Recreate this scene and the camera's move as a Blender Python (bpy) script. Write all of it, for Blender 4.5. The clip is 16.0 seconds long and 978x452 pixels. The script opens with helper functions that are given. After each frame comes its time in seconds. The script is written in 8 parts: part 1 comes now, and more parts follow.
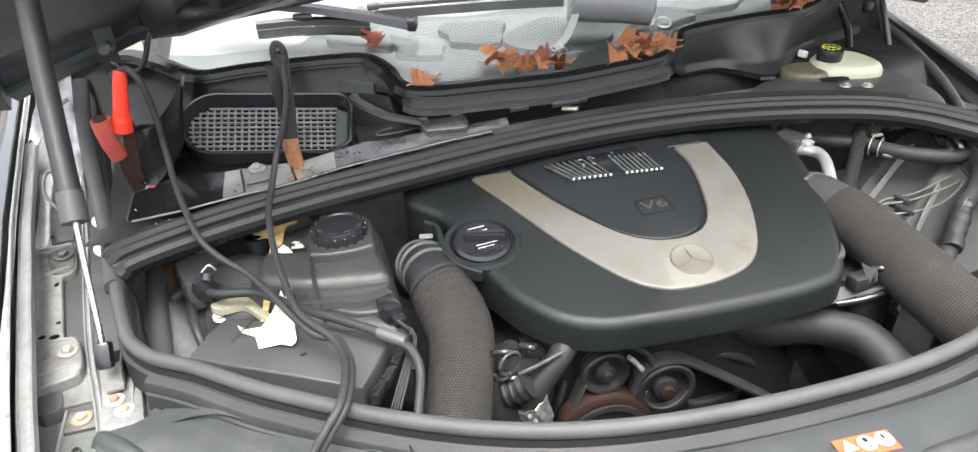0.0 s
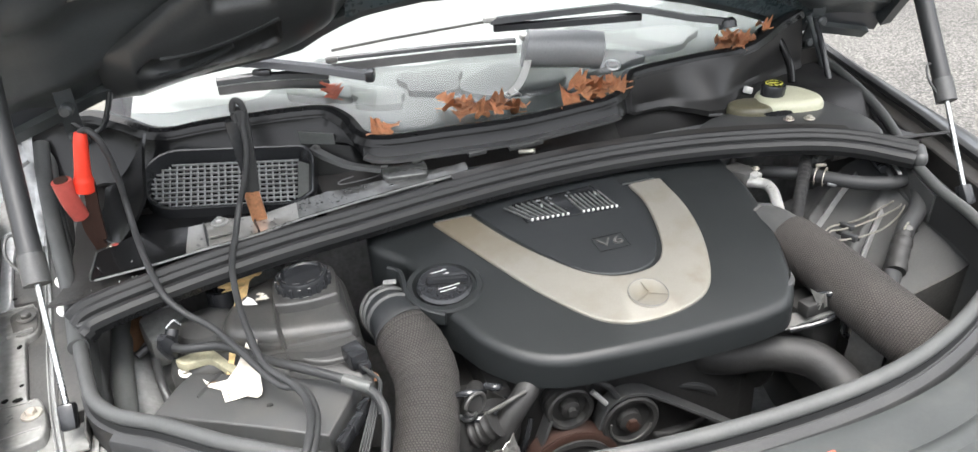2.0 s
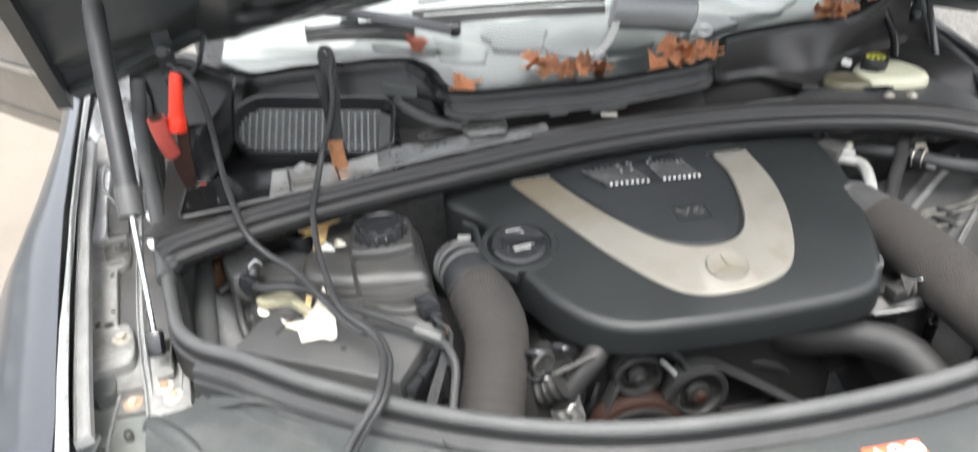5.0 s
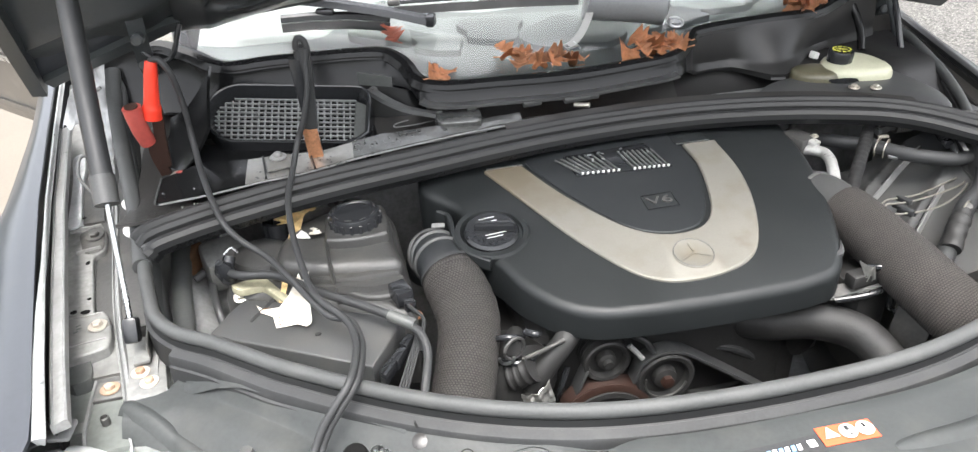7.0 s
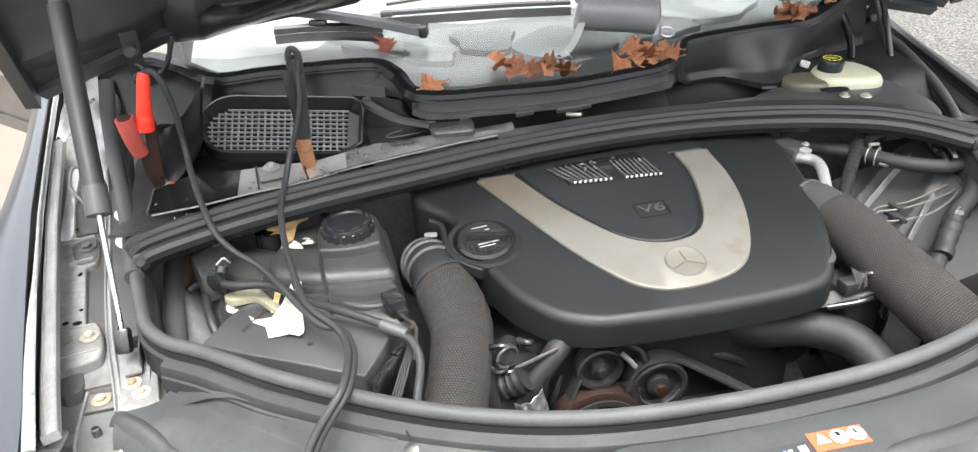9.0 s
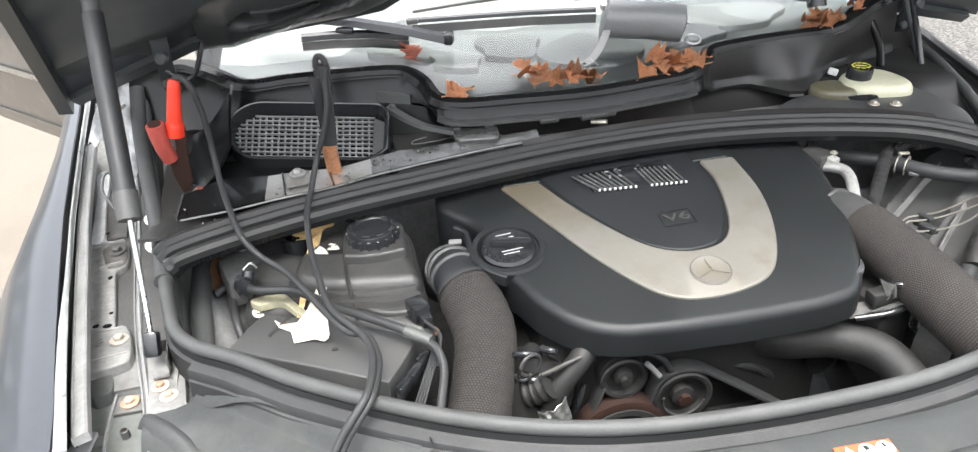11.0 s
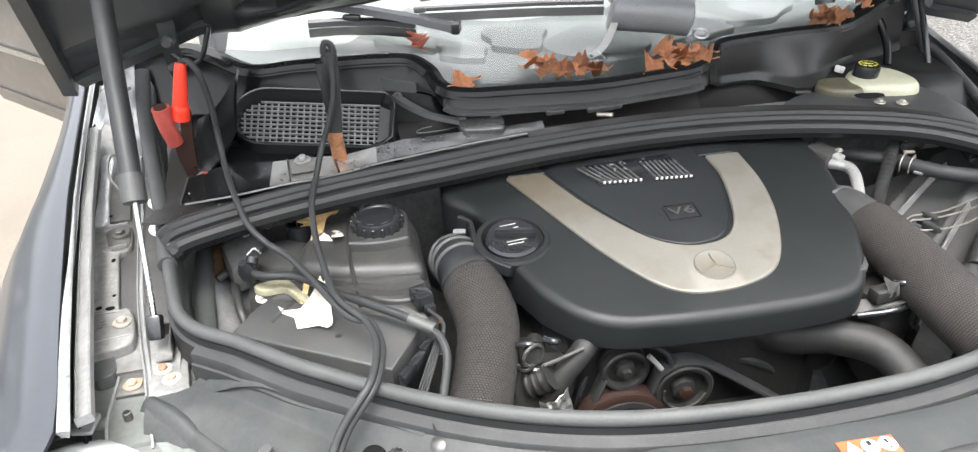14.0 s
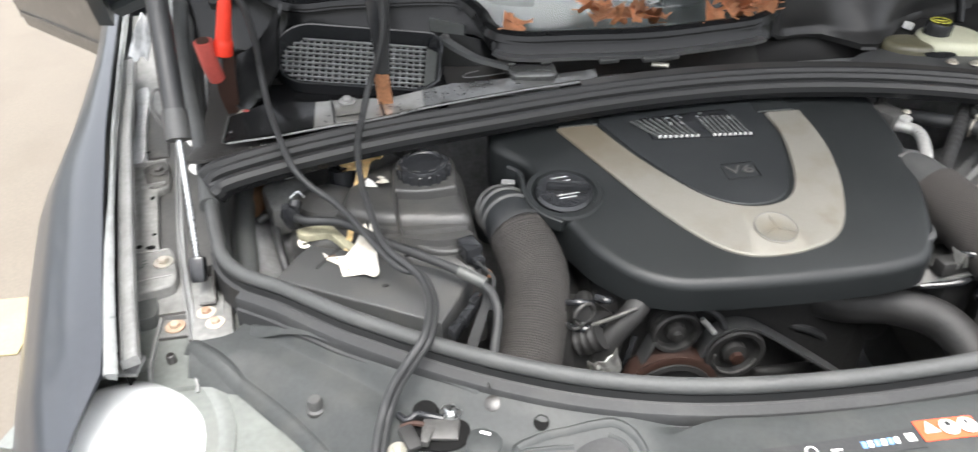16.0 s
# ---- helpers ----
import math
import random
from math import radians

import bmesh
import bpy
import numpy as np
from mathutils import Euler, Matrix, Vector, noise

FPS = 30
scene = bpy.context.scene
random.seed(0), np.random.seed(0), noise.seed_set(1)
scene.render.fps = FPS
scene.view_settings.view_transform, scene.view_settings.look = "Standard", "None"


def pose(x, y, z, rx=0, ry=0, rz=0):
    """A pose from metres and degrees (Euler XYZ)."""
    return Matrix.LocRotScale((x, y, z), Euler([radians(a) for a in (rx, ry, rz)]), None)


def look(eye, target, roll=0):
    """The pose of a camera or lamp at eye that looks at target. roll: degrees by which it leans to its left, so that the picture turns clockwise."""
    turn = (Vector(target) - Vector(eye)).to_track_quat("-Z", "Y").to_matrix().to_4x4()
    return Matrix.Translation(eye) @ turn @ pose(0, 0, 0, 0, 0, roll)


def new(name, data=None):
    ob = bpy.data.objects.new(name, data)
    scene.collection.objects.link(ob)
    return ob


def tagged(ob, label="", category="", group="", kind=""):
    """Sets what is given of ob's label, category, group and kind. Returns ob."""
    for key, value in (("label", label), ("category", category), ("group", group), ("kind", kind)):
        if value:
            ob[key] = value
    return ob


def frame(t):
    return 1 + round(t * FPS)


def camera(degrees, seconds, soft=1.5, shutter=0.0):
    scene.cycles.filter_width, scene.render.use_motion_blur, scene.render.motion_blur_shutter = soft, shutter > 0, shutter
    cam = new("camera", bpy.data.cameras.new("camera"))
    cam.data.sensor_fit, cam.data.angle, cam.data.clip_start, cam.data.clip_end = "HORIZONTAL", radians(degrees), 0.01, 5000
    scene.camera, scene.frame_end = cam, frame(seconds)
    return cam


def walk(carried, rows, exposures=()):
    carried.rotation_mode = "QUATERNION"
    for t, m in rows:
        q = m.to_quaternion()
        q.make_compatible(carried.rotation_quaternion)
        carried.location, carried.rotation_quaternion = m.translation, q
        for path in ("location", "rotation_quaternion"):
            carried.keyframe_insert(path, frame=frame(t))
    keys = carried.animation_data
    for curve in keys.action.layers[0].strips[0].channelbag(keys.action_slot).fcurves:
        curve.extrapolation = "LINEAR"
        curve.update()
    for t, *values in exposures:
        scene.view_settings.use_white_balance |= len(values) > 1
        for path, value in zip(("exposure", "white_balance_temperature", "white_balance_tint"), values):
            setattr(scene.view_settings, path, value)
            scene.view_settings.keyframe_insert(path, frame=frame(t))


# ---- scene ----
cam = camera(65.9, 16.0, soft=1.3, shutter=0.5)
PATH = [
    (0, (0.083, 0.0, 1.439), (0.426, 1.681, 0.411), -3.6),
    (0.5, (0.084, 0.004, 1.444), (0.398, 1.701, 0.432), -4.5),
    (1, (0.08, 0.001, 1.446), (0.345, 1.731, 0.48), -4.8),
    (1.5, (0.09, -0.008, 1.45), (0.377, 1.723, 0.49), -4.0),
    (2, (0.096, -0.022, 1.454), (0.525, 1.689, 0.511), -4.8),
    (2.5, (0.079, -0.012, 1.474), (0.484, 1.745, 0.607), -4.2),
    (3, (0.084, -0.022, 1.478), (0.387, 1.775, 0.656), -5.1),
    (3.5, (0.085, -0.028, 1.48), (0.396, 1.779, 0.683), -5.5),
    (4, (0.086, -0.025, 1.473), (0.414, 1.747, 0.606), -5.1),
    (4.5, (0.083, -0.026, 1.471), (0.356, 1.743, 0.579), -4.9),
    (5, (0.082, -0.018, 1.447), (0.325, 1.689, 0.434), -4.1),
    (5.2, (0.084, -0.018, 1.432), (0.348, 1.636, 0.339), -3.8),
    (7.3, (0.091, -0.046, 1.457), (0.378, 1.65, 0.438), -3.3),
    (7.5, (0.09, -0.051, 1.456), (0.365, 1.654, 0.448), -3.6),
    (8, (0.093, -0.049, 1.456), (0.378, 1.654, 0.446), -3.6),
    (8.5, (0.095, -0.044, 1.453), (0.401, 1.649, 0.433), -3.4),
    (9, (0.096, -0.041, 1.453), (0.394, 1.656, 0.438), -3.4),
    (9.5, (0.091, -0.039, 1.454), (0.363, 1.665, 0.442), -3.4),
    (9.7, (0.092, -0.04, 1.455), (0.334, 1.67, 0.445), -3.5),
    (11.8, (0.093, -0.04, 1.457), (0.335, 1.681, 0.467), -4.2),
    (12, (0.087, -0.038, 1.457), (0.311, 1.688, 0.472), -4.0),
    (12.5, (0.088, -0.045, 1.451), (0.296, 1.677, 0.455), -3.9),
    (13, (0.089, -0.041, 1.451), (0.326, 1.651, 0.412), -3.7),
    (13.5, (0.084, -0.041, 1.454), (0.337, 1.653, 0.422), -2.7),
    (14, (0.084, -0.04, 1.454), (0.33, 1.664, 0.436), -2.7),
    (14.5, (0.085, -0.04, 1.453), (0.327, 1.662, 0.431), -2.9),
    (15, (0.092, -0.027, 1.436), (0.376, 1.631, 0.354), -2.9),
    (15.5, (0.08, -0.015, 1.436), (0.365, 1.619, 0.32), -1.7),
    (16, (0.043, -0.001, 1.442), (0.238, 1.634, 0.307), -1.2),
]
walk(cam, [(t, look(eye, target, roll)) for t, eye, target, roll in PATH],
     exposures=[(0.0, 2.51), (14.6, 2.54), (16.0, 2.31)])

# ---- world and light: an overcast day ----
world = bpy.data.worlds.new("overcast_sky")
scene.world = world
world.use_nodes = True
wn, wl = world.node_tree.nodes, world.node_tree.links
wn.clear()
sky = wn.new("ShaderNodeTexSky")
sky.sky_type = "NISHITA"
sky.sun_disc = False
sky.sun_elevation, sky.sun_rotation = radians(78), radians(180)
sky.air_density, sky.dust_density, sky.ozone_density = 1.0, 6.0, 1.0
grey = wn.new("ShaderNodeHueSaturation")
grey.inputs["Saturation"].default_value = 0.22
bg = wn.new("ShaderNodeBackground")
bg.inputs["Strength"].default_value = 0.16
wo = wn.new("ShaderNodeOutputWorld")
wl.new(sky.outputs[0], grey.inputs["Color"])
wl.new(grey.outputs[0], bg.inputs["Color"])
wl.new(bg.outputs[0], wo.inputs["Surface"])

sun_data = bpy.data.lights.new("sun", "SUN")
sun_data.energy, sun_data.angle, sun_data.color = 0.6, radians(40), (1.0, 0.97, 0.92)
sun = new("sun", sun_data)
sun.matrix_world = look((0.4 - 0.5, 0.8 - 1.25, 0.9 + 5.87), (0.4, 0.8, 0.9))

XC = 0.44            # the car's middle line


# ---- materials ----
def mat(name, color, rough=0.5, metal=0.0, var=0.25, grain=180.0, bump=0.15, blotch=9.0, dust=0.0,
        dust_color=(0.22, 0.21, 0.19), spec=0.5, coat=0.0, rust=0.0, rust_color=(0.16, 0.06, 0.025)):
    """A worn surface: blotches and fine grain in colour, gloss and relief."""
    m = bpy.data.materials.new(name)
    m.use_nodes = True
    n, l = m.node_tree.nodes, m.node_tree.links
    p = n["Principled BSDF"]
    tc = n.new("ShaderNodeTexCoord")

    def noise_at(scale, detail):
        x = n.new("ShaderNodeTexNoise")
        x.inputs["Scale"].default_value, x.inputs["Detail"].default_value = scale, detail
        l.new(tc.outputs["Object"], x.inputs["Vector"])
        return x

    big, fine = noise_at(blotch, 5.0), noise_at(grain, 3.0)
    add = n.new("ShaderNodeMath")
    add.operation = "MULTIPLY_ADD"
    add.inputs[1].default_value = 0.55
    l.new(fine.outputs["Fac"], add.inputs[0])
    half = n.new("ShaderNodeMath")
    half.operation = "MULTIPLY"
    half.inputs[1].default_value = 0.6
    l.new(big.outputs["Fac"], half.inputs[0])
    l.new(half.outputs[0], add.inputs[2])
    ramp = n.new("ShaderNodeMapRange")
    ramp.inputs["From Min"].default_value, ramp.inputs["From Max"].default_value = 0.3, 0.85
    ramp.inputs["To Min"].default_value, ramp.inputs["To Max"].default_value = 1 - var, 1 + var
    l.new(add.outputs[0], ramp.inputs["Value"])
    tint = n.new("ShaderNodeVectorMath")
    tint.operation = "SCALE"
    tint.inputs[0].default_value = color
    l.new(ramp.outputs[0], tint.inputs["Scale"])
    last = tint.outputs[0]
    for amount, col, scale in ((dust, dust_color, blotch * 2.3), (rust, rust_color, blotch * 4.0)):
        if amount > 0:
            spot = noise_at(scale, 8.0)
            cut = n.new("ShaderNodeMapRange")
            cut.inputs["From Min"].default_value, cut.inputs["From Max"].default_value = 0.62 - 0.35 * amount, 0.85 - 0.25 * amount
            cut.inputs["To Max"].default_value = min(1.0, amount * 1.2)
            l.new(spot.outputs["Fac"], cut.inputs["Value"])
            mix = n.new("ShaderNodeMix")
            mix.data_type = "RGBA"
            mix.inputs[7].default_value = (*col, 1)
            l.new(cut.outputs[0], mix.inputs[0])
            l.new(last, mix.inputs[6])
            last = mix.outputs[2]
    l.new(last, p.inputs["Base Color"])
    gloss = n.new("ShaderNodeMapRange")
    swing = 0.13 if bump > 0.08 else 0.03
    gloss.inputs["To Min"].default_value, gloss.inputs["To Max"].default_value = max(0.02, rough - swing), min(1.0, rough + swing)
    gloss.inputs["From Min"].default_value, gloss.inputs["From Max"].default_value = 0.3, 0.8
    l.new(add.outputs[0], gloss.inputs["Value"])
    l.new(gloss.outputs[0], p.inputs["Roughness"])
    p.inputs["Metallic"].default_value = metal
    p.inputs["Specular IOR Level"].default_value = spec
    p.inputs["Coat Weight"].default_value = coat
    p.inputs["Coat Roughness"].default_value = 0.06
    if bump > 0:
        b = n.new("ShaderNodeBump")
        b.inputs["Strength"].default_value, b.inputs["Distance"].default_value = bump, 0.002
        l.new(add.outputs[0], b.inputs["Height"])
        l.new(b.outputs[0], p.inputs["Normal"])
    return m


def braid_mat(name, color, along, around):
    """A woven sleeve: rows of short threads on the tube's own coordinates."""
    m = mat(name, color, 0.75, var=0.3, grain=300, bump=0.0, blotch=14, dust=0.25, dust_color=(0.12, 0.11, 0.1))
    n, l = m.node_tree.nodes, m.node_tree.links
    p = n["Principled BSDF"]
    uv = n.new("ShaderNodeTexCoord")
    mp = n.new("ShaderNodeMapping")
    mp.inputs["Scale"].default_value = (around, along, 1)
    br = n.new("ShaderNodeTexBrick")
    br.inputs["Scale"].default_value = 1.0
    br.inputs["Mortar Size"].default_value = 0.26
    br.inputs["Mortar Smooth"].default_value = 0.9
    br.inputs["Brick Width"].default_value, br.inputs["Row Height"].default_value = 1.0, 1.0
    br.inputs["Color1"].default_value = br.inputs["Color2"].default_value = (1, 1, 1, 1)
    br.inputs["Mortar"].default_value = (0, 0, 0, 1)
    l.new(uv.outputs["UV"], mp.inputs["Vector"])
    l.new(mp.outputs[0], br.inputs["Vector"])
    b = n.new("ShaderNodeBump")
    b.inputs["Strength"].default_value, b.inputs["Distance"].default_value = 1.0, 0.004
    l.new(br.outputs["Color"], b.inputs["Height"])
    l.new(b.outputs[0], p.inputs["Normal"])
    src = p.inputs["Base Color"].links[0].from_socket
    mix = n.new("ShaderNodeMix")
    mix.data_type, mix.blend_type = "RGBA", "MULTIPLY"
    mix.inputs[0].default_value = 1.0
    shade = n.new("ShaderNodeMapRange")
    shade.inputs["To Min"].default_value = 0.22
    l.new(br.outputs["Color"], shade.inputs["Value"])
    l.new(src, mix.inputs[6])
    l.new(shade.outputs[0], mix.inputs[7])
    l.new(mix.outputs[2], p.inputs["Base Color"])
    return m


def leaf_mat(name, color):
    m = mat(name, color, 0.55, var=0.45, grain=160, bump=0.5, blotch=45, spec=0.4)
    n, l = m.node_tree.nodes, m.node_tree.links
    p = n["Principled BSDF"]
    info = n.new("ShaderNodeObjectInfo")
    hue = n.new("ShaderNodeHueSaturation")
    rng = n.new("ShaderNodeMapRange")
    rng.inputs["To Min"].default_value, rng.inputs["To Max"].default_value = 0.6, 1.5
    l.new(info.outputs["Random"], rng.inputs["Value"])
    l.new(rng.outputs[0], hue.inputs["Value"])
    l.new(p.inputs["Base Color"].links[0].from_socket, hue.inputs["Color"])
    l.new(hue.outputs[0], p.inputs["Base Color"])
    return m


def grit_mat(name, grey):
    """Worn asphalt: small stones of many greys in a darker binder, with large worn patches."""
    m = mat(name, (grey, grey * 0.965, grey * 0.90), 0.9, grain=60, bump=0.0, var=0.35, blotch=1.4, dust=0.3, dust_color=(grey * 1.3, grey * 1.25, grey * 1.12))
    n, l = m.node_tree.nodes, m.node_tree.links
    p = n["Principled BSDF"]
    tc = n.new("ShaderNodeTexCoord")
    cells = n.new("ShaderNodeTexVoronoi")
    cells.inputs["Scale"].default_value = 85.0
    l.new(tc.outputs["Object"], cells.inputs["Vector"])
    sep = n.new("ShaderNodeSeparateColor")
    l.new(cells.outputs["Color"], sep.inputs[0])
    tone = n.new("ShaderNodeMapRange")
    tone.inputs["To Min"].default_value, tone.inputs["To Max"].default_value = 0.45, 1.55
    l.new(sep.outputs[0], tone.inputs["Value"])
    gap = n.new("ShaderNodeMapRange")
    gap.inputs["From Min"].default_value, gap.inputs["From Max"].default_value = 0.25, 0.75
    gap.inputs["To Min"].default_value, gap.inputs["To Max"].default_value = 1.15, 0.45
    l.new(cells.outputs["Distance"], gap.inputs["Value"])
    both = n.new("ShaderNodeMath")
    both.operation = "MULTIPLY"
    l.new(tone.outputs[0], both.inputs[0])
    l.new(gap.outputs[0], both.inputs[1])
    tint = n.new("ShaderNodeVectorMath")
    tint.operation = "SCALE"
    l.new(p.inputs["Base Color"].links[0].from_socket, tint.inputs[0])
    l.new(both.outputs[0], tint.inputs["Scale"])
    l.new(tint.outputs[0], p.inputs["Base Color"])
    b = n.new("ShaderNodeBump")
    b.inputs["Strength"].default_value, b.inputs["Distance"].default_value = 0.8, 0.004
    b.invert = True
    l.new(cells.outputs["Distance"], b.inputs["Height"])
    l.new(b.outputs[0], p.inputs["Normal"])
    return m


def glass_mat(name, tint=(0.80, 0.825, 0.825), ior=1.52):
    m = bpy.data.materials.new(name)
    m.use_nodes = True
    n, l = m.node_tree.nodes, m.node_tree.links
    n.clear()
    out = n.new("ShaderNodeOutputMaterial")
    clear = n.new("ShaderNodeBsdfTransparent")
    clear.inputs["Color"].default_value = (*tint, 1)
    gl = n.new("ShaderNodeBsdfGlossy")
    gl.inputs["Roughness"].default_value = 0.02
    fr = n.new("ShaderNodeFresnel")
    fr.inputs["IOR"].default_value = ior
    mix = n.new("ShaderNodeMixShader")
    l.new(fr.outputs[0], mix.inputs[0])
    l.new(clear.outputs[0], mix.inputs[1])
    l.new(gl.outputs[0], mix.inputs[2])
    l.new(mix.outputs[0], out.inputs["Surface"])
    return m


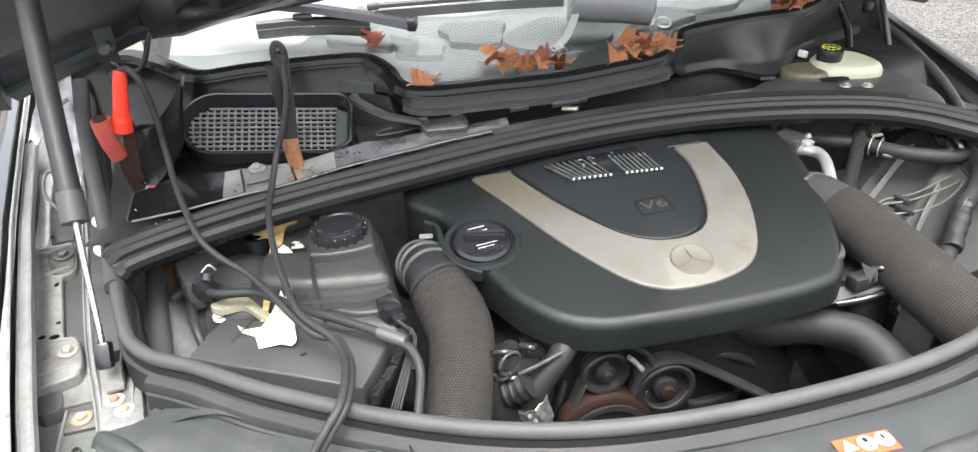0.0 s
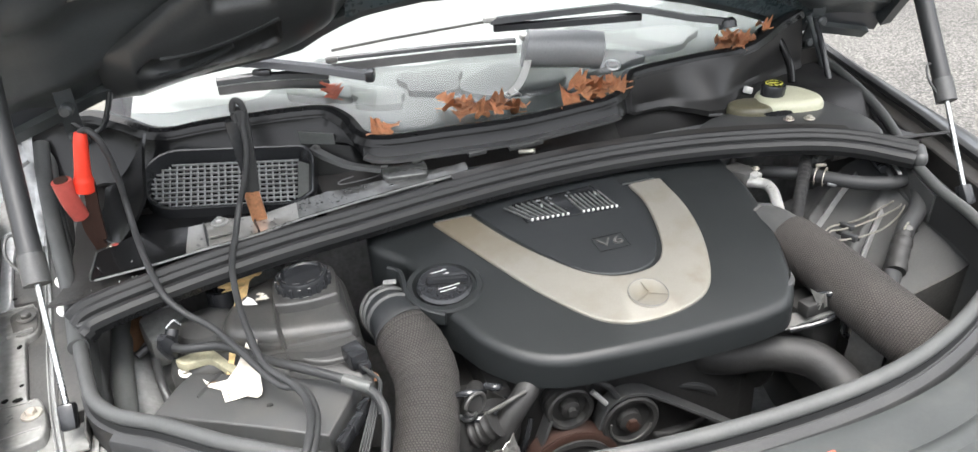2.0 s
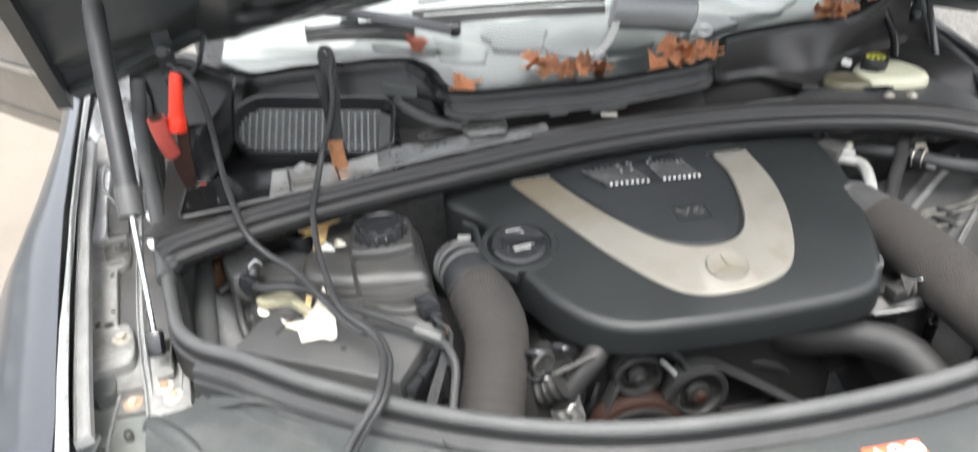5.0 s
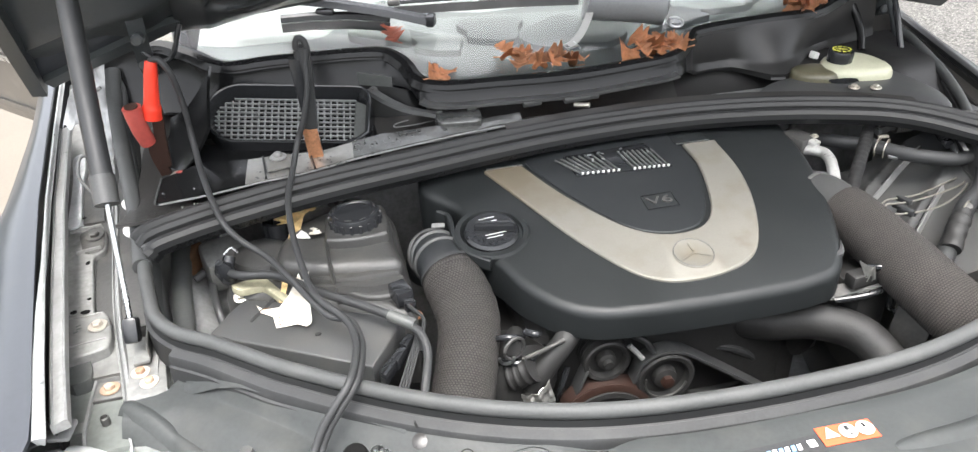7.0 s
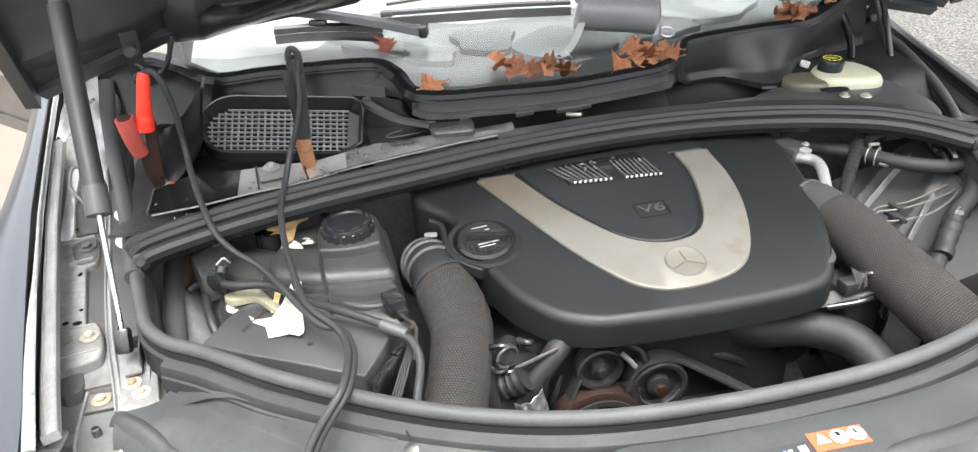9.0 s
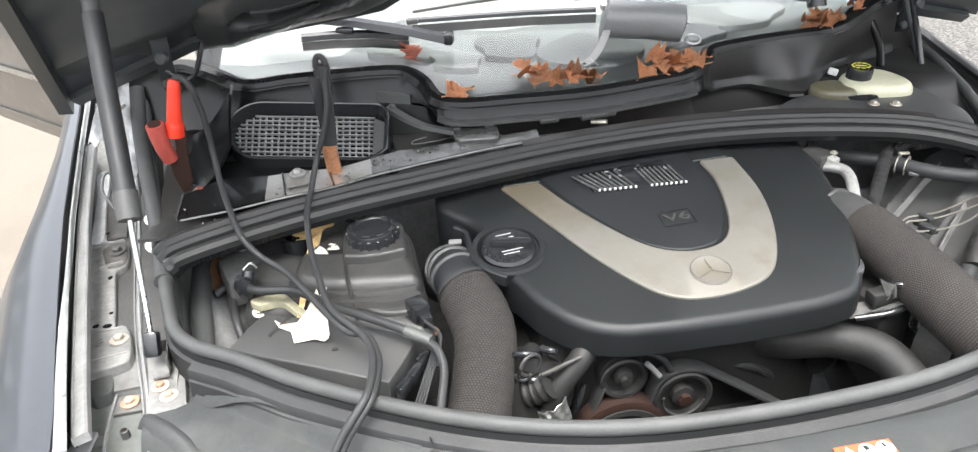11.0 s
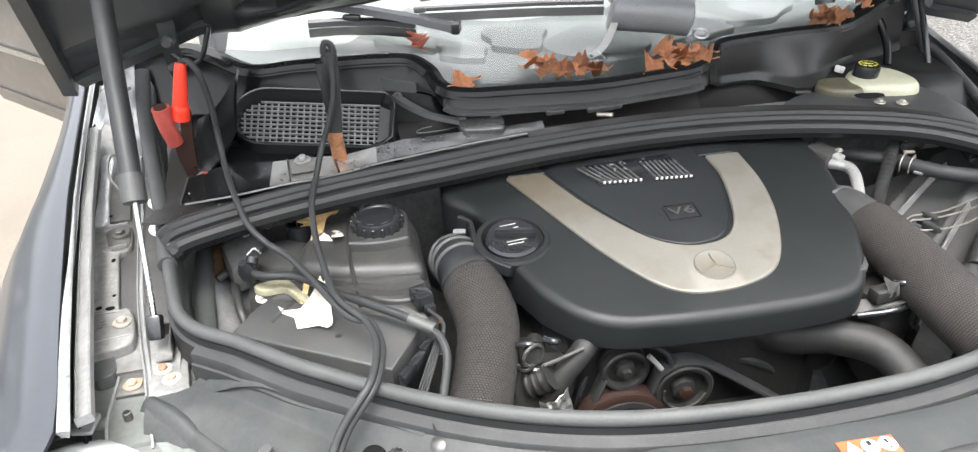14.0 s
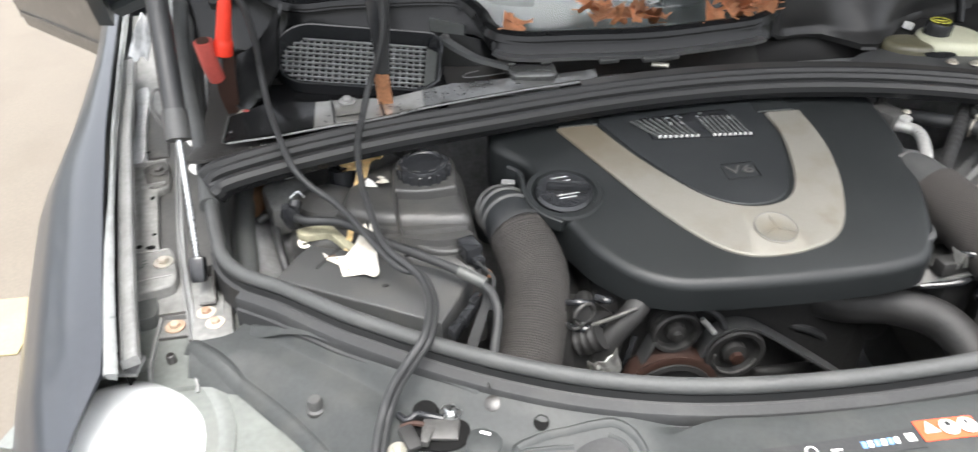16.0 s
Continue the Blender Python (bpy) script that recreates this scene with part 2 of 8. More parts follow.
M = dict(
    cover=mat("cover_plastic", (0.0125, 0.0142, 0.0148), 0.44, spec=0.36, grain=900, bump=0.25, var=0.18, dust=0.12, dust_color=(0.05, 0.052, 0.05)),
    cover_dark=mat("cover_panel", (0.0130, 0.0148, 0.0162), 0.5, spec=0.42, grain=900, bump=0.25, var=0.18, dust=0.1, dust_color=(0.06, 0.06, 0.06)),
    plastic=mat("black_plastic", (0.052, 0.053, 0.053), 0.46, grain=500, bump=0.2, var=0.3, dust=0.3, dust_color=(0.085, 0.08, 0.072)),
    tank=mat("tank_plastic", (0.042, 0.042, 0.041), 0.42, grain=260, bump=0.2, var=0.3, dust=0.35, dust_color=(0.09, 0.085, 0.075)),
    gloss=mat("gloss_black_plastic", (0.018, 0.019, 0.021), 0.24, grain=300, bump=0.0, var=0.25),
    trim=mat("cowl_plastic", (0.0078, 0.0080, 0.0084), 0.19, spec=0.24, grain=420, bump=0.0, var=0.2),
    rubber=mat("seal_rubber", (0.046, 0.047, 0.048), 0.4, grain=350, bump=0.06, var=0.25, dust=0.35, dust_color=(0.10, 0.10, 0.095)),
    seam=mat("panel_paint_grey", (0.072, 0.076, 0.074), 0.38, grain=220, bump=0.12, var=0.25, dust=0.35, dust_color=(0.12, 0.118, 0.110), metal=0.1),
    frontpanel=mat("front_panel_paint", (0.034, 0.037, 0.037), 0.52, spec=0.25, grain=220, bump=0.15, var=0.3, dust=0.35, dust_color=(0.075, 0.074, 0.069)),
    rail=mat("rail_paint", (0.235, 0.238, 0.236), 0.4, grain=160, bump=0.2, var=0.35, dust=0.5, dust_color=(0.05, 0.05, 0.048), metal=0.1),
    flange=mat("flange_light", (0.184, 0.192, 0.192), 0.35, grain=120, bump=0.25, var=0.3, dust=0.45, dust_color=(0.09, 0.085, 0.08)),
    hood_gloss=mat("duct_plastic", (0.026, 0.028, 0.029), 0.33, grain=300, bump=0.06, var=0.3, dust=0.15, dust_color=(0.02, 0.022, 0.022)),
    labelprint=mat("label_print", (0.20, 0.20, 0.19), 0.5, var=0.2, bump=0.02),
    strutblack=mat("strut_paint", (0.018, 0.019, 0.020), 0.4, grain=300, bump=0.1, var=0.2, dust=0.25, dust_color=(0.05, 0.05, 0.05)),
    lip=mat("lip_reflection_and_tab", (0.22, 0.216, 0.205), 0.2, metal=0.4, grain=150, bump=0.02, var=0.14, blotch=22, dust=0.12, dust_color=(0.09, 0.085, 0.08)),
    paint=mat("body_paint_dark_blue", (0.022, 0.025, 0.031), 0.34, grain=150, bump=0.03, var=0.2, coat=0.3, spec=0.5, dust=0.2, dust_color=(0.045, 0.045, 0.046)),
    door=mat("door_paint", (0.060, 0.056, 0.050), 0.3, grain=150, bump=0.03, var=0.2, coat=0.6, dust=0.4, dust_color=(0.12, 0.11, 0.10)),
    hood=mat("hood_inner_paint", (0.042, 0.047, 0.049), 0.40, grain=220, bump=0.1, var=0.3, dust=0.25, dust_color=(0.034, 0.036, 0.036)),
    silver=mat("satin_silver_trim", (0.172, 0.165, 0.144), 0.6, metal=0.3, grain=500, bump=0.08, var=0.12, blotch=11, dust=0.42, dust_color=(0.125, 0.108, 0.076)),
    steel=mat("bright_steel", (0.46, 0.47, 0.47), 0.3, metal=1.0, grain=400, bump=0.1, var=0.2),
    zinc=mat("zinc_bolt", (0.50, 0.48, 0.42), 0.4, metal=0.7, grain=300, bump=0.2, var=0.3, rust=0.35),
    rustybolt=mat("rusty_bolt", (0.42, 0.33, 0.25), 0.6, metal=0.3, grain=300, bump=0.4, var=0.4, rust=0.6, rust_color=(0.22, 0.10, 0.05)),
    alum=mat("cast_aluminium", (0.45, 0.45, 0.43), 0.35, metal=0.85, grain=260, bump=0.35, var=0.3, dust=0.3, dust_color=(0.10, 0.095, 0.08)),
    castdark=mat("cast_dark", (0.070, 0.069, 0.067), 0.5, metal=0.35, grain=220, bump=0.4, var=0.4, dust=0.3),
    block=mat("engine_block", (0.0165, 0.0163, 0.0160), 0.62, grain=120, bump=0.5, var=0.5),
    rust=mat("rusty_pulley", (0.034, 0.015, 0.010), 0.6, metal=0.3, grain=220, bump=0.4, var=0.4, dust=0.3, dust_color=(0.05, 0.04, 0.035)),
    red=mat("red_vinyl", (0.70, 0.040, 0.018), 0.38, grain=180, bump=0.15, var=0.12),
    redold=mat("faded_red_vinyl", (0.34, 0.060, 0.048), 0.5, grain=180, bump=0.2, var=0.25),
    copper=mat("copper_jaw", (0.62, 0.31, 0.17), 0.36, metal=0.85, grain=300, bump=0.5, var=0.4, blotch=40, rust=0.3, rust_color=(0.09, 0.04, 0.02)),
    cable=mat("cable_jacket", (0.028, 0.029, 0.030), 0.55, spec=0.35, grain=300, bump=0.1, var=0.2, dust=0.12, dust_color=(0.09, 0.09, 0.09)),
    paper=mat("white_paper", (0.58, 0.565, 0.505), 0.8, grain=260, bump=0.3, var=0.08, blotch=30, dust=0.45, dust_color=(0.36, 0.29, 0.19)),
    yellow=mat("yellow_leaf", (0.66, 0.47, 0.22), 0.6, grain=200, bump=0.4, var=0.35, blotch=50, dust=0.3, dust_color=(0.35, 0.14, 0.04)),
    leaf=leaf_mat("brown_oak_leaf", (0.43, 0.195, 0.098)),
    leafred=leaf_mat("red_oak_leaf", (0.24, 0.066, 0.04)),
    resv=mat("translucent_reservoir", (0.43, 0.43, 0.32), 0.42, grain=200, bump=0.08, var=0.12, dust=0.3, dust_color=(0.24, 0.24, 0.16)),
    resvdark=mat("stained_reservoir", (0.085, 0.078, 0.05), 0.35, grain=200, bump=0.08, var=0.3, dust=0.3, dust_color=(0.2, 0.19, 0.12)),
    washer=mat("pale_washer", (0.46, 0.42, 0.36), 0.6, metal=0.1, grain=300, bump=0.3, var=0.3, blotch=60, rust=0.3, rust_color=(0.25, 0.12, 0.06)),
    capyellow=mat("yellow_print", (0.70, 0.66, 0.08), 0.5, var=0.2),
    orange=mat("orange_label", (0.72, 0.095, 0.04), 0.35, var=0.06, bump=0.02),
    white=mat("white_print", (0.66, 0.66, 0.64), 0.4, var=0.05, bump=0.02),
    blacklabel=mat("black_label", (0.015, 0.016, 0.017), 0.3, var=0.1, bump=0.02),
    blueprint=mat("blue_print", (0.16, 0.34, 0.66), 0.4, var=0.08, bump=0.02),
    lens=mat("clear_headlamp_lens", (0.80, 0.82, 0.82), 0.06, grain=60, bump=0.0, var=0.04, coat=1.0),
    shapegrey=mat("grey_shape_skin", (0.150, 0.155, 0.158), 0.36, grain=300, bump=0.2, var=0.15),
    strap=mat("grey_band", (0.26, 0.26, 0.25), 0.7, grain=500, bump=0.4, var=0.2),
    # pale for reflected sky, mid grey for the reflected bonnet
    dash=mat("dash_sky_reflection", (0.27, 0.27, 0.266), 0.7, grain=300, bump=0.3, var=0.12),
    dashmid=mat("dash_bonnet_reflection", (0.115, 0.118, 0.118), 0.7, grain=300, bump=0.2, var=0.12),
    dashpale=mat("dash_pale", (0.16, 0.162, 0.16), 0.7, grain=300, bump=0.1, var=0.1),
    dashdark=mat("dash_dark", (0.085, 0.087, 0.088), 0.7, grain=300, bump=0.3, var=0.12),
    foil=mat("heat_shield_foil", (0.55, 0.56, 0.56), 0.24, metal=1.0, grain=120, bump=0.4, var=0.25),
    concrete=mat("driveway_concrete", (0.122, 0.107, 0.088), 0.85, grain=90, bump=0.4, var=0.25, blotch=1.3, dust=0.35, dust_color=(0.096, 0.081, 0.064)),
    asphalt=grit_mat("asphalt", 0.088),
    yellowpaint=mat("yellow_kerb_paint", (0.30, 0.25, 0.145), 0.8, grain=90, bump=0.4, var=0.2),
    bark=mat("bark", (0.10, 0.075, 0.055), 0.9, grain=40, bump=0.8, var=0.3),
    foliage=leaf_mat("tree_foliage", (0.07, 0.09, 0.035)),
    hosemesh=braid_mat("braided_hose", (0.060, 0.055, 0.051), 330.0, 60.0),
    hosemesh2=braid_mat("knitted_hose", (0.060, 0.053, 0.048), 350.0, 78.0),
    finebraid=braid_mat("fine_braid", (0.035, 0.035, 0.036), 420.0, 26.0),
    glass=glass_mat("windscreen_glass", (0.88, 0.90, 0.90), ior=1.5),
    glassback=glass_mat("windscreen_glass_back", (0.9, 0.93, 0.93), ior=1.001),
    shelf=mat("shelf_paint", (0.155, 0.156, 0.150), 0.45, grain=140, bump=0.3, var=0.45, blotch=16, dust=0.45, dust_color=(0.060, 0.058, 0.055), rust=0.12, rust_color=(0.12, 0.085, 0.06)),
    bracketgrey=mat("bracket_paint", (0.25, 0.25, 0.243), 0.42, grain=160, bump=0.25, var=0.4, blotch=18, dust=0.5, dust_color=(0.10, 0.098, 0.094), metal=0.15),
    lamppanel=mat("lamp_panel_lit", (0.105, 0.113, 0.105), 0.42, grain=150, bump=0.15, var=0.3, blotch=12, dust=0.4, dust_color=(0.12, 0.122, 0.112)),
    grillemesh=mat("grille_plastic", (0.19, 0.196, 0.196), 0.32, grain=300, bump=0.05, var=0.35, blotch=40, dust=0.3, dust_color=(0.06, 0.06, 0.06)),
    wetmetal=mat("wet_grey_metal", (0.11, 0.112, 0.110), 0.22, metal=0.55, grain=120, bump=0.05, var=0.35, blotch=25, dust=0.12, dust_color=(0.035, 0.033, 0.03)),
    padlight=mat("light_sound_proofing", (0.46, 0.47, 0.475), 0.5, grain=120, bump=0.35, var=0.3, blotch=20, dust=0.35, dust_color=(0.20, 0.20, 0.195)),
    flangesheen=mat("flange_sky_sheen", (0.038, 0.053, 0.058), 0.28, grain=150, bump=0.02, var=0.2, coat=0.3, dust=0.0),
    lamprim=mat("milky_rim", (0.13, 0.138, 0.13), 0.3, grain=150, bump=0.05, var=0.25, coat=0.4, dust=0.3, dust_color=(0.14, 0.15, 0.14)),
    scuttle=mat("cowl_plastic_right", (0.0175, 0.0172, 0.0172), 0.33, spec=0.3, grain=420, bump=0.0, var=0.25, dust=0.2, dust_color=(0.026, 0.025, 0.024)),
    foam=mat("brown_foam", (0.16, 0.085, 0.042), 0.85, grain=200, bump=0.5, var=0.35),
    lineseal=mat("dull_line", (0.20, 0.19, 0.165), 0.4, metal=0.4, grain=260, bump=0.1, var=0.4, blotch=60),
    yellowed=mat("yellowed_plastic", (0.30, 0.285, 0.20), 0.45, grain=200, bump=0.05, var=0.3, blotch=40, dust=0.3, dust_color=(0.14, 0.12, 0.09)),
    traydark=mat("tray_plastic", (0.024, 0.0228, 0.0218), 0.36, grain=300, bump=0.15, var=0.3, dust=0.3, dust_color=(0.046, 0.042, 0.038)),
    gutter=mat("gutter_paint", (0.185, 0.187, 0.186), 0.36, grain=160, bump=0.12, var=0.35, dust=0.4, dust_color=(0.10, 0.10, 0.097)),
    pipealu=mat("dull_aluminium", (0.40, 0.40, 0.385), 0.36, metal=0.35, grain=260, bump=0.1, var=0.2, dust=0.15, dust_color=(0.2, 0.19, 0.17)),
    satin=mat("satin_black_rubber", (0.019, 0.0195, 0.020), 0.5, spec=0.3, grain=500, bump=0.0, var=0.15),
    water=mat("water_film", (0.030, 0.030, 0.030), 0.05, grain=50, bump=0.0, var=0.05, spec=0.8, coat=1.0),
    ribplate=mat("smoked_clear_plastic", (0.085, 0.088, 0.088), 0.2, grain=300, bump=0.1, var=0.35, blotch=40),
    # near black: stands in for shade in holes and gaps, also colours the lock
    hole_lock_black=mat("hole_shade_and_lock_black", (0.006, 0.006, 0.006), 0.8, spec=0.08, grain=300, bump=0.2, var=0.4),
    carrier=mat("carrier_rubber", (0.030, 0.031, 0.032), 0.58, spec=0.25, grain=350, bump=0.08, var=0.3, dust=0.3, dust_color=(0.07, 0.07, 0.066)),
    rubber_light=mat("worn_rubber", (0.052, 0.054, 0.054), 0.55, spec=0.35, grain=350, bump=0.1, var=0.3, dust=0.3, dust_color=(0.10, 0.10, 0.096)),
)


def stain(m, at, reach, color):
    """A brown stain with a ragged edge round one place."""
    n, l = m.node_tree.nodes, m.node_tree.links
    p = n["Principled BSDF"]
    tc = n.new("ShaderNodeTexCoord")
    far = n.new("ShaderNodeVectorMath")
    far.operation = "DISTANCE"
    far.inputs[1].default_value = at
    l.new(tc.outputs["Object"], far.inputs[0])
    nz = n.new("ShaderNodeTexNoise")
    nz.inputs["Scale"].default_value, nz.inputs["Detail"].default_value = 45.0, 6.0
    l.new(tc.outputs["Object"], nz.inputs["Vector"])
    add = n.new("ShaderNodeMath")
    add.operation = "MULTIPLY_ADD"
    add.inputs[1].default_value = 0.09
    l.new(nz.outputs["Fac"], add.inputs[0])
    l.new(far.outputs["Value"], add.inputs[2])
    cut = n.new("ShaderNodeMapRange")
    cut.inputs["From Min"].default_value, cut.inputs["From Max"].default_value = reach * 0.45, reach
    cut.inputs["To Min"].default_value, cut.inputs["To Max"].default_value = 0.75, 0.0
    l.new(add.outputs[0], cut.inputs["Value"])
    mix = n.new("ShaderNodeMix")
    mix.data_type = "RGBA"
    mix.inputs[7].default_value = (*color, 1)
    l.new(cut.outputs[0], mix.inputs[0])
    l.new(p.inputs["Base Color"].links[0].from_socket, mix.inputs[6])
    l.new(mix.outputs[2], p.inputs["Base Color"])


stain(M["silver"], (0.285, 0.905, 0.945), 0.16, (0.115, 0.092, 0.06))
stain(M["silver"], (0.560, 0.716, 0.917), 0.068, (0.12, 0.105, 0.075))
stain(M["silver"], (0.477, 0.701, 0.914), 0.072, (0.16, 0.142, 0.105))


# ---- mesh helpers ----
def link(name, bm, material, parent=None, label="", sharp=35):
    me = bpy.data.meshes.new(name)
    bm.normal_update()
    bm.to_mesh(me)
    bm.free()
    me.materials.append(material)
    me.polygons.foreach_set("use_smooth", [True] * len(me.polygons))
    me.set_sharp_from_angle(angle=radians(sharp))
    ob = new(name, me)
    if parent is not None:
        ob.parent = parent
        ob.matrix_parent_inverse = Matrix.Translation(-parent.location)
    if label:
        ob["label"] = label
    return ob


def part(name, bm, material, parent, label="", sharp=35):
    """One mesh under a thing or a part."""
    return link(name, bm, material, parent, label, sharp)


def thing(name, at, label, category, group="", kind=""):
    ob = new(name)
    ob.empty_display_size = 0.02
    ob.location = at
    return tagged(ob, label, category, group, kind)


def single(name, bm, material, label, category, group="", kind="", sharp=35):
    return tagged(link(name, bm, material, None, "", sharp), label, category, group, kind)


def cr(pts, n=8, closed=False):
    """A smooth line through the points."""
    p = [Vector(q) for q in pts]
    out, m = [], len(p)
    for i in range(m if closed else m - 1):
        a, b = p[i], p[(i + 1) % m]
        z = p[i - 1] if closed or i > 0 else a * 2 - b
        c = p[(i + 2) % m] if closed or i + 2 < m else b * 2 - a
        for k in range(n):
            t = k / n
            out.append(0.5 * (2 * a + (b - z) * t + (2 * z - 5 * a + 4 * b - c) * t * t + (3 * a - z - 3 * b + c) * t ** 3))
    if not closed:
        out.append(p[-1])
    return out


def box(c, s, rot=(0, 0, 0), bev=0.0015, seg=2):
    bm = bmesh.new()
    bmesh.ops.create_cube(bm, size=1.0)
    bmesh.ops.scale(bm, vec=s, verts=bm.verts)
    if bev > 0:
        bmesh.ops.bevel(bm, geom=bm.edges[:], offset=min(bev, min(s) * 0.45), segments=seg, profile=0.5, affect="EDGES")
    bmesh.ops.transform(bm, matrix=pose(*c, *rot), verts=bm.verts)
    return bm


def merge(*many):
    """Several meshes of one part as one."""
    out = bmesh.new()
    for bm in many:
        me = bpy.data.meshes.new("tmp")
        bm.to_mesh(me)
        bm.free()
        out.from_mesh(me)
        bpy.data.meshes.remove(me)
    return out


def lathe(profile, c=(0, 0, 0), rot=(0, 0, 0), seg=28, scale=(1, 1, 1)):
    """Turned round z: (radius, height) from the bottom to the top."""
    bm = bmesh.new()
    rings = []
    for r, z in profile:
        if r < 1e-6:
            rings.append([bm.verts.new((0, 0, z))])
        else:
            rings.append([bm.verts.new((r * math.cos(2 * math.pi * k / seg), r * math.sin(2 * math.pi * k / seg), z)) for k in range(seg)])
    for a, b in zip(rings, rings[1:]):
        for k in range(seg):
            q = [a[k % len(a)], a[(k + 1) % len(a)], b[(k + 1) % len(b)], b[k % len(b)]]
            q = [v for i, v in enumerate(q) if v not in q[:i]]
            if len(q) > 2:
                bm.faces.new(q)
    for ring, flip in ((rings[0], True), (rings[-1], False)):
        if len(ring) > 2:
            bm.faces.new(ring[::-1] if flip else ring)
    bmesh.ops.transform(bm, matrix=pose(*c, *rot) @ Matrix.Diagonal((*scale, 1)), verts=bm.verts)
    return bm


def frames_along(line, up=(0, 0, 1)):
    line = [Vector(p) for p in line]
    out = []
    for i, p in enumerate(line):
        t = (line[min(i + 1, len(line) - 1)] - line[max(i - 1, 0)]).normalized()
        side = t.cross(Vector(up))
        side = side.normalized() if side.length > 1e-4 else Vector((1, 0, 0))
        out.append((p, side, side.cross(t).normalized()))
    return out


def sweep(profile, line, up=(0, 0, 1), closed=True, caps=True):
    """A profile of (right, up) drawn along a line."""
    bm = bmesh.new()
    uv = bm.loops.layers.uv.new("UVMap")
    rings, length, last = [], [], None
    for p, side, above in frames_along(line, up):
        rings.append([bm.verts.new(p + side * a + above * b) for a, b in profile])
        length.append(0.0 if last is None else length[-1] + (p - last).length)
        last = p
    m = len(profile)
    for i in range(len(rings) - 1):
        for k in range(m if closed else m - 1):
            f = bm.faces.new((rings[i][k], rings[i][(k + 1) % m], rings[i + 1][(k + 1) % m], rings[i + 1][k]))
            for loop, (u, v) in zip(f.loops, ((k, i), (k + 1, i), (k + 1, i + 1), (k, i + 1))):
                loop[uv].uv = (u / m, length[v])
    if caps and closed:
        bm.faces.new(rings[0][::-1])
        bm.faces.new(rings[-1])
    bmesh.ops.recalc_face_normals(bm, faces=bm.faces[:])
    return bm


def circle(r, seg=12, flat=1.0):
    return [(r * math.cos(2 * math.pi * k / seg), flat * r * math.sin(2 * math.pi * k / seg)) for k in range(seg)]


def tube(pts, r, seg=12, n=8, smooth=True):
    return sweep(circle(r, seg), cr(pts, n) if smooth else pts)


def corrugated(pts, radius, seg=28, n=8):
    """A tube whose radius follows radius(t), t from 0 to 1."""
    line = cr(pts, n)
    bm = sweep(circle(1.0, seg), line)
    vs = list(bm.verts)
    for i, p in enumerate(line):
        k = radius(i / (len(line) - 1))
        for v in vs[i * seg:(i + 1) * seg]:
            v.co = p + (v.co - p) * k
    return bm


def outline_prism(poly, low, high, round_=0.006, steps=4, inward=True):
    """A plate over a closed outline: low(x, y) and high(x, y) give its heights; its upper edge is rounded."""
    bm = bmesh.new()
    poly = [Vector((p[0], p[1])) for p in poly]
    m = len(poly)
    area = sum(poly[i].x * poly[(i + 1) % m].y - poly[(i + 1) % m].x * poly[i].y for i in range(m))
    if area < 0:
        poly.reverse()
    nrm = []
    for i in range(m):
        t = (poly[(i + 1) % m] - poly[i - 1]).normalized()
        nrm.append(Vector((-t.y, t.x)))
    rings = [[bm.verts.new((p.x, p.y, low(p.x, p.y))) for p in poly]]
    for s in range(steps + 1):
        a = math.pi / 2 * s / steps
        ring = []
        for p, q in zip(poly, nrm):
            w = p + q * round_ * (1 - math.cos(a))
            ring.append(bm.verts.new((w.x, w.y, high(w.x, w.y) - round_ * (1 - math.sin(a)))))
        rings.append(ring)
    for a, b in zip(rings, rings[1:]):
        for k in range(m):
            bm.faces.new((a[k], a[(k + 1) % m], b[(k + 1) % m], b[k]))
    top = bm.faces.new(rings[-1])
    bot = bm.faces.new(rings[0][::-1])
    bm.normal_update()
    bmesh.ops.triangulate(bm, faces=[top, bot])
    return bm


def sheet(f, nu, nv, thick=0.0):
    """A surface f(u, v) over the unit square, with a back at the given thickness."""
    bm = bmesh.new()
    g = [[bm.verts.new(f(i / nu, j / nv)) for j in range(nv + 1)] for i in range(nu + 1)]
    for i in range(nu):
        for j in range(nv):
            bm.faces.new((g[i][j], g[i + 1][j], g[i + 1][j + 1], g[i][j + 1]))
    if thick:
        bm.normal_update()
        bmesh.ops.solidify(bm, geom=bm.faces[:], thickness=thick)
    return bm


def bolt(name, c, r, material, parent=None, washer=True, rot=(0, 0, 0), label="", group="", disc=None):
    bms = [lathe([(r * 0.62, 0), (r * 0.62, r * 0.5), (r * 0.5, r * 0.62), (0, r * 0.62)], c, rot, 6)]
    if washer and disc is not None:
        head = part(name, bms[0], material, parent, label)
        part("washer", lathe([(r, -r * 0.15), (r * 1.14, 0), (r * 1.08, r * 0.12), (r * 0.6, r * 0.15)], c, rot, 24), disc, head, "pale flaking washer")
        return head
    if washer:
        bms.append(lathe([(r, -r * 0.15), (r * 1.12, 0), (r * 1.05, r * 0.14), (r * 0.6, r * 0.18)], c, rot, 20))
    bm = merge(*bms)
    if parent is not None:
        return part(name, bm, material, parent, label)
    return single(name, bm, material, label, "bolt", group)


def interp(x, table):
    return float(np.interp(x, [a for a, _ in table], [b for _, b in table]))

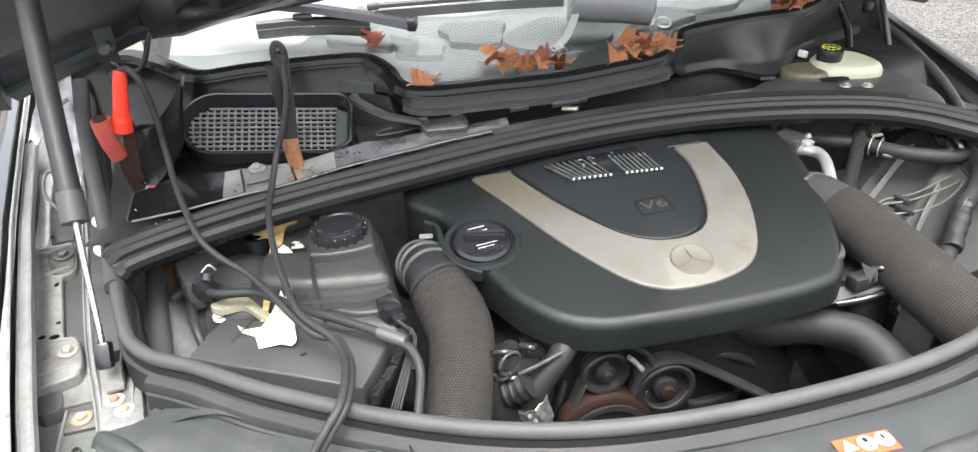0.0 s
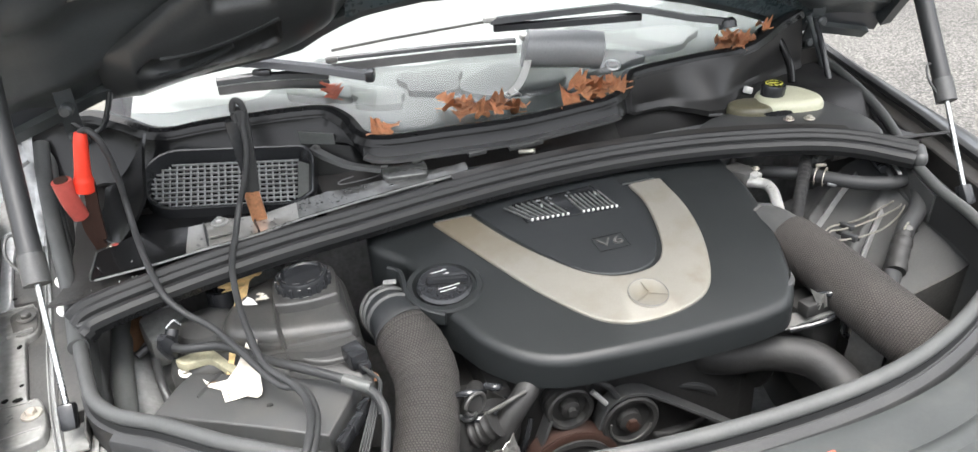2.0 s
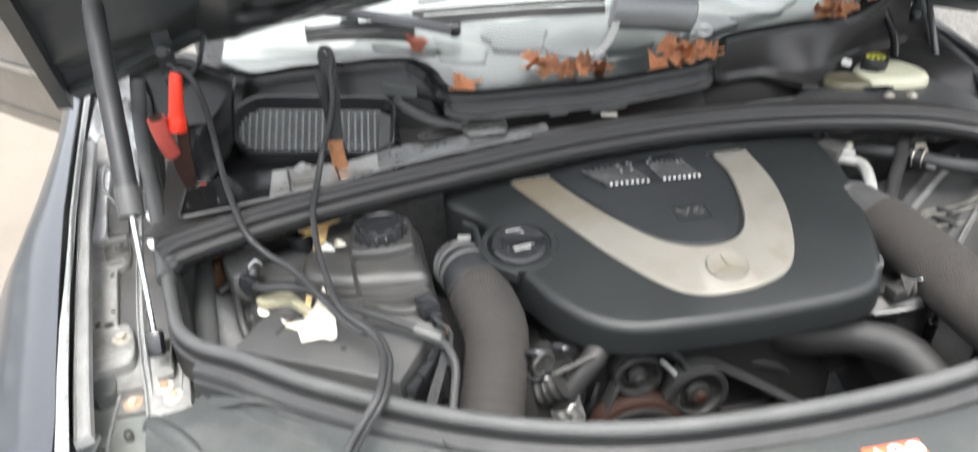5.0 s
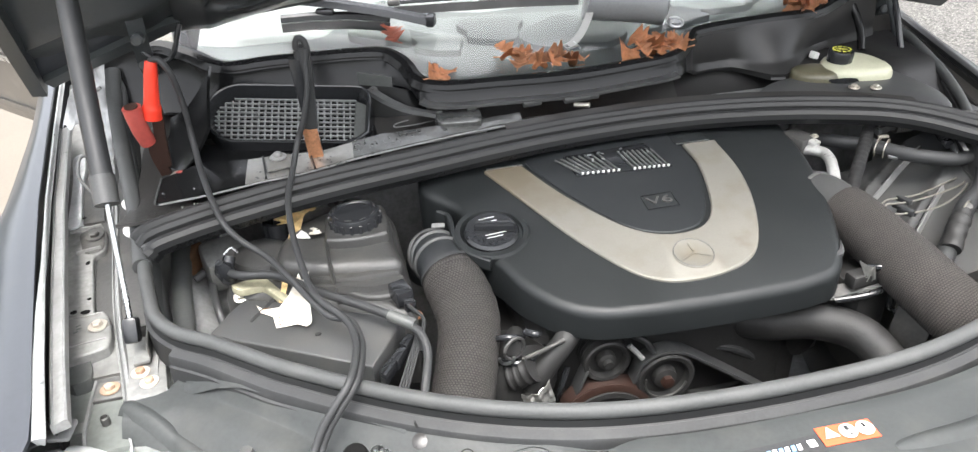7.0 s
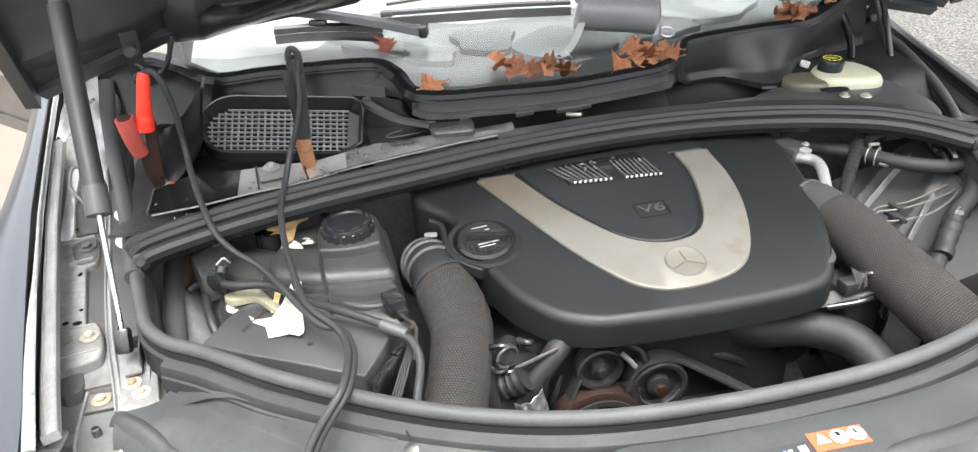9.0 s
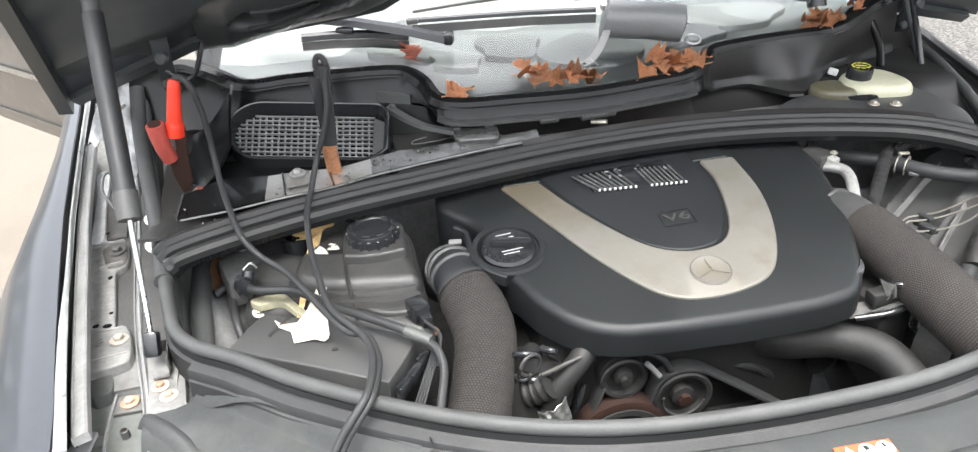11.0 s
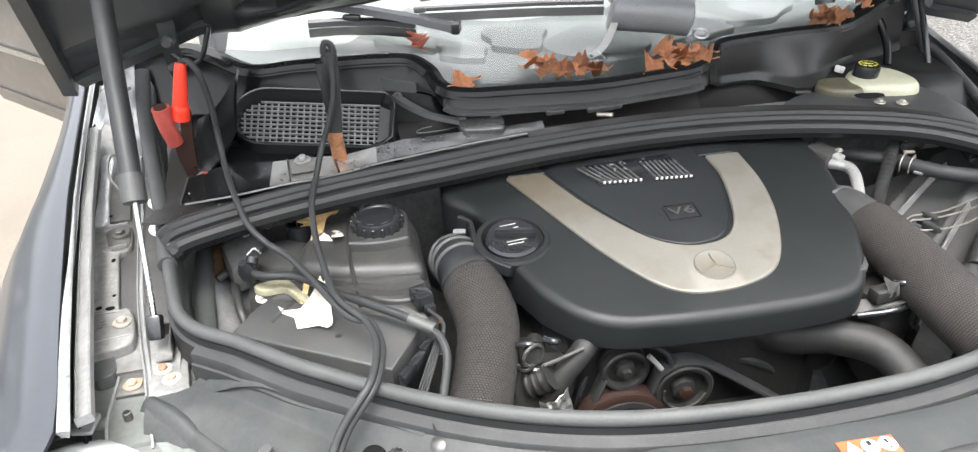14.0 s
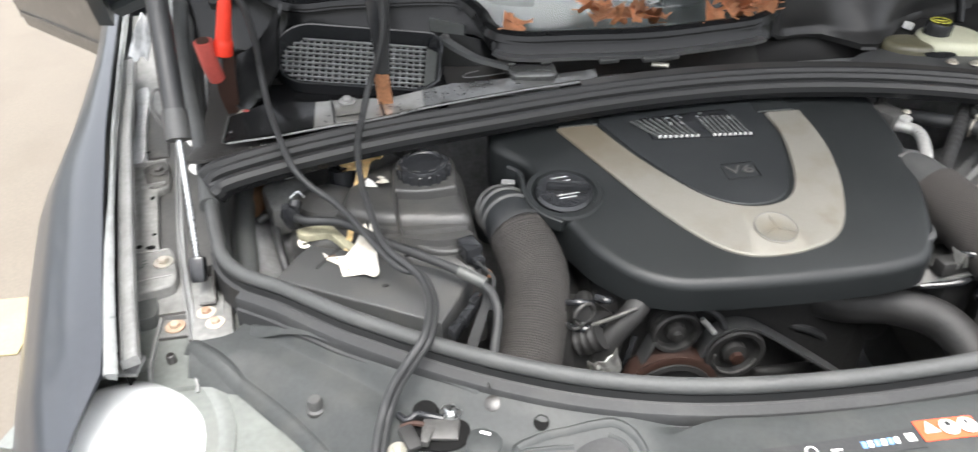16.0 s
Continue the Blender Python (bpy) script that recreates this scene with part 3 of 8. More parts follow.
# ---- setting: ground ----
def ground_sheet():
    bm = bmesh.new()
    for x0, x1, y0, y1 in ((-80, 80, -80, 80),):
        n = 16
        g = [[bm.verts.new((x0 + (x1 - x0) * i / n, y0 + (y1 - y0) * j / n, 0)) for j in range(n + 1)] for i in range(n + 1)]
        for i in range(n):
            for j in range(n):
                bm.faces.new((g[i][j], g[i + 1][j], g[i + 1][j + 1], g[i][j + 1]))
    return bm


single("ground", ground_sheet(), M["asphalt"], "pale worn asphalt with fine cracks and grit", "ground", kind="structure")
single("driveway", box((-5.6, 2.0, 0.005), (10.6, 30, 0.03), bev=0.008), M["concrete"], "light tan concrete driveway beside the car", "driveway", kind="structure")
single("kerb_stripe", box((-1.35, 1.76, 0.023), (0.6, 0.25, 0.006), bev=0.002), M["yellowpaint"], "faded yellow painted stripe on the driveway", "stripe", kind="structure")
crack_rng = random.Random(4)
for base in ((2.6, 3.2), (3.4, 4.3)):
    pts, x, y = [], base[0], base[1]
    for _ in range(16):
        pts.append((x, y, 0.0012))
        x += 0.16 + 0.06 * crack_rng.random()
        y += crack_rng.uniform(-0.09, 0.11)
    single("crack", sweep([(-0.006, 0), (0, 0.001), (0.006, 0)], pts, closed=True), M["block"], "thin dark crack in the asphalt", "crack", "cracks in the asphalt", kind="structure")


# ---- the car's body round the engine bay ----
def strip_x(y):
    """The left wing's upper inner edge."""
    return interp(y, [(0.25, -0.13), (0.40, -0.205), (0.517, -0.245), (0.64, -0.279), (0.805, -0.321), (0.975, -0.362), (1.204, -0.409), (1.535, -0.47), (2.2, -0.52), (5.0, -0.52)])


def strip_z(y):
    return interp(y, [(0.25, 0.88), (0.517, 0.945), (0.8, 0.96), (1.2, 0.985), (1.6, 1.02), (2.2, 1.04), (5.0, 1.04)])


WING = [(0.0, 0.0), (0.03, -0.004), (0.065, -0.022), (0.095, -0.06), (0.122, -0.12), (0.145, -0.20), (0.158, -0.32), (0.158, -0.45), (0.14, -0.66)]


def flare(y):
    return interp(y, [(0.28, 1.0), (0.9, 1.0), (1.05, 0.74), (1.25, 0.52), (2.3, 0.5)])


def wing(side):
    def f(u, v):
        y = 0.28 + 2.0 * v
        k = u * (len(WING) - 1)
        a = interp(k, list(enumerate([w[0] for w in WING])))
        b = interp(k, list(enumerate([w[1] for w in WING])))
        least = interp(y, [(0.28, 0.10), (0.40, 0.075), (0.47, 0.035), (0.535, 0.0)])      # the headlamp's opening
        if a < least:
            a, b = least, interp(least, WING)
        x = strip_x(y) - a * flare(y)
        return Vector((mirrored(x, side), y, strip_z(y) + b - (0.012 if side > 0 else 0)))
    return sheet(f, 28, 40, 0.004)


XM = 0.384           # middle between the two wings


def mirrored(x, side):
    return x if side < 0 else 2 * XM - x


car = thing("car", (XC, 1.2, 0.0), "dark blue car body with the engine bay uncovered", "car")
for side, nm in ((-1, "wing"), (1, "wing")):
    part(nm, wing(side), M["paint"], car, "dark blue glossy painted wing")
    # rolled edge of the wing, its left highlight painted pale, and the gutter beside it
    if side < 0:
        def edge_f(u, v):
            y = 0.528 + 0.972 * v
            w = interp(y, [(0.5, 0.013), (0.72, 0.0105), (0.82, 0.006), (0.95, 0.004), (1.5, 0.0035)])
            return Vector((strip_x(y) + 0.0115 - w * (1 - u), y, strip_z(y) + 0.0015 + 0.0022 * math.sin(math.pi * (0.1 + 0.8 * u))))
        part("wing_flange", sheet(edge_f, 6, 40, 0.008), M["flange"], car, "wing edge, its highlight painted in pale grey")
        line = [(strip_x(y) + interp(y, [(0.56, 0.0195), (0.9, 0.0215), (1.24, 0.0200)]), y, strip_z(y) - 0.013) for y in np.linspace(0.562, 1.24, 30)]
        prof = [(-0.0092, -0.012), (-0.0092, -0.001), (-0.0075, 0.001), (-0.0055, -0.0008), (-0.001, 0.0006), (0.0045, 0.0022), (0.0068, 0.0010), (0.0078, -0.0016), (0.0078, -0.010)]
        part("gutter", sweep(prof, line), M["gutter"], car, "grey folded gutter along the wing")
        part("gutter_tab", box((-0.253, 0.588, 0.901), (0.022, 0.026, 0.006), (4, 0, -8), 0.002), M["gutter"], car, "dirty grey tab at the end of the gutter")
        # black sheet painted where only shade lies below the gutter
        part("hollow", sheet(lambda u, v: Vector((strip_x(0.58 + 0.66 * v) + 0.008, 0.58 + 0.66 * v, strip_z(0.58 + 0.66 * v) - 0.02 - 0.07 * u)), 3, 20, 0.003), M["hole_lock_black"], car, "black sheet standing for the shade under the gutter")
    else:
        line = [(mirrored(strip_x(y) + 0.006, side), y, strip_z(y) - 0.011) for y in np.linspace(0.5, 1.5, 30)]
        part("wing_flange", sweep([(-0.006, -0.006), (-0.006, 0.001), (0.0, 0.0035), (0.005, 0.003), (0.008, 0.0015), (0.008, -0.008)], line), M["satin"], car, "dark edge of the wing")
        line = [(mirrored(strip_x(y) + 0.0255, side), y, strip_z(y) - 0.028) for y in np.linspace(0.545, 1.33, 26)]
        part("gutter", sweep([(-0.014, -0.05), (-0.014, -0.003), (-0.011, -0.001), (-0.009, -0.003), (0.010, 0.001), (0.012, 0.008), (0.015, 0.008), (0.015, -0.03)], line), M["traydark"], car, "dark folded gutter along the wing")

def shelf_z(y):
    return interp(y, [(0.6, 0.876), (0.75, 0.888), (1.0, 0.905), (1.2, 0.93), (1.45, 0.98)])


# inner shelves of the bay at both sides
for side in (-1, 1):
    def shelf(u, v, side=side):
        y = (0.688 if side < 0 else 0.60) + (0.762 if side < 0 else 0.85) * v
        x0, x1 = strip_x(y) + (0.012 if side < 0 else 0.036), interp(y, [(0.60, -0.155), (0.72, -0.182), (0.85, -0.210), (0.97, -0.240), (1.2, -0.275), (1.45, -0.30)])
        x = x0 + (x1 - x0) * u
        return Vector((mirrored(x, side), y, shelf_z(y) + 0.0012 * math.sin(60 * x + 21 * y)))
    # grey shelf on the left, near black on the right
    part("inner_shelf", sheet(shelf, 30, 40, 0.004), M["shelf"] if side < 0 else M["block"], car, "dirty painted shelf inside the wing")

    def wall(u, v, side=side):
        y = (0.66 if side < 0 else 0.36) + (0.84 if side < 0 else 1.14) * v
        x1 = interp(y, [(0.36, -0.10), (0.60, -0.160), (0.72, -0.185), (0.85, -0.213), (0.97, -0.243), (1.2, -0.275), (1.5, -0.30)])
        z = interp(y, [(0.36, 0.86), (0.6, 0.876), (0.75, 0.900), (1.0, 0.925), (1.2, 0.95), (1.5, 0.98)])
        return Vector((mirrored(x1 + 0.05 * u ** 2 + 0.012 * math.sin(9 * y + 5 * u), side), y, z - 0.62 * u))
    # left wall paler than the right, standing in for light in its corner
    part("inner_wing", sheet(wall, 20, 24, 0.004), M["shelf"] if side < 0 else M["rubber_light"], car, "dirty grey inner wing panel, painted paler on the left for missing light")


# front panel in front of the seal, falling towards the nose
SEAL_FIT = np.polyfit([0.0, 0.1, 0.2, 0.29, 0.37, 0.45, 0.52, 0.58, 0.64], [0.434, 0.437, 0.455, 0.482, 0.522, 0.575, 0.622, 0.662, 0.70], 5)


def seal_y(x):
    return float(np.polyval(SEAL_FIT, min(0.64, abs(x - XC))))


PX0, PX1 = -0.203, 0.955


def panel_rear(x):
    """Where the panel meets the seal and the mounting plate."""
    return min(seal_y(x) - 0.012, interp(x, [(-0.203, 0.626), (-0.163, 0.632), (-0.145, 0.66), (0.0, 0.8)]))


def panel_front(x):
    """Where the panel ends towards the nose and the headlamp."""
    return max(0.10 + 0.30 * (abs(x - XC) / 0.66) ** 2.2, interp(x, [(-0.203, 0.570), (-0.161, 0.538), (-0.124, 0.503), (-0.086, 0.466), (-0.056, 0.43), (-0.02, 0.37), (0.02, 0.27), (0.05, 0.16), (0.08, 0.0)]))


def front_panel(u, v):
    x = PX0 + (PX1 - PX0) * u
    d = abs(x - XC)
    y0 = panel_rear(x)
    front = panel_front(x)
    y = y0 + (front - y0) * v
    west = max(0.0, min(1.0, (0.06 - x) / 0.08))
    z = 0.898 - 0.012 * min(1, d / 0.6) - 0.012 * v - 0.05 * v ** 6 * (1 - west) - 0.042 * west * max(0.0, (v - 0.30) / 0.70) ** 1.4
    rise = max(0.0, min(1.0, (x - 0.22) / 0.08))
    step = max(0.0, min(1.0, (v - 0.03) / 0.06))
    z += 0.040 * rise * rise * (3 - 2 * rise) * step * step * (3 - 2 * step) * (1 - v ** 6)
    z -= 0.007 * rise * math.exp(-((v - 0.62) / 0.045) ** 2)
    lift = max(0.0, 1.0 - v / 0.16)
    z += 0.020 * (1 - rise) * max(0.0, min(1.0, (x + 0.13) / 0.06)) * lift * lift * (3 - 2 * lift)
    z += 0.0012 * math.sin(23 * x) * math.sin(31 * y)
    return Vector((x, y, z))


panel_ob = part("front_panel", sheet(front_panel, 110, 60, 0.005), M["frontpanel"], car, "dusty grey front panel with pressed ridges")


def on_panel(x, y):
    """The height of the front panel."""
    y0 = panel_rear(x)
    front = panel_front(x)
    return front_panel((x - PX0) / (PX1 - PX0), min(1, max(0, (y - y0) / (front - y0)))).z + 0.005


ridge = [(0.0042 * c, 0.0052 * q) for c, q in ((-3, -0.5), (-2, 0.2), (-1, 0.78), (0, 1), (1, 0.78), (2, 0.2), (3, -0.5))]
for rise_, pts in enumerate(([(-0.203, 0.6255), (-0.189, 0.615), (-0.161, 0.592), (-0.126, 0.557), (-0.093, 0.522), (-0.061, 0.484), (-0.03, 0.44)], [(-0.140, 0.640), (-0.098, 0.622), (-0.050, 0.592), (-0.011, 0.566), (0.053, 0.525), (0.094, 0.498)],
            [(-0.02, 0.43), (0.03, 0.40), (0.075, 0.375)], [(0.50, 0.345), (0.58, 0.352), (0.66, 0.37), (0.74, 0.40)], [(0.52, 0.315), (0.60, 0.322), (0.70, 0.345), (0.78, 0.38)])):
    part("ridge", sweep(ridge, [Vector((p.x, p.y, on_panel(p.x, p.y) + (0.003 if rise_ == 1 else -0.0005) - 0.004 * abs(2 * k / (8 * (len(pts) - 1)) - 1) ** 6)) for k, p in enumerate(cr([(x, y, 0) for x, y in pts], 8))]), M["frontpanel"], panel_ob, sharp=70)


def lamp_panel(u, v):
    x, y = -0.30 + 0.36 * u, 0.26 + 0.43 * v
    return Vector((x, y, 0.853 + 0.018 * v - 0.02 * max(0.0, u - 0.4) + 0.002 * math.sin(30 * x) * math.sin(22 * y)))


# paler than the front panel, standing in for glare near the headlamp
part("lamp_panel", sheet(lamp_panel, 40, 40, 0.004), M["lamppanel"], car, "greenish grey dusty panel behind the headlamp, painted paler for brighter light")


def nose(u, v):
    a = -1 + 2 * u
    x = XC + 0.72 * a
    y = 0.095 + 0.32 * abs(a) ** 2.2 - 0.06 * math.sin(math.pi * min(1, v * 1.3)) + 0.05 * v
    return Vector((x, y, 0.80 + 0.04 * (1 - abs(a)) - 0.56 * v))


part("nose", sheet(nose, 40, 14, 0.006), M["paint"], car, "dark blue painted nose")

# firewall, floor of the bay and the bottom of the car
# bulkhead and undertray painted pale, standing in for light in deep gaps
part("bulkhead", box((0.40, 1.07, 0.66), (1.20, 0.03, 0.60), bev=0.004), M["rail"], car, "sound-proofed bulkhead, painted pale to brighten the deep gaps")
part("undertray", box((XC, 0.75, 0.30), (1.35, 1.0, 0.02), bev=0.004), M["rail"], car, "undertray under the engine, painted pale to brighten the deep gaps")
part("radiator_wall", box((XC, 0.39, 0.60), (1.0, 0.05, 0.52), bev=0.006), M["rubber_light"], car, "dusty fan shroud behind the nose")
for side in (-1, 1):
    part("sill", box((mirrored(-0.56, side), 3.2, 0.42), (0.1, 2.4, 0.35), bev=0.03), M["paint"], car, "dark blue sill")
part("cabin_floor", box((XC, 3.2, 0.35), (1.8, 2.6, 0.06), bev=0.02), M["block"], car)

# pale floor added to brighten a corner that little light reaches
part("corner_floor", sheet(lambda u, v: Vector((-0.205 + 0.17 * u, 0.66 + 0.34 * v, 0.80 + 0.05 * v + 0.012 * math.sin(14 * u + 9 * v) + 0.03 * (1 - u) ** 2)), 16, 20, 0.004), M["rail"], car, "pressed floor of the bay corner, painted pale for missing light")

# windscreen plane: z = 1.03 + 0.5 (y - 1.06)
def gz(y, lift=0.0):
    return 1.03 + 0.5 * (y - 1.06) + lift


EDGE = [(-0.30, 1.235), (-0.235, 1.213), (-0.20, 1.209), (-0.155, 1.185), (-0.107, 1.157), (-0.041, 1.158), (0.037, 1.157), (0.096, 1.155), (0.142, 1.148), (0.171, 1.122), (0.187, 1.088),
        (0.222, 1.074), (0.305, 1.070), (0.42, 1.066), (0.528, 1.072), (0.598, 1.080), (0.632, 1.106), (0.660, 1.124), (0.77, 1.132), (0.868, 1.135), (0.92, 1.152), (0.969, 1.177), (1.03, 1.20)]


def screen(u, v):
    x = -0.29 + 1.35 * u
    y0 = interp(x, EDGE) - 0.004
    y = y0 + (1.98 - y0) * v
    return Vector((x + (XC - x) * 0.10 * v, y, gz(y)))


windscreen = thing("windscreen", (XC, 1.06, 1.03), "wet reflecting windscreen with a dark edge", "windscreen")
pane_bm = sheet(screen, 90, 14)
back = sheet(lambda u, v: screen(u, v) - Vector((0, -0.0025, 0.005)), 90, 14)
glass_ob = part("pane", pane_bm, M["glass"], windscreen, "clear windscreen glass")
glass_back = part("inner_face", back, M["glassback"], windscreen)
glass_ob.visible_shadow = glass_back.visible_shadow = False
for side in (-1, 1):
    pts = [(mirrored(-0.335, side), 1.34, 1.15), (mirrored(-0.31, side), 1.55, 1.27), (mirrored(-0.22, side), 1.99, 1.51)]
    part("pillar", sweep([(-0.03, -0.02), (-0.03, 0.03), (0.03, 0.03), (0.03, -0.02)], cr(pts, 6)), M["paint"], car, "dark blue windscreen pillar")
part("roof", sheet(lambda u, v: Vector((XC - 0.64 + 1.28 * u, 1.96 + 2.2 * v, 1.478 + 0.02 * math.sin(math.pi * u) - 0.06 * v * v)), 16, 12, 0.02), M["paint"], car, "dark blue roof")
part("tailgate", box((XC, 4.35, 1.0), (1.5, 0.08, 1.2), bev=0.03), M["paint"], car)
for side in (-1, 1):
    part("side_panel", box((mirrored(-0.50, side), 3.55, 0.85), (0.06, 1.6, 0.7), bev=0.02), M["paint"], car)

# dashboard under the glass, coloured for what the glass reflects
dash = thing("dashboard", (XC, 1.7, 0.9), "dashboard under the windscreen, its tones standing in for reflections", "dashboard")
def dash_f(u, v):
    x = -0.16 + 1.16 * u
    y0 = interp(x, EDGE) + 0.03
    y = y0 + (1.85 - y0) * v
    return Vector((x, y, gz(y0) - 0.035 + 0.13 * v - 0.14 * max(0, v - 0.7)))


# border between the tone for reflected bonnet and that for reflected sky
FRONT = [(-0.16, 1.26), (0.04, 1.26), (0.16, 1.40), (0.34, 1.36), (0.55, 1.38), (0.75, 1.40), (1.0, 1.44)]


def dash_at(x, y):
    y0 = interp(x, EDGE) + 0.03
    return dash_f((x + 0.16) / 1.16, (y - y0) / (1.85 - y0))


def pad_f(u, v, low, high):
    x = -0.16 + 1.16 * u
    a, b = low(x), high(x)
    return dash_at(x, a + (b - a) * v)


part("front_pad", sheet(lambda u, v: pad_f(u, v, lambda x: interp(x, EDGE) + 0.03, lambda x: interp(x, FRONT)), 40, 10, 0.012), M["dashmid"], dash, "dashboard front, darkened for the bonnet's reflection in the glass")
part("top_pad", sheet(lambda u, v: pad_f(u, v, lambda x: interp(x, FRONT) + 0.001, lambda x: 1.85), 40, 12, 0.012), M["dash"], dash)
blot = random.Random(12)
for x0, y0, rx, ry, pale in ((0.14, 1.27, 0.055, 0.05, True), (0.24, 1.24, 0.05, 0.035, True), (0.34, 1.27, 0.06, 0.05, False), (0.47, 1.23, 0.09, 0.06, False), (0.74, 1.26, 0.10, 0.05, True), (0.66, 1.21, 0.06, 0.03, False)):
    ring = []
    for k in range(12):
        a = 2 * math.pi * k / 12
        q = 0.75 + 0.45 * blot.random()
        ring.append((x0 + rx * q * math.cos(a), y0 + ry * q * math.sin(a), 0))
    part("pad_patch", outline_prism(cr(ring, 4, True), lambda x, y: dash_at(x, y).z - 0.003, lambda x, y: dash_at(x, y).z + 0.012, 0.002, 2), M["dashpale" if pale else "dashdark"], dash, "paler raised patch under the glass" if pale else "darker raised patch under the glass")


# ---- rubber seals ----
front_pts = [(-0.183, 0.735, 0.942), (-0.172, 0.703, 0.938), (-0.145, 0.672, 0.935), (-0.10, 0.642, 0.935)]
front_pts += [(x, seal_y(x), 0.935) for x in np.linspace(-0.04, 0.84, 26)]
front_pts += [(0.885, 0.575, 0.935), (0.920, 0.62, 0.935), (0.942, 0.68, 0.938), (0.951, 0.735, 0.942)]
side_pts = [(-0.183, 0.735, 0.942), (-0.197, 0.79, 0.949), (-0.208, 0.85, 0.953), (-0.235, 0.969, 0.956), (-0.254, 1.05, 0.973), (-0.272, 1.13, 1.0), (-0.278, 1.21, 1.06)]
left_pts = side_pts[::-1]
right_pts = [(0.951, 0.735, 0.942), (0.966, 0.79, 0.949), (0.990, 0.85, 0.953), (1.030, 0.92, 0.956), (1.058, 0.99, 0.966), (1.073, 1.06, 0.980), (1.083, 1.15, 0.998), (1.086, 1.24, 1.000)]
seal_line = cr(left_pts[:-1] + front_pts + right_pts[1:], 4)
seal = thing("bonnet_seal", (XC, 0.45, 0.90), "black rubber seal running round the engine bay", "seal")
bulb = [(-0.001 + 0.0078 * math.cos(a), 0.003 + 0.0078 * math.sin(a)) for a in np.linspace(-0.9, math.pi + 0.9, 16)]
part("bulb", sweep(bulb, seal_line), M["rubber_light"], seal)
side_bulb = cr([(-0.284, 1.20, 1.075), (-0.282, 1.15, 1.03), (-0.268, 1.08, 0.995), (-0.246, 0.99, 0.966), (-0.222, 0.90, 0.956), (-0.200, 0.80, 0.952)], 6)
part("side_bulb", sweep(circle(0.0115, 14), side_bulb), M["rubber_light"], seal, "thick worn rubber tube along the wing")
side_skirt = [(-0.009, -0.05), (-0.009, -0.004), (0.008, -0.004), (0.008, -0.05)]
for pts in (left_pts, right_pts):
    part("skirt", sweep(side_skirt, cr(pts, 4)), M["plastic"], seal, "black flange under the seal")
foot_line = cr(front_pts, 4)
part("neck", sweep([(-0.007, -0.05), (-0.007, -0.003), (0.005, -0.003), (0.006, -0.011), (0.010, -0.013), (0.010, -0.05)], foot_line), M["satin"], seal, "dark groove under the bulb")
carrier_line = cr(front_pts[2:-2], 4)
part("carrier", sweep([(0.008, -0.05), (0.008, -0.0115), (0.0095, -0.010), (0.0185, -0.0135), (0.0198, -0.0155), (0.0200, -0.026), (0.0225, -0.0275), (0.0235, -0.05)], carrier_line), M["carrier"], seal, "stepped black carrier under the seal")

cowl_pts = [(-0.205, 0.832, 0.962), (-0.185, 0.841, 0.972), (-0.10, 0.868, 0.978), (0.02, 0.902, 0.98), (0.15, 0.930, 0.98), (0.28, 0.957, 0.98), (0.39, 0.973, 0.98), (0.5, 0.98, 0.98),
            (0.6, 0.977, 0.98), (0.7, 0.962, 0.98), (0.79, 0.937, 0.98), (0.87, 0.903, 0.98), (0.925, 0.865, 0.977), (0.975, 0.815, 0.97)]
cowl_line = cr(cowl_pts, 6)
cowl_seal = thing("cowl_seal", (XC, 0.96, 0.95), "long ribbed black rubber strip across the bulkhead", "seal")
part("base", sweep([(0.029, -0.016), (0.030, -0.008), (0.020, -0.004), (-0.030, 0.006), (-0.034, -0.004), (-0.034, -0.02), (0.010, -0.022)], cowl_line), M["trim"], cowl_seal)
for off, h, w in ((0.022, 0.004, 0.008), (0.002, 0.009, 0.006), (-0.016, 0.010, 0.006)):
    part("rib", sweep([(off - w, h - 0.012), (off - w * 0.9, h - 0.002), (off - w * 0.3, h + 0.002), (off + w * 0.4, h + 0.001), (off + w, h - 0.004), (off + w, h - 0.012)], cowl_line), M["satin"], cowl_seal)
part("end_cap", box((0.978, 0.812, 0.966), (0.020, 0.052, 0.022), (0, 0, -38), 0.008, 3), M["rubber"], cowl_seal)
part("end_cap", box((-0.198, 0.840, 0.962), (0.022, 0.036, 0.014), (0, 0, 22), 0.005), M["rubber"], cowl_seal)

# ---- cowl tray ----
tray = thing("cowl_tray", (XC, 1.05, 0.97), "dark wet plastic tray under the windscreen", "cowl")


def cowl_y(x):
    return interp(x, [(p[0], p[1]) for p in cowl_pts])


def tray_f(u, v):
    x = -0.235 + 1.30 * u
    y0 = cowl_y(x) + 0.026
    y = y0 + (1.30 - y0) * v
    z = 0.984 - 0.045 * math.sin(math.pi * min(1, v * 2.2)) * (1 if x > 0.1 else 0.5) + 0.02 * v
    return Vector((x, y, z + 0.003 * math.sin(40 * x) * math.sin(25 * y)))


part("floor_pan", sheet(lambda u, v: tray_f(0.66 * u, v), 40, 20, 0.004), M["traydark"], tray)
part("side_pan", sheet(lambda u, v: tray_f(0.66 + 0.34 * u, v), 22, 20, 0.004), M["scuttle"], tray, "right end of the tray in a darker tone")


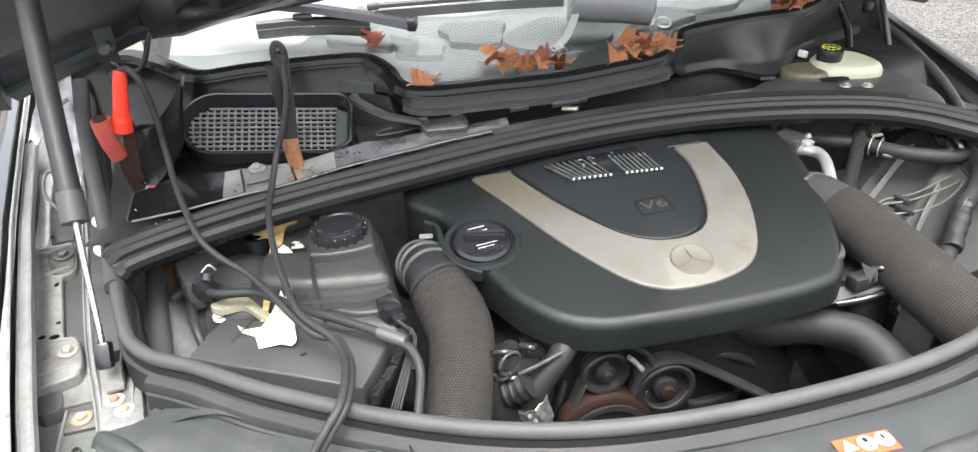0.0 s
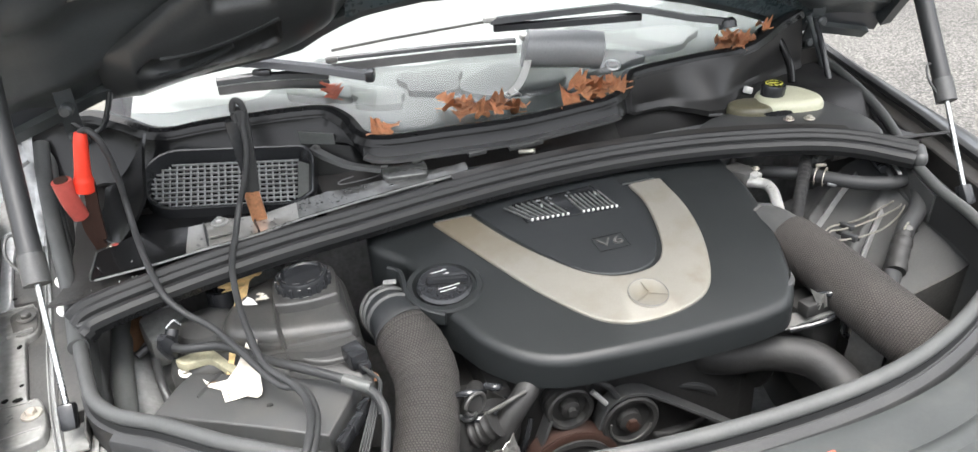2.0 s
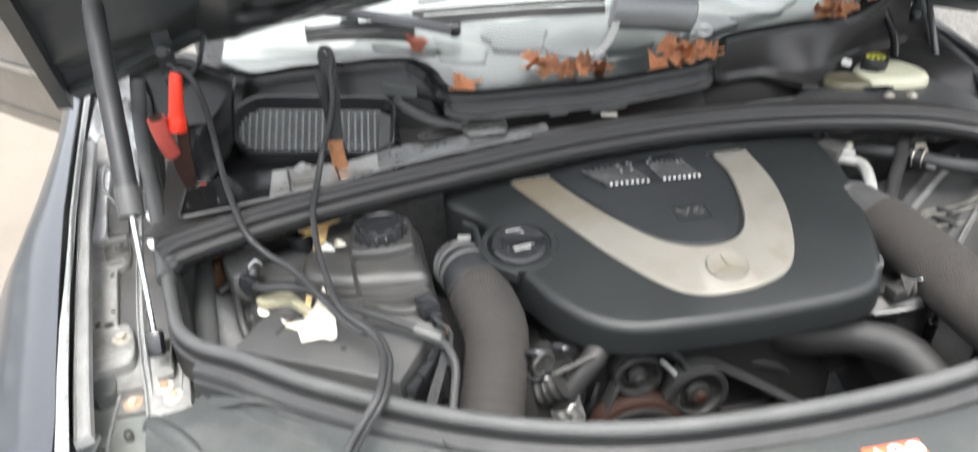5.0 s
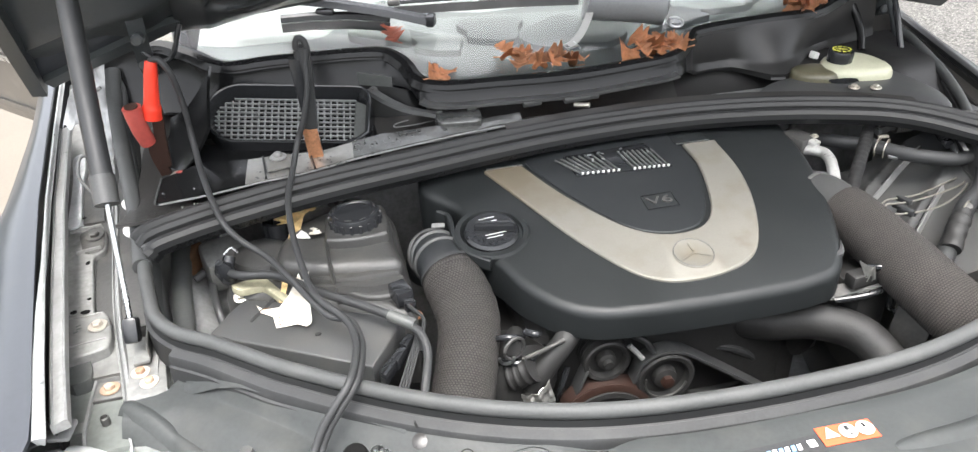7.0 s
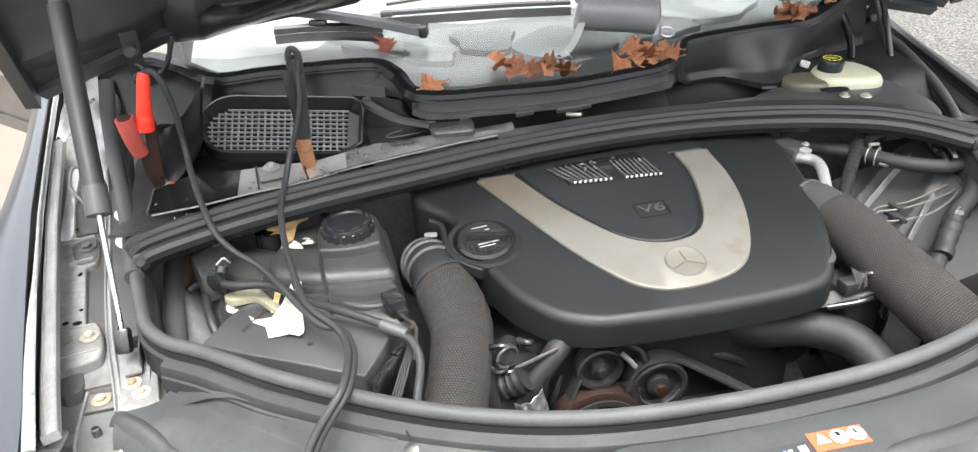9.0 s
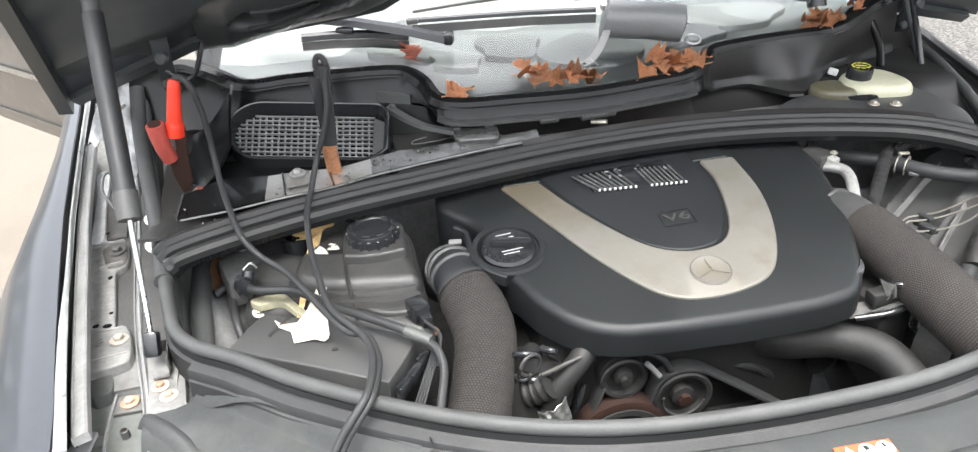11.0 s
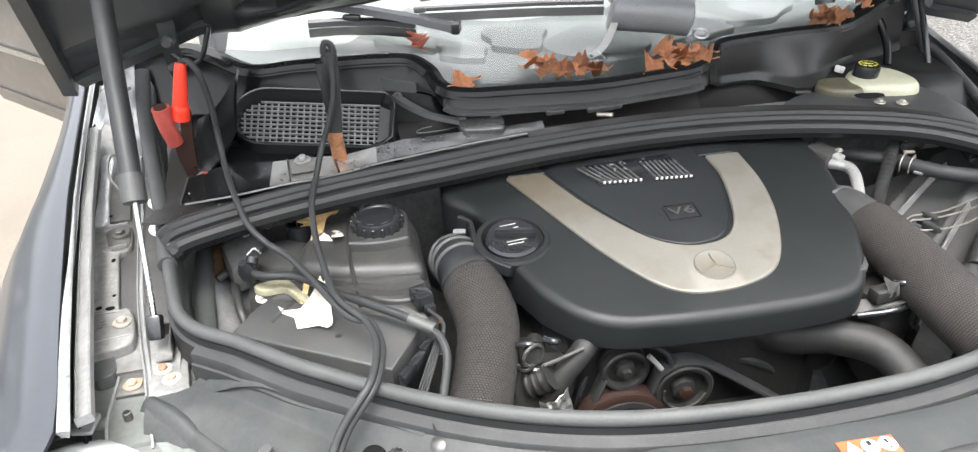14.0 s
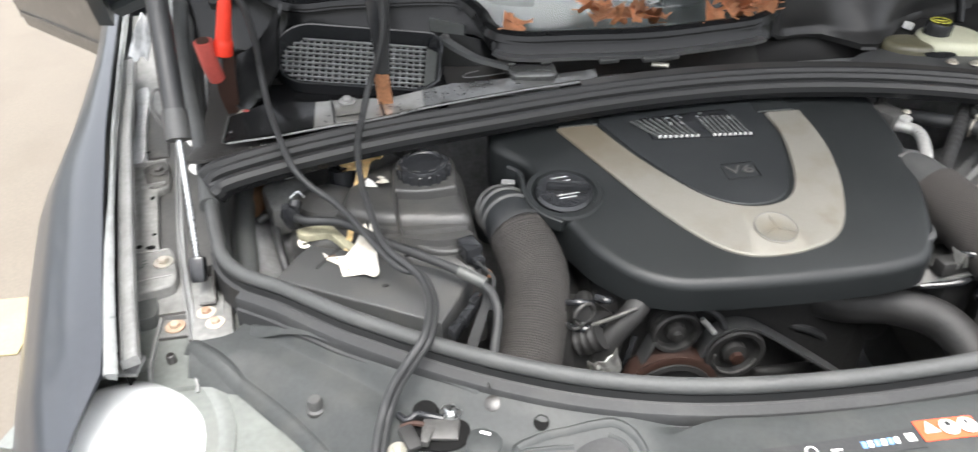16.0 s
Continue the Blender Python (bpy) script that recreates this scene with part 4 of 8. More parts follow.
LIP_LOW = [(-0.190, 0.893), (-0.127, 0.902), (-0.055, 0.921), (0.004, 0.930), (0.074, 0.956), (0.157, 0.977), (0.224, 0.992), (0.34, 1.012)]
LIP_UP = [(-0.190, 0.953), (-0.160, 0.975), (-0.136, 0.990), (-0.093, 0.984), (0.022, 0.981), (0.076, 0.999), (0.114, 1.013), (0.152, 1.016), (0.209, 1.019), (0.34, 1.030)]


def lip_f(u, v, x0=-0.078, x1=0.070):
    x = x0 + (x1 - x0) * u
    y = interp(x, LIP_LOW) + (interp(x, LIP_UP) - interp(x, LIP_LOW)) * v
    return Vector((x, y, 0.9885 + 0.005 * v + 0.0008 * math.sin(50 * x) * math.sin(4 * v)))


# one dark lip in three tones: pale and grey paint its gloss reflection
part("metal_lip", sheet(lip_f, 60, 6, 0.003), M["lip"], tray, "dark plastic lip, its wet gloss reflection painted pale")
part("lip_plate", sheet(lambda u, v: lip_f(u, v, -0.190, -0.078) + Vector((0, 0, 0.001)), 16, 6, 0.004), M["trim"], tray, "black end plate of the tray")
part("lip_run", sheet(lambda u, v: lip_f(u, v, 0.070, 0.33) + Vector((0, 0, 0.0003 * math.sin(46 * u) * v)), 50, 6, 0.003), M["wetmetal"], tray, "run of the wet lip, its reflection painted grey")
part("lip_edge", sweep([(-0.001, -0.004), (-0.001, 0.002), (0.001, 0.002), (0.001, -0.004)], [lip_f(0, v, -0.191) + Vector((0, 0, 0.001)) for v in np.linspace(0, 1, 6)]), M["seam"], tray)
for x in (-0.054, 0.012):
    part("seam", sweep([(-0.0012, -0.002), (-0.0012, 0.002), (0.0012, 0.002), (0.0012, -0.002)], [(x - 0.003, interp(x, LIP_UP) - 0.002, 0.995), (x + 0.004, interp(x, LIP_LOW), 0.991)]), M["satin"], tray)


# thin light bead that paints the highlight of the tray's edge
bead = [Vector((x, interp(x, LIP_LOW + [(0.6, 1.018), (0.93, 0.905)]) - 0.006, 0.9885)) for x in np.linspace(-0.185, 0.30, 40)]
part("edge_bead", sweep(circle(0.0014, 8), bead), M["gutter"], tray, "thin light bead standing for the highlight on the tray's wet edge")


def lip2_f(u, v):
    x = 0.30 + 0.62 * u
    y = cowl_y(x) + 0.020 + 0.02 * v
    return Vector((x, y, 0.987 + 0.004 * v))


part("dark_lip", sheet(lip2_f, 40, 4, 0.003), M["traydark"], tray)
part("mount_tab", box((-0.034, 0.955, 0.9955), (0.034, 0.036, 0.003), (6, 0, 8), 0.001), M["lip"], tray, "pale metal tab under the bolt")
for x in (0.30, 0.42, 0.56, 0.68):
    part("drain_slot", box((x, cowl_y(x) + 0.058, 0.972), (0.05, 0.010, 0.006), (0, 0, 10), 0.002), M["block"], tray)
part("stud", tube([(0.425, 1.050, 0.986), (0.446, 1.036, 0.988)], 0.0042, 8), M["zinc"], tray, "small bright stud")
bolt("bolt", (-0.034, 0.966, 0.999), 0.011, M["bracketgrey"], tray, label="dirty zinc bolt in the pale lip")

# windscreen scuttle trim: the raised black edge in front of the glass
edge_pts = EDGE
edge_line = cr([(x, y, gz(y, 0.001)) for x, y in edge_pts], 5)
scuttle = thing("scuttle_trim", (XC, 1.07, 1.0), "black moulded trim along the foot of the windscreen", "trim")
part("upper_edge", sweep([(-0.006, -0.002), (-0.006, 0.004), (0.004, 0.006), (0.012, 0.001), (0.016, -0.010), (0.012, -0.016)], edge_line), M["trim"], scuttle)


HEM = [(0.56, 1.055), (0.60, 1.075), (0.66, 1.112), (0.72, 1.118), (0.745, 1.095), (0.765, 1.060), (0.79, 1.052), (0.82, 1.075), (0.85, 1.11), (0.885, 1.138), (0.93, 1.155), (1.03, 1.18)]


def apron_f(u, v):
    k = min(len(edge_line) - 1, int(u * (len(edge_line) - 1) + 0.5))
    p = edge_line[k]
    reach = interp(p.x, [(-0.3, 0.05), (-0.1, 0.03), (0.15, 0.02), (0.2, 0.008), (0.58, 0.010), (0.64, 0.014)])
    drop = interp(p.x, [(-0.3, 0.10), (0.1, 0.055), (0.2, 0.020), (0.55, 0.022), (0.64, 0.030)])
    narrow = Vector((p.x, p.y - 0.012 - reach * v ** 1.5, p.z - 0.006 - drop * v))
    if p.x < 0.60:
        return narrow
    y1, z1 = interp(p.x, HEM), 0.986 + 0.004 * math.sin(30 * p.x)
    top = Vector((p.x, p.y - 0.012, p.z - 0.006))
    out = 0.006 * math.sin(math.pi * v) * (0.8 + 0.15 * math.sin(14 * p.x)) + 0.008 * math.exp(-((v - 0.86) / 0.07) ** 2)
    broad = Vector((p.x, top.y + (y1 - top.y) * v ** 1.25 - out, top.z + (z1 - top.z) * v))
    k = max(0.0, min(1.0, (p.x - 0.605) / 0.055))
    return narrow.lerp(broad, k * k * (3 - 2 * k))


# one trim in two tones: darker left for less light, lighter right
split = next(k for k, p in enumerate(edge_line) if p.x > 0.62) / (len(edge_line) - 1)
part("apron", sheet(lambda u, v: apron_f(u * split, v), int(split * (len(edge_line) - 1) + 0.5), 16, 0.003), M["trim"], scuttle)
part("side_apron", sheet(lambda u, v: apron_f(split + u * (1 - split), v), int((1 - split) * (len(edge_line) - 1) + 0.5), 16, 0.003), M["scuttle"], scuttle, "broad smooth black apron with a wavy hem, painted lighter as better lit")
low = [Vector((p.x, p.y - 0.022, p.z - 0.026)) for p in edge_line if 0.185 < p.x < 0.605]
part("lower_lip", sweep([(-0.003, -0.004), (-0.003, 0.003), (0.012, 0.001), (0.012, -0.004)], low), M["rubber"], scuttle, "grey lower lip of the trim")
for x, w in ((0.352, 0.030), (0.425, 0.045), (0.452, 0.016)):
    part("clip", box((x, interp(x, EDGE) - 0.030, gz(interp(x, EDGE)) - 0.030), (w, 0.014, 0.008), (20, 0, 4), 0.002), M["plastic"], scuttle)
part("corner_panel", sheet(lambda u, v: Vector((0.93 + 0.15 * u, 1.13 + 0.10 * u + 0.06 * v, 0.965 + 0.10 * v + 0.012 * math.sin(8 * u))), 12, 8, 0.004), M["trim"], scuttle, "black corner panel below the hinge")
part("corner_fold", tube([(0.955, 1.185, 1.085), (0.972, 1.165, 1.06), (0.976, 1.135, 1.025), (0.968, 1.11, 0.995)], 0.007, 12), M["trim"], scuttle)
part("hinge_link", tube([(1.056, 1.180, 1.085), (1.047, 1.135, 1.035), (1.043, 1.105, 0.992)], 0.0055, 14), M["gloss"], scuttle, "thin black link under the hinge")
part("link_ball", lathe([(0.004, 0), (0.007, 0.003), (0.007, 0.009), (0.003, 0.012)], (1.043, 1.104, 0.982), (0, 0, 0), 12), M["plastic"], scuttle)
part("rear_wall", sheet(lambda u, v: Vector((-0.24 + 1.32 * u, 1.175 + 0.02 * math.sin(3 * u), 0.90 + 0.13 * v)), 20, 4, 0.006), M["traydark"], scuttle, "dark wall under the windscreen")
# ---- air intake grille ----
grille = thing("air_intake", (-0.02, 1.05, 0.99), "black air intake with a fine square grille", "air intake")
g_along = Vector((0.9875, -0.1269, -0.093))          # along the grille
g_up = Vector((0.1573, 0.7951, 0.5858)).normalized()     # up its slope
gnor = g_along.cross(g_up).normalized()
gorig = Vector((-0.0093, 1.0543, 1.0258))


def on_grille(a, b, h=0.0):
    return gorig + g_along * a + g_up * b + gnor * h


def grille_outline(grow):
    """One end round, the other with a small and a cut corner."""
    pts = []
    for k in range(17):
        a = math.pi / 2 + math.pi * k / 16
        pts.append((-0.078 + (0.052 + grow) * math.cos(a), 0.0005 + (0.0495 + grow) * math.sin(a)))
    pts += [(0.080 + grow * 0.4, -0.049 - grow), (0.098 + grow * 0.8, -0.042 - grow * 0.8), (0.1115 + grow, -0.030 - grow * 0.4), (0.1125 + grow, 0.026), (0.109 + grow, 0.040 + grow * 0.5), (0.099 + grow * 0.7, 0.0485 + grow * 0.8), (0.088, 0.050 + grow)]
    return pts


bm = bmesh.new()
rings = ((grille_outline(-0.012), -0.024), (grille_outline(-0.0075), -0.012), (grille_outline(-0.0045), -0.001), (grille_outline(-0.003), 0.002), (grille_outline(-0.001), 0.0028), (grille_outline(0.001), 0.001), (grille_outline(0.002), -0.006), (grille_outline(0.004), -0.045))
loops = [[bm.verts.new(on_grille(a, b, h)) for a, b in o] for o, h in rings]
for a, b in zip(loops, loops[1:]):
    for k in range(len(a)):
        bm.faces.new((a[k], a[(k + 1) % len(a)], b[(k + 1) % len(a)], b[k]))
part("frame", bm, M["gloss"], grille)
bm = bmesh.new()
bm.faces.new([bm.verts.new(on_grille(a, b, -0.030)) for a, b in grille_outline(-0.002)])
part("filter_bed", bm, M["hole_lock_black"], grille, "dark filter behind the grille")
for k in range(21):
    a = -0.1165 + k * 0.0098
    h = 0.0365 if a > -0.078 else 0.0365 * math.sqrt(max(0.06, 1 - ((a + 0.078) / 0.043) ** 2))
    part("slat", sweep([(-0.0011, -0.003), (-0.0011, 0.0008), (0.0011, 0.0008), (0.0011, -0.003)], [on_grille(a + 0.004, -h, -0.0195), on_grille(a, h, -0.0195)], up=gnor), M["grillemesh"], grille)
for k in range(10):
    b = -0.0345 + k * 0.0078
    left = -0.078 - 0.043 * math.sqrt(max(0, 1 - (b / 0.0385) ** 2))
    part("slat", sweep([(-0.0011, -0.003), (-0.0011, 0.0011), (0.0011, 0.0011), (0.0011, -0.003)], [on_grille(left, b, -0.019), on_grille(0.089, b, -0.019)], up=gnor), M["grillemesh"], grille)
part("end_wall", outline_prism([(p.x, p.y) for p in (on_grille(0.088, -0.040), on_grille(0.106, -0.028), on_grille(0.107, 0.030), on_grille(0.088, 0.036))], lambda x, y: 0.97, lambda x, y: 1.012 + 0.70 * (y - 1.05) - 0.08 * (x - 0.08), 0.001, 1), M["seam"], grille, "grey step at the end of the grille")
part("housing", outline_prism(cr([(-0.20, 1.02, 0), (-0.05, 0.995, 0), (0.09, 0.99, 0), (0.105, 1.08, 0), (0.05, 1.13, 0), (-0.17, 1.15, 0)], 5, True), lambda x, y: 0.94, lambda x, y: 0.972 + 0.30 * (y - 1.0), 0.01), M["trim"], grille)
part("shoulder", sheet(lambda u, v: Vector((-0.20 + 0.075 * u, 1.005 + 0.12 * v, 0.985 + 0.055 * u * u + 0.05 * v - 0.02 * (1 - u) + 0.01 * math.sin(math.pi * v) * u)), 16, 12, 0.004), M["trim"], grille, "black shoulder beside the round end")
part("facet", sheet(lambda u, v: Vector((0.092 + 0.052 * u, 1.118 - 0.006 * u, 1.036 + 0.020 * v - 0.014 * u * (1 - v) - 0.012 * u * v)), 6, 6, 0.003), M["seam"], grille, "pale wet facet beside the intake")
part("side_wall", sheet(lambda u, v: Vector((0.098 + 0.095 * u, 1.112 - 0.012 * (1 - v), 0.982 + interp(u, [(0, 0.054), (0.5, 0.045), (0.8, 0.036), (1, 0.014)]) * v)), 14, 6, 0.003), M["trim"], grille, "black wall beside the intake")

# catch bracket beside the grille
catch = thing("catch_bracket", (0.235, 1.05, 0.99), "grey metal catch bracket with a square eye", "bracket")
part("eye", merge(outline_prism(cr([(0.200, 1.030, 0), (0.204, 1.016, 0), (0.214, 1.011, 0), (0.252, 1.006, 0), (0.265, 1.008, 0), (0.270, 1.022, 0), (0.269, 1.052, 0), (0.246, 1.053, 0), (0.218, 1.058, 0), (0.200, 1.062, 0)], 3, True), lambda x, y: 0.990, lambda x, y: 1.0 + 0.02 * (y - 1.03), 0.003, 3),
                  box((0.207, 1.074, 1.000), (0.020, 0.046, 0.010), (4, 0, -6), 0.003), box((0.259, 1.072, 1.000), (0.017, 0.050, 0.010), (4, 0, 0), 0.003)), M["wetmetal"], catch)
# black bed gives the eye its shade by colour
part("hole_bed", box((0.234, 1.072, 0.990), (0.036, 0.040, 0.003), (0, 0, -6), 0.001), M["hole_lock_black"], catch, "black plate standing for the shade in the square hole")
part("arm", sweep([(-0.008, -0.003), (-0.0065, 0.003), (0.0065, 0.003), (0.008, -0.003)], cr([(0.108, 1.100, 1.031), (0.127, 1.069, 1.026), (0.145, 1.054, 1.019), (0.163, 1.047, 1.012), (0.201, 1.045, 1.000)], 5)), M["rubber_light"], catch)
bolt("bolt", (0.113, 1.094, 1.034), 0.006, M["castdark"], catch, rot=(25, 0, 0))
part("channel_lip", tube([(0.161, 1.080, 0.982), (0.143, 1.075, 0.981), (0.136, 1.068, 0.980), (0.143, 1.062, 0.980), (0.175, 1.062, 0.981), (0.201, 1.066, 0.982)], 0.0008, 8), M["gutter"], catch, "bright rim of a drain channel")


# ---- engine cover ----
def cz(x, y):
    return 0.916 + 0.17 * (y - 0.736)


cover_pts = [(0.155, 0.935), (0.160, 0.905), (0.198, 0.862), (0.203, 0.815), (0.214, 0.775), (0.234, 0.742), (0.255, 0.698), (0.290, 0.656), (0.333, 0.634), (0.39, 0.627), (0.46, 0.624), (0.53, 0.624), (0.605, 0.628),
             (0.650, 0.645), (0.683, 0.700), (0.716, 0.795), (0.733, 0.90), (0.72, 0.985), (0.60, 1.02), (0.30, 1.02), (0.175, 0.995)]
cover = thing("engine_cover", (0.45, 0.80, 0.86), "large dusty black plastic engine cover with a silver V band", "engine cover")
part("shell", outline_prism(cr([(x, y, 0) for x, y in cover_pts], 6, True), lambda x, y: 0.858 + 0.05 * max(0, y - 0.7), cz, 0.012, 6), M["cover"], cover)
v_out = [(0.252, 0.928), (0.306, 0.824), (0.345, 0.753), (0.390, 0.690), (0.424, 0.666), (0.460, 0.660), (0.503, 0.664), (0.545, 0.680), (0.574, 0.715), (0.602, 0.786), (0.614, 0.857), (0.611, 0.928)]
v_in = [(0.558, 0.928), (0.562, 0.884), (0.552, 0.826), (0.535, 0.776), (0.508, 0.748), (0.462, 0.743), (0.418, 0.763), (0.380, 0.807), (0.343, 0.863), (0.309, 0.929)]


def strip_plate(a, b, low, high, bev=0.002):
    """A plate between two lines of equal count, with chamfered edges."""
    bm = bmesh.new()
    rows = []
    for p, q in zip(a, b):
        w = (q - p).normalized() * bev
        rows.append([bm.verts.new((p.x, p.y, low(p.x, p.y))), bm.verts.new((p.x, p.y, high(p.x, p.y) - bev)), bm.verts.new((p.x + w.x, p.y + w.y, high(p.x, p.y))),
                     bm.verts.new((q.x - w.x, q.y - w.y, high(q.x, q.y))), bm.verts.new((q.x, q.y, high(q.x, q.y) - bev)), bm.verts.new((q.x, q.y, low(q.x, q.y)))])
    for r, t in zip(rows, rows[1:]):
        for k in range(5):
            bm.faces.new((r[k], r[k + 1], t[k + 1], t[k]))
    bm.faces.new(rows[0])
    bm.faces.new(rows[-1][::-1])
    bmesh.ops.recalc_face_normals(bm, faces=bm.faces[:])
    return bm


def resample(line, n):
    d = np.concatenate([[0], np.cumsum([(q - p).length for p, q in zip(line, line[1:])])])
    return [Vector([float(np.interp(k * d[-1] / (n - 1), d, [p[i] for p in line])) for i in range(3)]) for k in range(n)]


v_a = resample(cr([(x, y, 0) for x, y in v_out], 8), 64)
v_b = resample(cr([(x, y, 0) for x, y in v_in[::-1]], 8), 64)
part("v_band", strip_plate(v_a, v_b, lambda x, y: cz(x, y) - 0.004, lambda x, y: cz(x, y) + 0.0045), M["silver"], cover, "worn satin silver V-shaped band")
pan_a = [Vector((XC + (p.x - XC) * 0.95, p.y + 0.006, 0)) for p in v_b]
pan_b = [Vector((XC + (p.x - XC) * 0.9, max(p.y, 0.97), 0)) for p in v_b]
part("centre_panel", strip_plate(pan_a, pan_b, lambda x, y: cz(x, y) - 0.004, lambda x, y: cz(x, y) + 0.0022, 0.0015), M["cover_dark"], cover, "smooth black panel inside the V")
for x0, x1 in ((0.268, 0.322), (0.548, 0.601)):
    part("band_end", outline_prism([(x0, 0.932), (x1, 0.932), (x1 - 0.004, 0.985), (x0 - 0.004, 0.985)] if x0 > 0.4 else [(x0 - 0.014, 0.932), (x1 - 0.012, 0.932), (x1 - 0.03, 0.985), (x0 - 0.034, 0.985)],
                                   lambda x, y: cz(x, y) - 0.003, lambda x, y: cz(x, y) + 0.003, 0.0015, 2), M["cover"], cover, "black end of the band")
    part("end_line", box(((x0 + x1) / 2 - (0.012 if x0 < 0.4 else 0), 0.930, cz(0, 0.93) + 0.0045), (x1 - x0, 0.0022, 0.002), (9.6, 0, 0), 0.0005), M["steel"], cover, "bright line across the band")
slope = math.degrees(math.atan(0.17))
emb = part("emblem_disc", lathe([(0.0265, 0), (0.0265, 0.0012), (0.0255, 0.002), (0.024, 0.0012), (0, 0.0012)], (0.477, 0.701, cz(0, 0.701) + 0.0045), (slope, 0, 0), 40), M["silver"], cover, "round emblem pressed into the band")
part("emblem_ring", sweep(circle(0.0005, 6), [Vector((0.477 + 0.0252 * math.cos(a), 0.701 + 0.0252 * math.sin(a), cz(0, 0.701 + 0.0252 * math.sin(a)) + 0.0064)) for a in np.linspace(0, 2 * math.pi, 48)]), M["seam"], emb, "dirt in the rim of the emblem")
for k in range(3):
    a = radians(90 + 120 * k)
    part("emblem_spoke", box((0.477 + 0.0115 * math.cos(a), 0.701 + 0.0115 * math.sin(a), cz(0, 0.701 + 0.0115 * math.sin(a)) + 0.0066), (0.023, 0.0026, 0.0012), (slope * math.sin(0), 0, math.degrees(a)), 0.0004), M["silver"], emb)
# badge with raised letters
badge = part("badge", merge(*[box((0.476 + dx, 0.812 + dy, cz(0, 0.812 + dy) + 0.0028), s, (slope, 0, 2), 0.0005) for dx, dy, s in
                              ((0, 0.0145, (0.046, 0.0014, 0.002)), (0, -0.0145, (0.046, 0.0014, 0.002)), (-0.0225, 0, (0.0014, 0.03, 0.002)), (0.0225, 0, (0.0014, 0.03, 0.002)))]), M["cover"], cover, "raised frame of the badge")
fc = bpy.data.curves.new("letters", "FONT")
fc.body, fc.size, fc.extrude, fc.align_x, fc.align_y = "V6", 0.030, 0.0012, "CENTER", "CENTER"
tmp = new("letters_source", fc)
me = bpy.data.meshes.new_from_object(tmp)
bpy.data.objects.remove(tmp)
me.transform(pose(0.476, 0.812, cz(0, 0.812) + 0.003, slope, 0, 2) @ Matrix.Diagonal((1.15, 0.72, 1, 1)))
me.materials.append(M["castdark"])
letters = new("letters", me)
letters.parent = cover
letters.matrix_parent_inverse = Matrix.Translation(-cover.location)
letters["label"] = "raised letters V6"
# ribbed clear plate at the rear of the panel
rib_plate = part("rib_plate", outline_prism([(0.373, 0.936), (0.380, 0.888), (0.522, 0.880), (0.502, 0.944)], lambda x, y: cz(x, y), lambda x, y: cz(x, y) + 0.005, 0.0015, 2), M["gloss"], cover, "shiny ribbed plate")
for k in range(16):
    first = k < 8
    x = 0.389 + k * 0.0076 if first else 0.466 + (k - 8) * 0.0072
    y, turn, ln = 0.8880 - 0.06 * (x - 0.389), (38 - 2.2 * k if first else 14), (0.050 if first else 0.046)
    c = Vector((x - 0.5 * ln * math.sin(radians(turn)), y + 0.5 * ln * math.cos(radians(turn)), 0))
    part("fin", box((c.x, c.y, cz(0, c.y) + 0.0062), (0.0030, ln, 0.0034), (slope, 0, turn), 0.0010), M["ribplate"], rib_plate)
    part("fin_tip", box((x, y, cz(0, y) + 0.0066), (0.0036, 0.0022, 0.0038), (slope, 0, 5), 0.0006), M["white"], rib_plate, "bright end of a fin")
grit = random.Random(14)
for k in range(9):
    sx, sy = 0.40 + 0.10 * grit.random(), 0.905 + 0.030 * grit.random()
    part("chip", box((sx, sy, cz(0, sy) + 0.0085), (0.003 + 0.004 * grit.random(), 0.003, 0.0016), (slope, 0, 180 * grit.random()), 0.0006), M["steel"], rib_plate, "bright chip on the plate")
part("chip_mark", outline_prism(cr([(0.645, 0.662, 0), (0.668, 0.668, 0), (0.676, 0.69, 0), (0.665, 0.675, 0)], 4, True), lambda x, y: cz(x, y) - 0.006, lambda x, y: cz(x, y) - 0.0005, 0.001, 2), M["rubber"], cover, "scuffed corner")
# oil filler surround and cap
oc = Vector((0.236, 0.800, cz(0, 0.800)))
part("filler_ring", lathe([(0.051, -0.02), (0.051, 0.0), (0.0485, 0.0035), (0.042, 0.0035), (0.039, -0.004), (0.036, -0.006)], oc, (slope, 0, 0), 40), M["cover"], cover, "raised rim round the oil cap")
part("filler_flange", sweep([(-0.0035, -0.012), (-0.0035, 0.0015), (-0.002, 0.003), (0.002, 0.003), (0.0035, 0.0015), (0.0035, -0.012)], [Vector((p.x, p.y, cz(0, p.y) + 0.001)) for p in cr([(0.172, 0.857, 0), (0.184, 0.846, 0), (0.1865, 0.83, 0), (0.186, 0.80, 0), (0.193, 0.777, 0), (0.206, 0.760, 0), (0.224, 0.746, 0)], 5)]), M["cover"], cover)
oil = part("oil_cap", lathe([(0.036, -0.008), (0.037, 0.002), (0.034, 0.006), (0.0, 0.007)], oc, (slope, 0, 0), 36), M["gloss"], cover, "round black oil filler cap with worn markings")
part("grip", box(oc + Vector((0.004, -0.002, 0.011)), (0.054, 0.013, 0.012), (slope, 0, -14), 0.004), M["gloss"], oil)
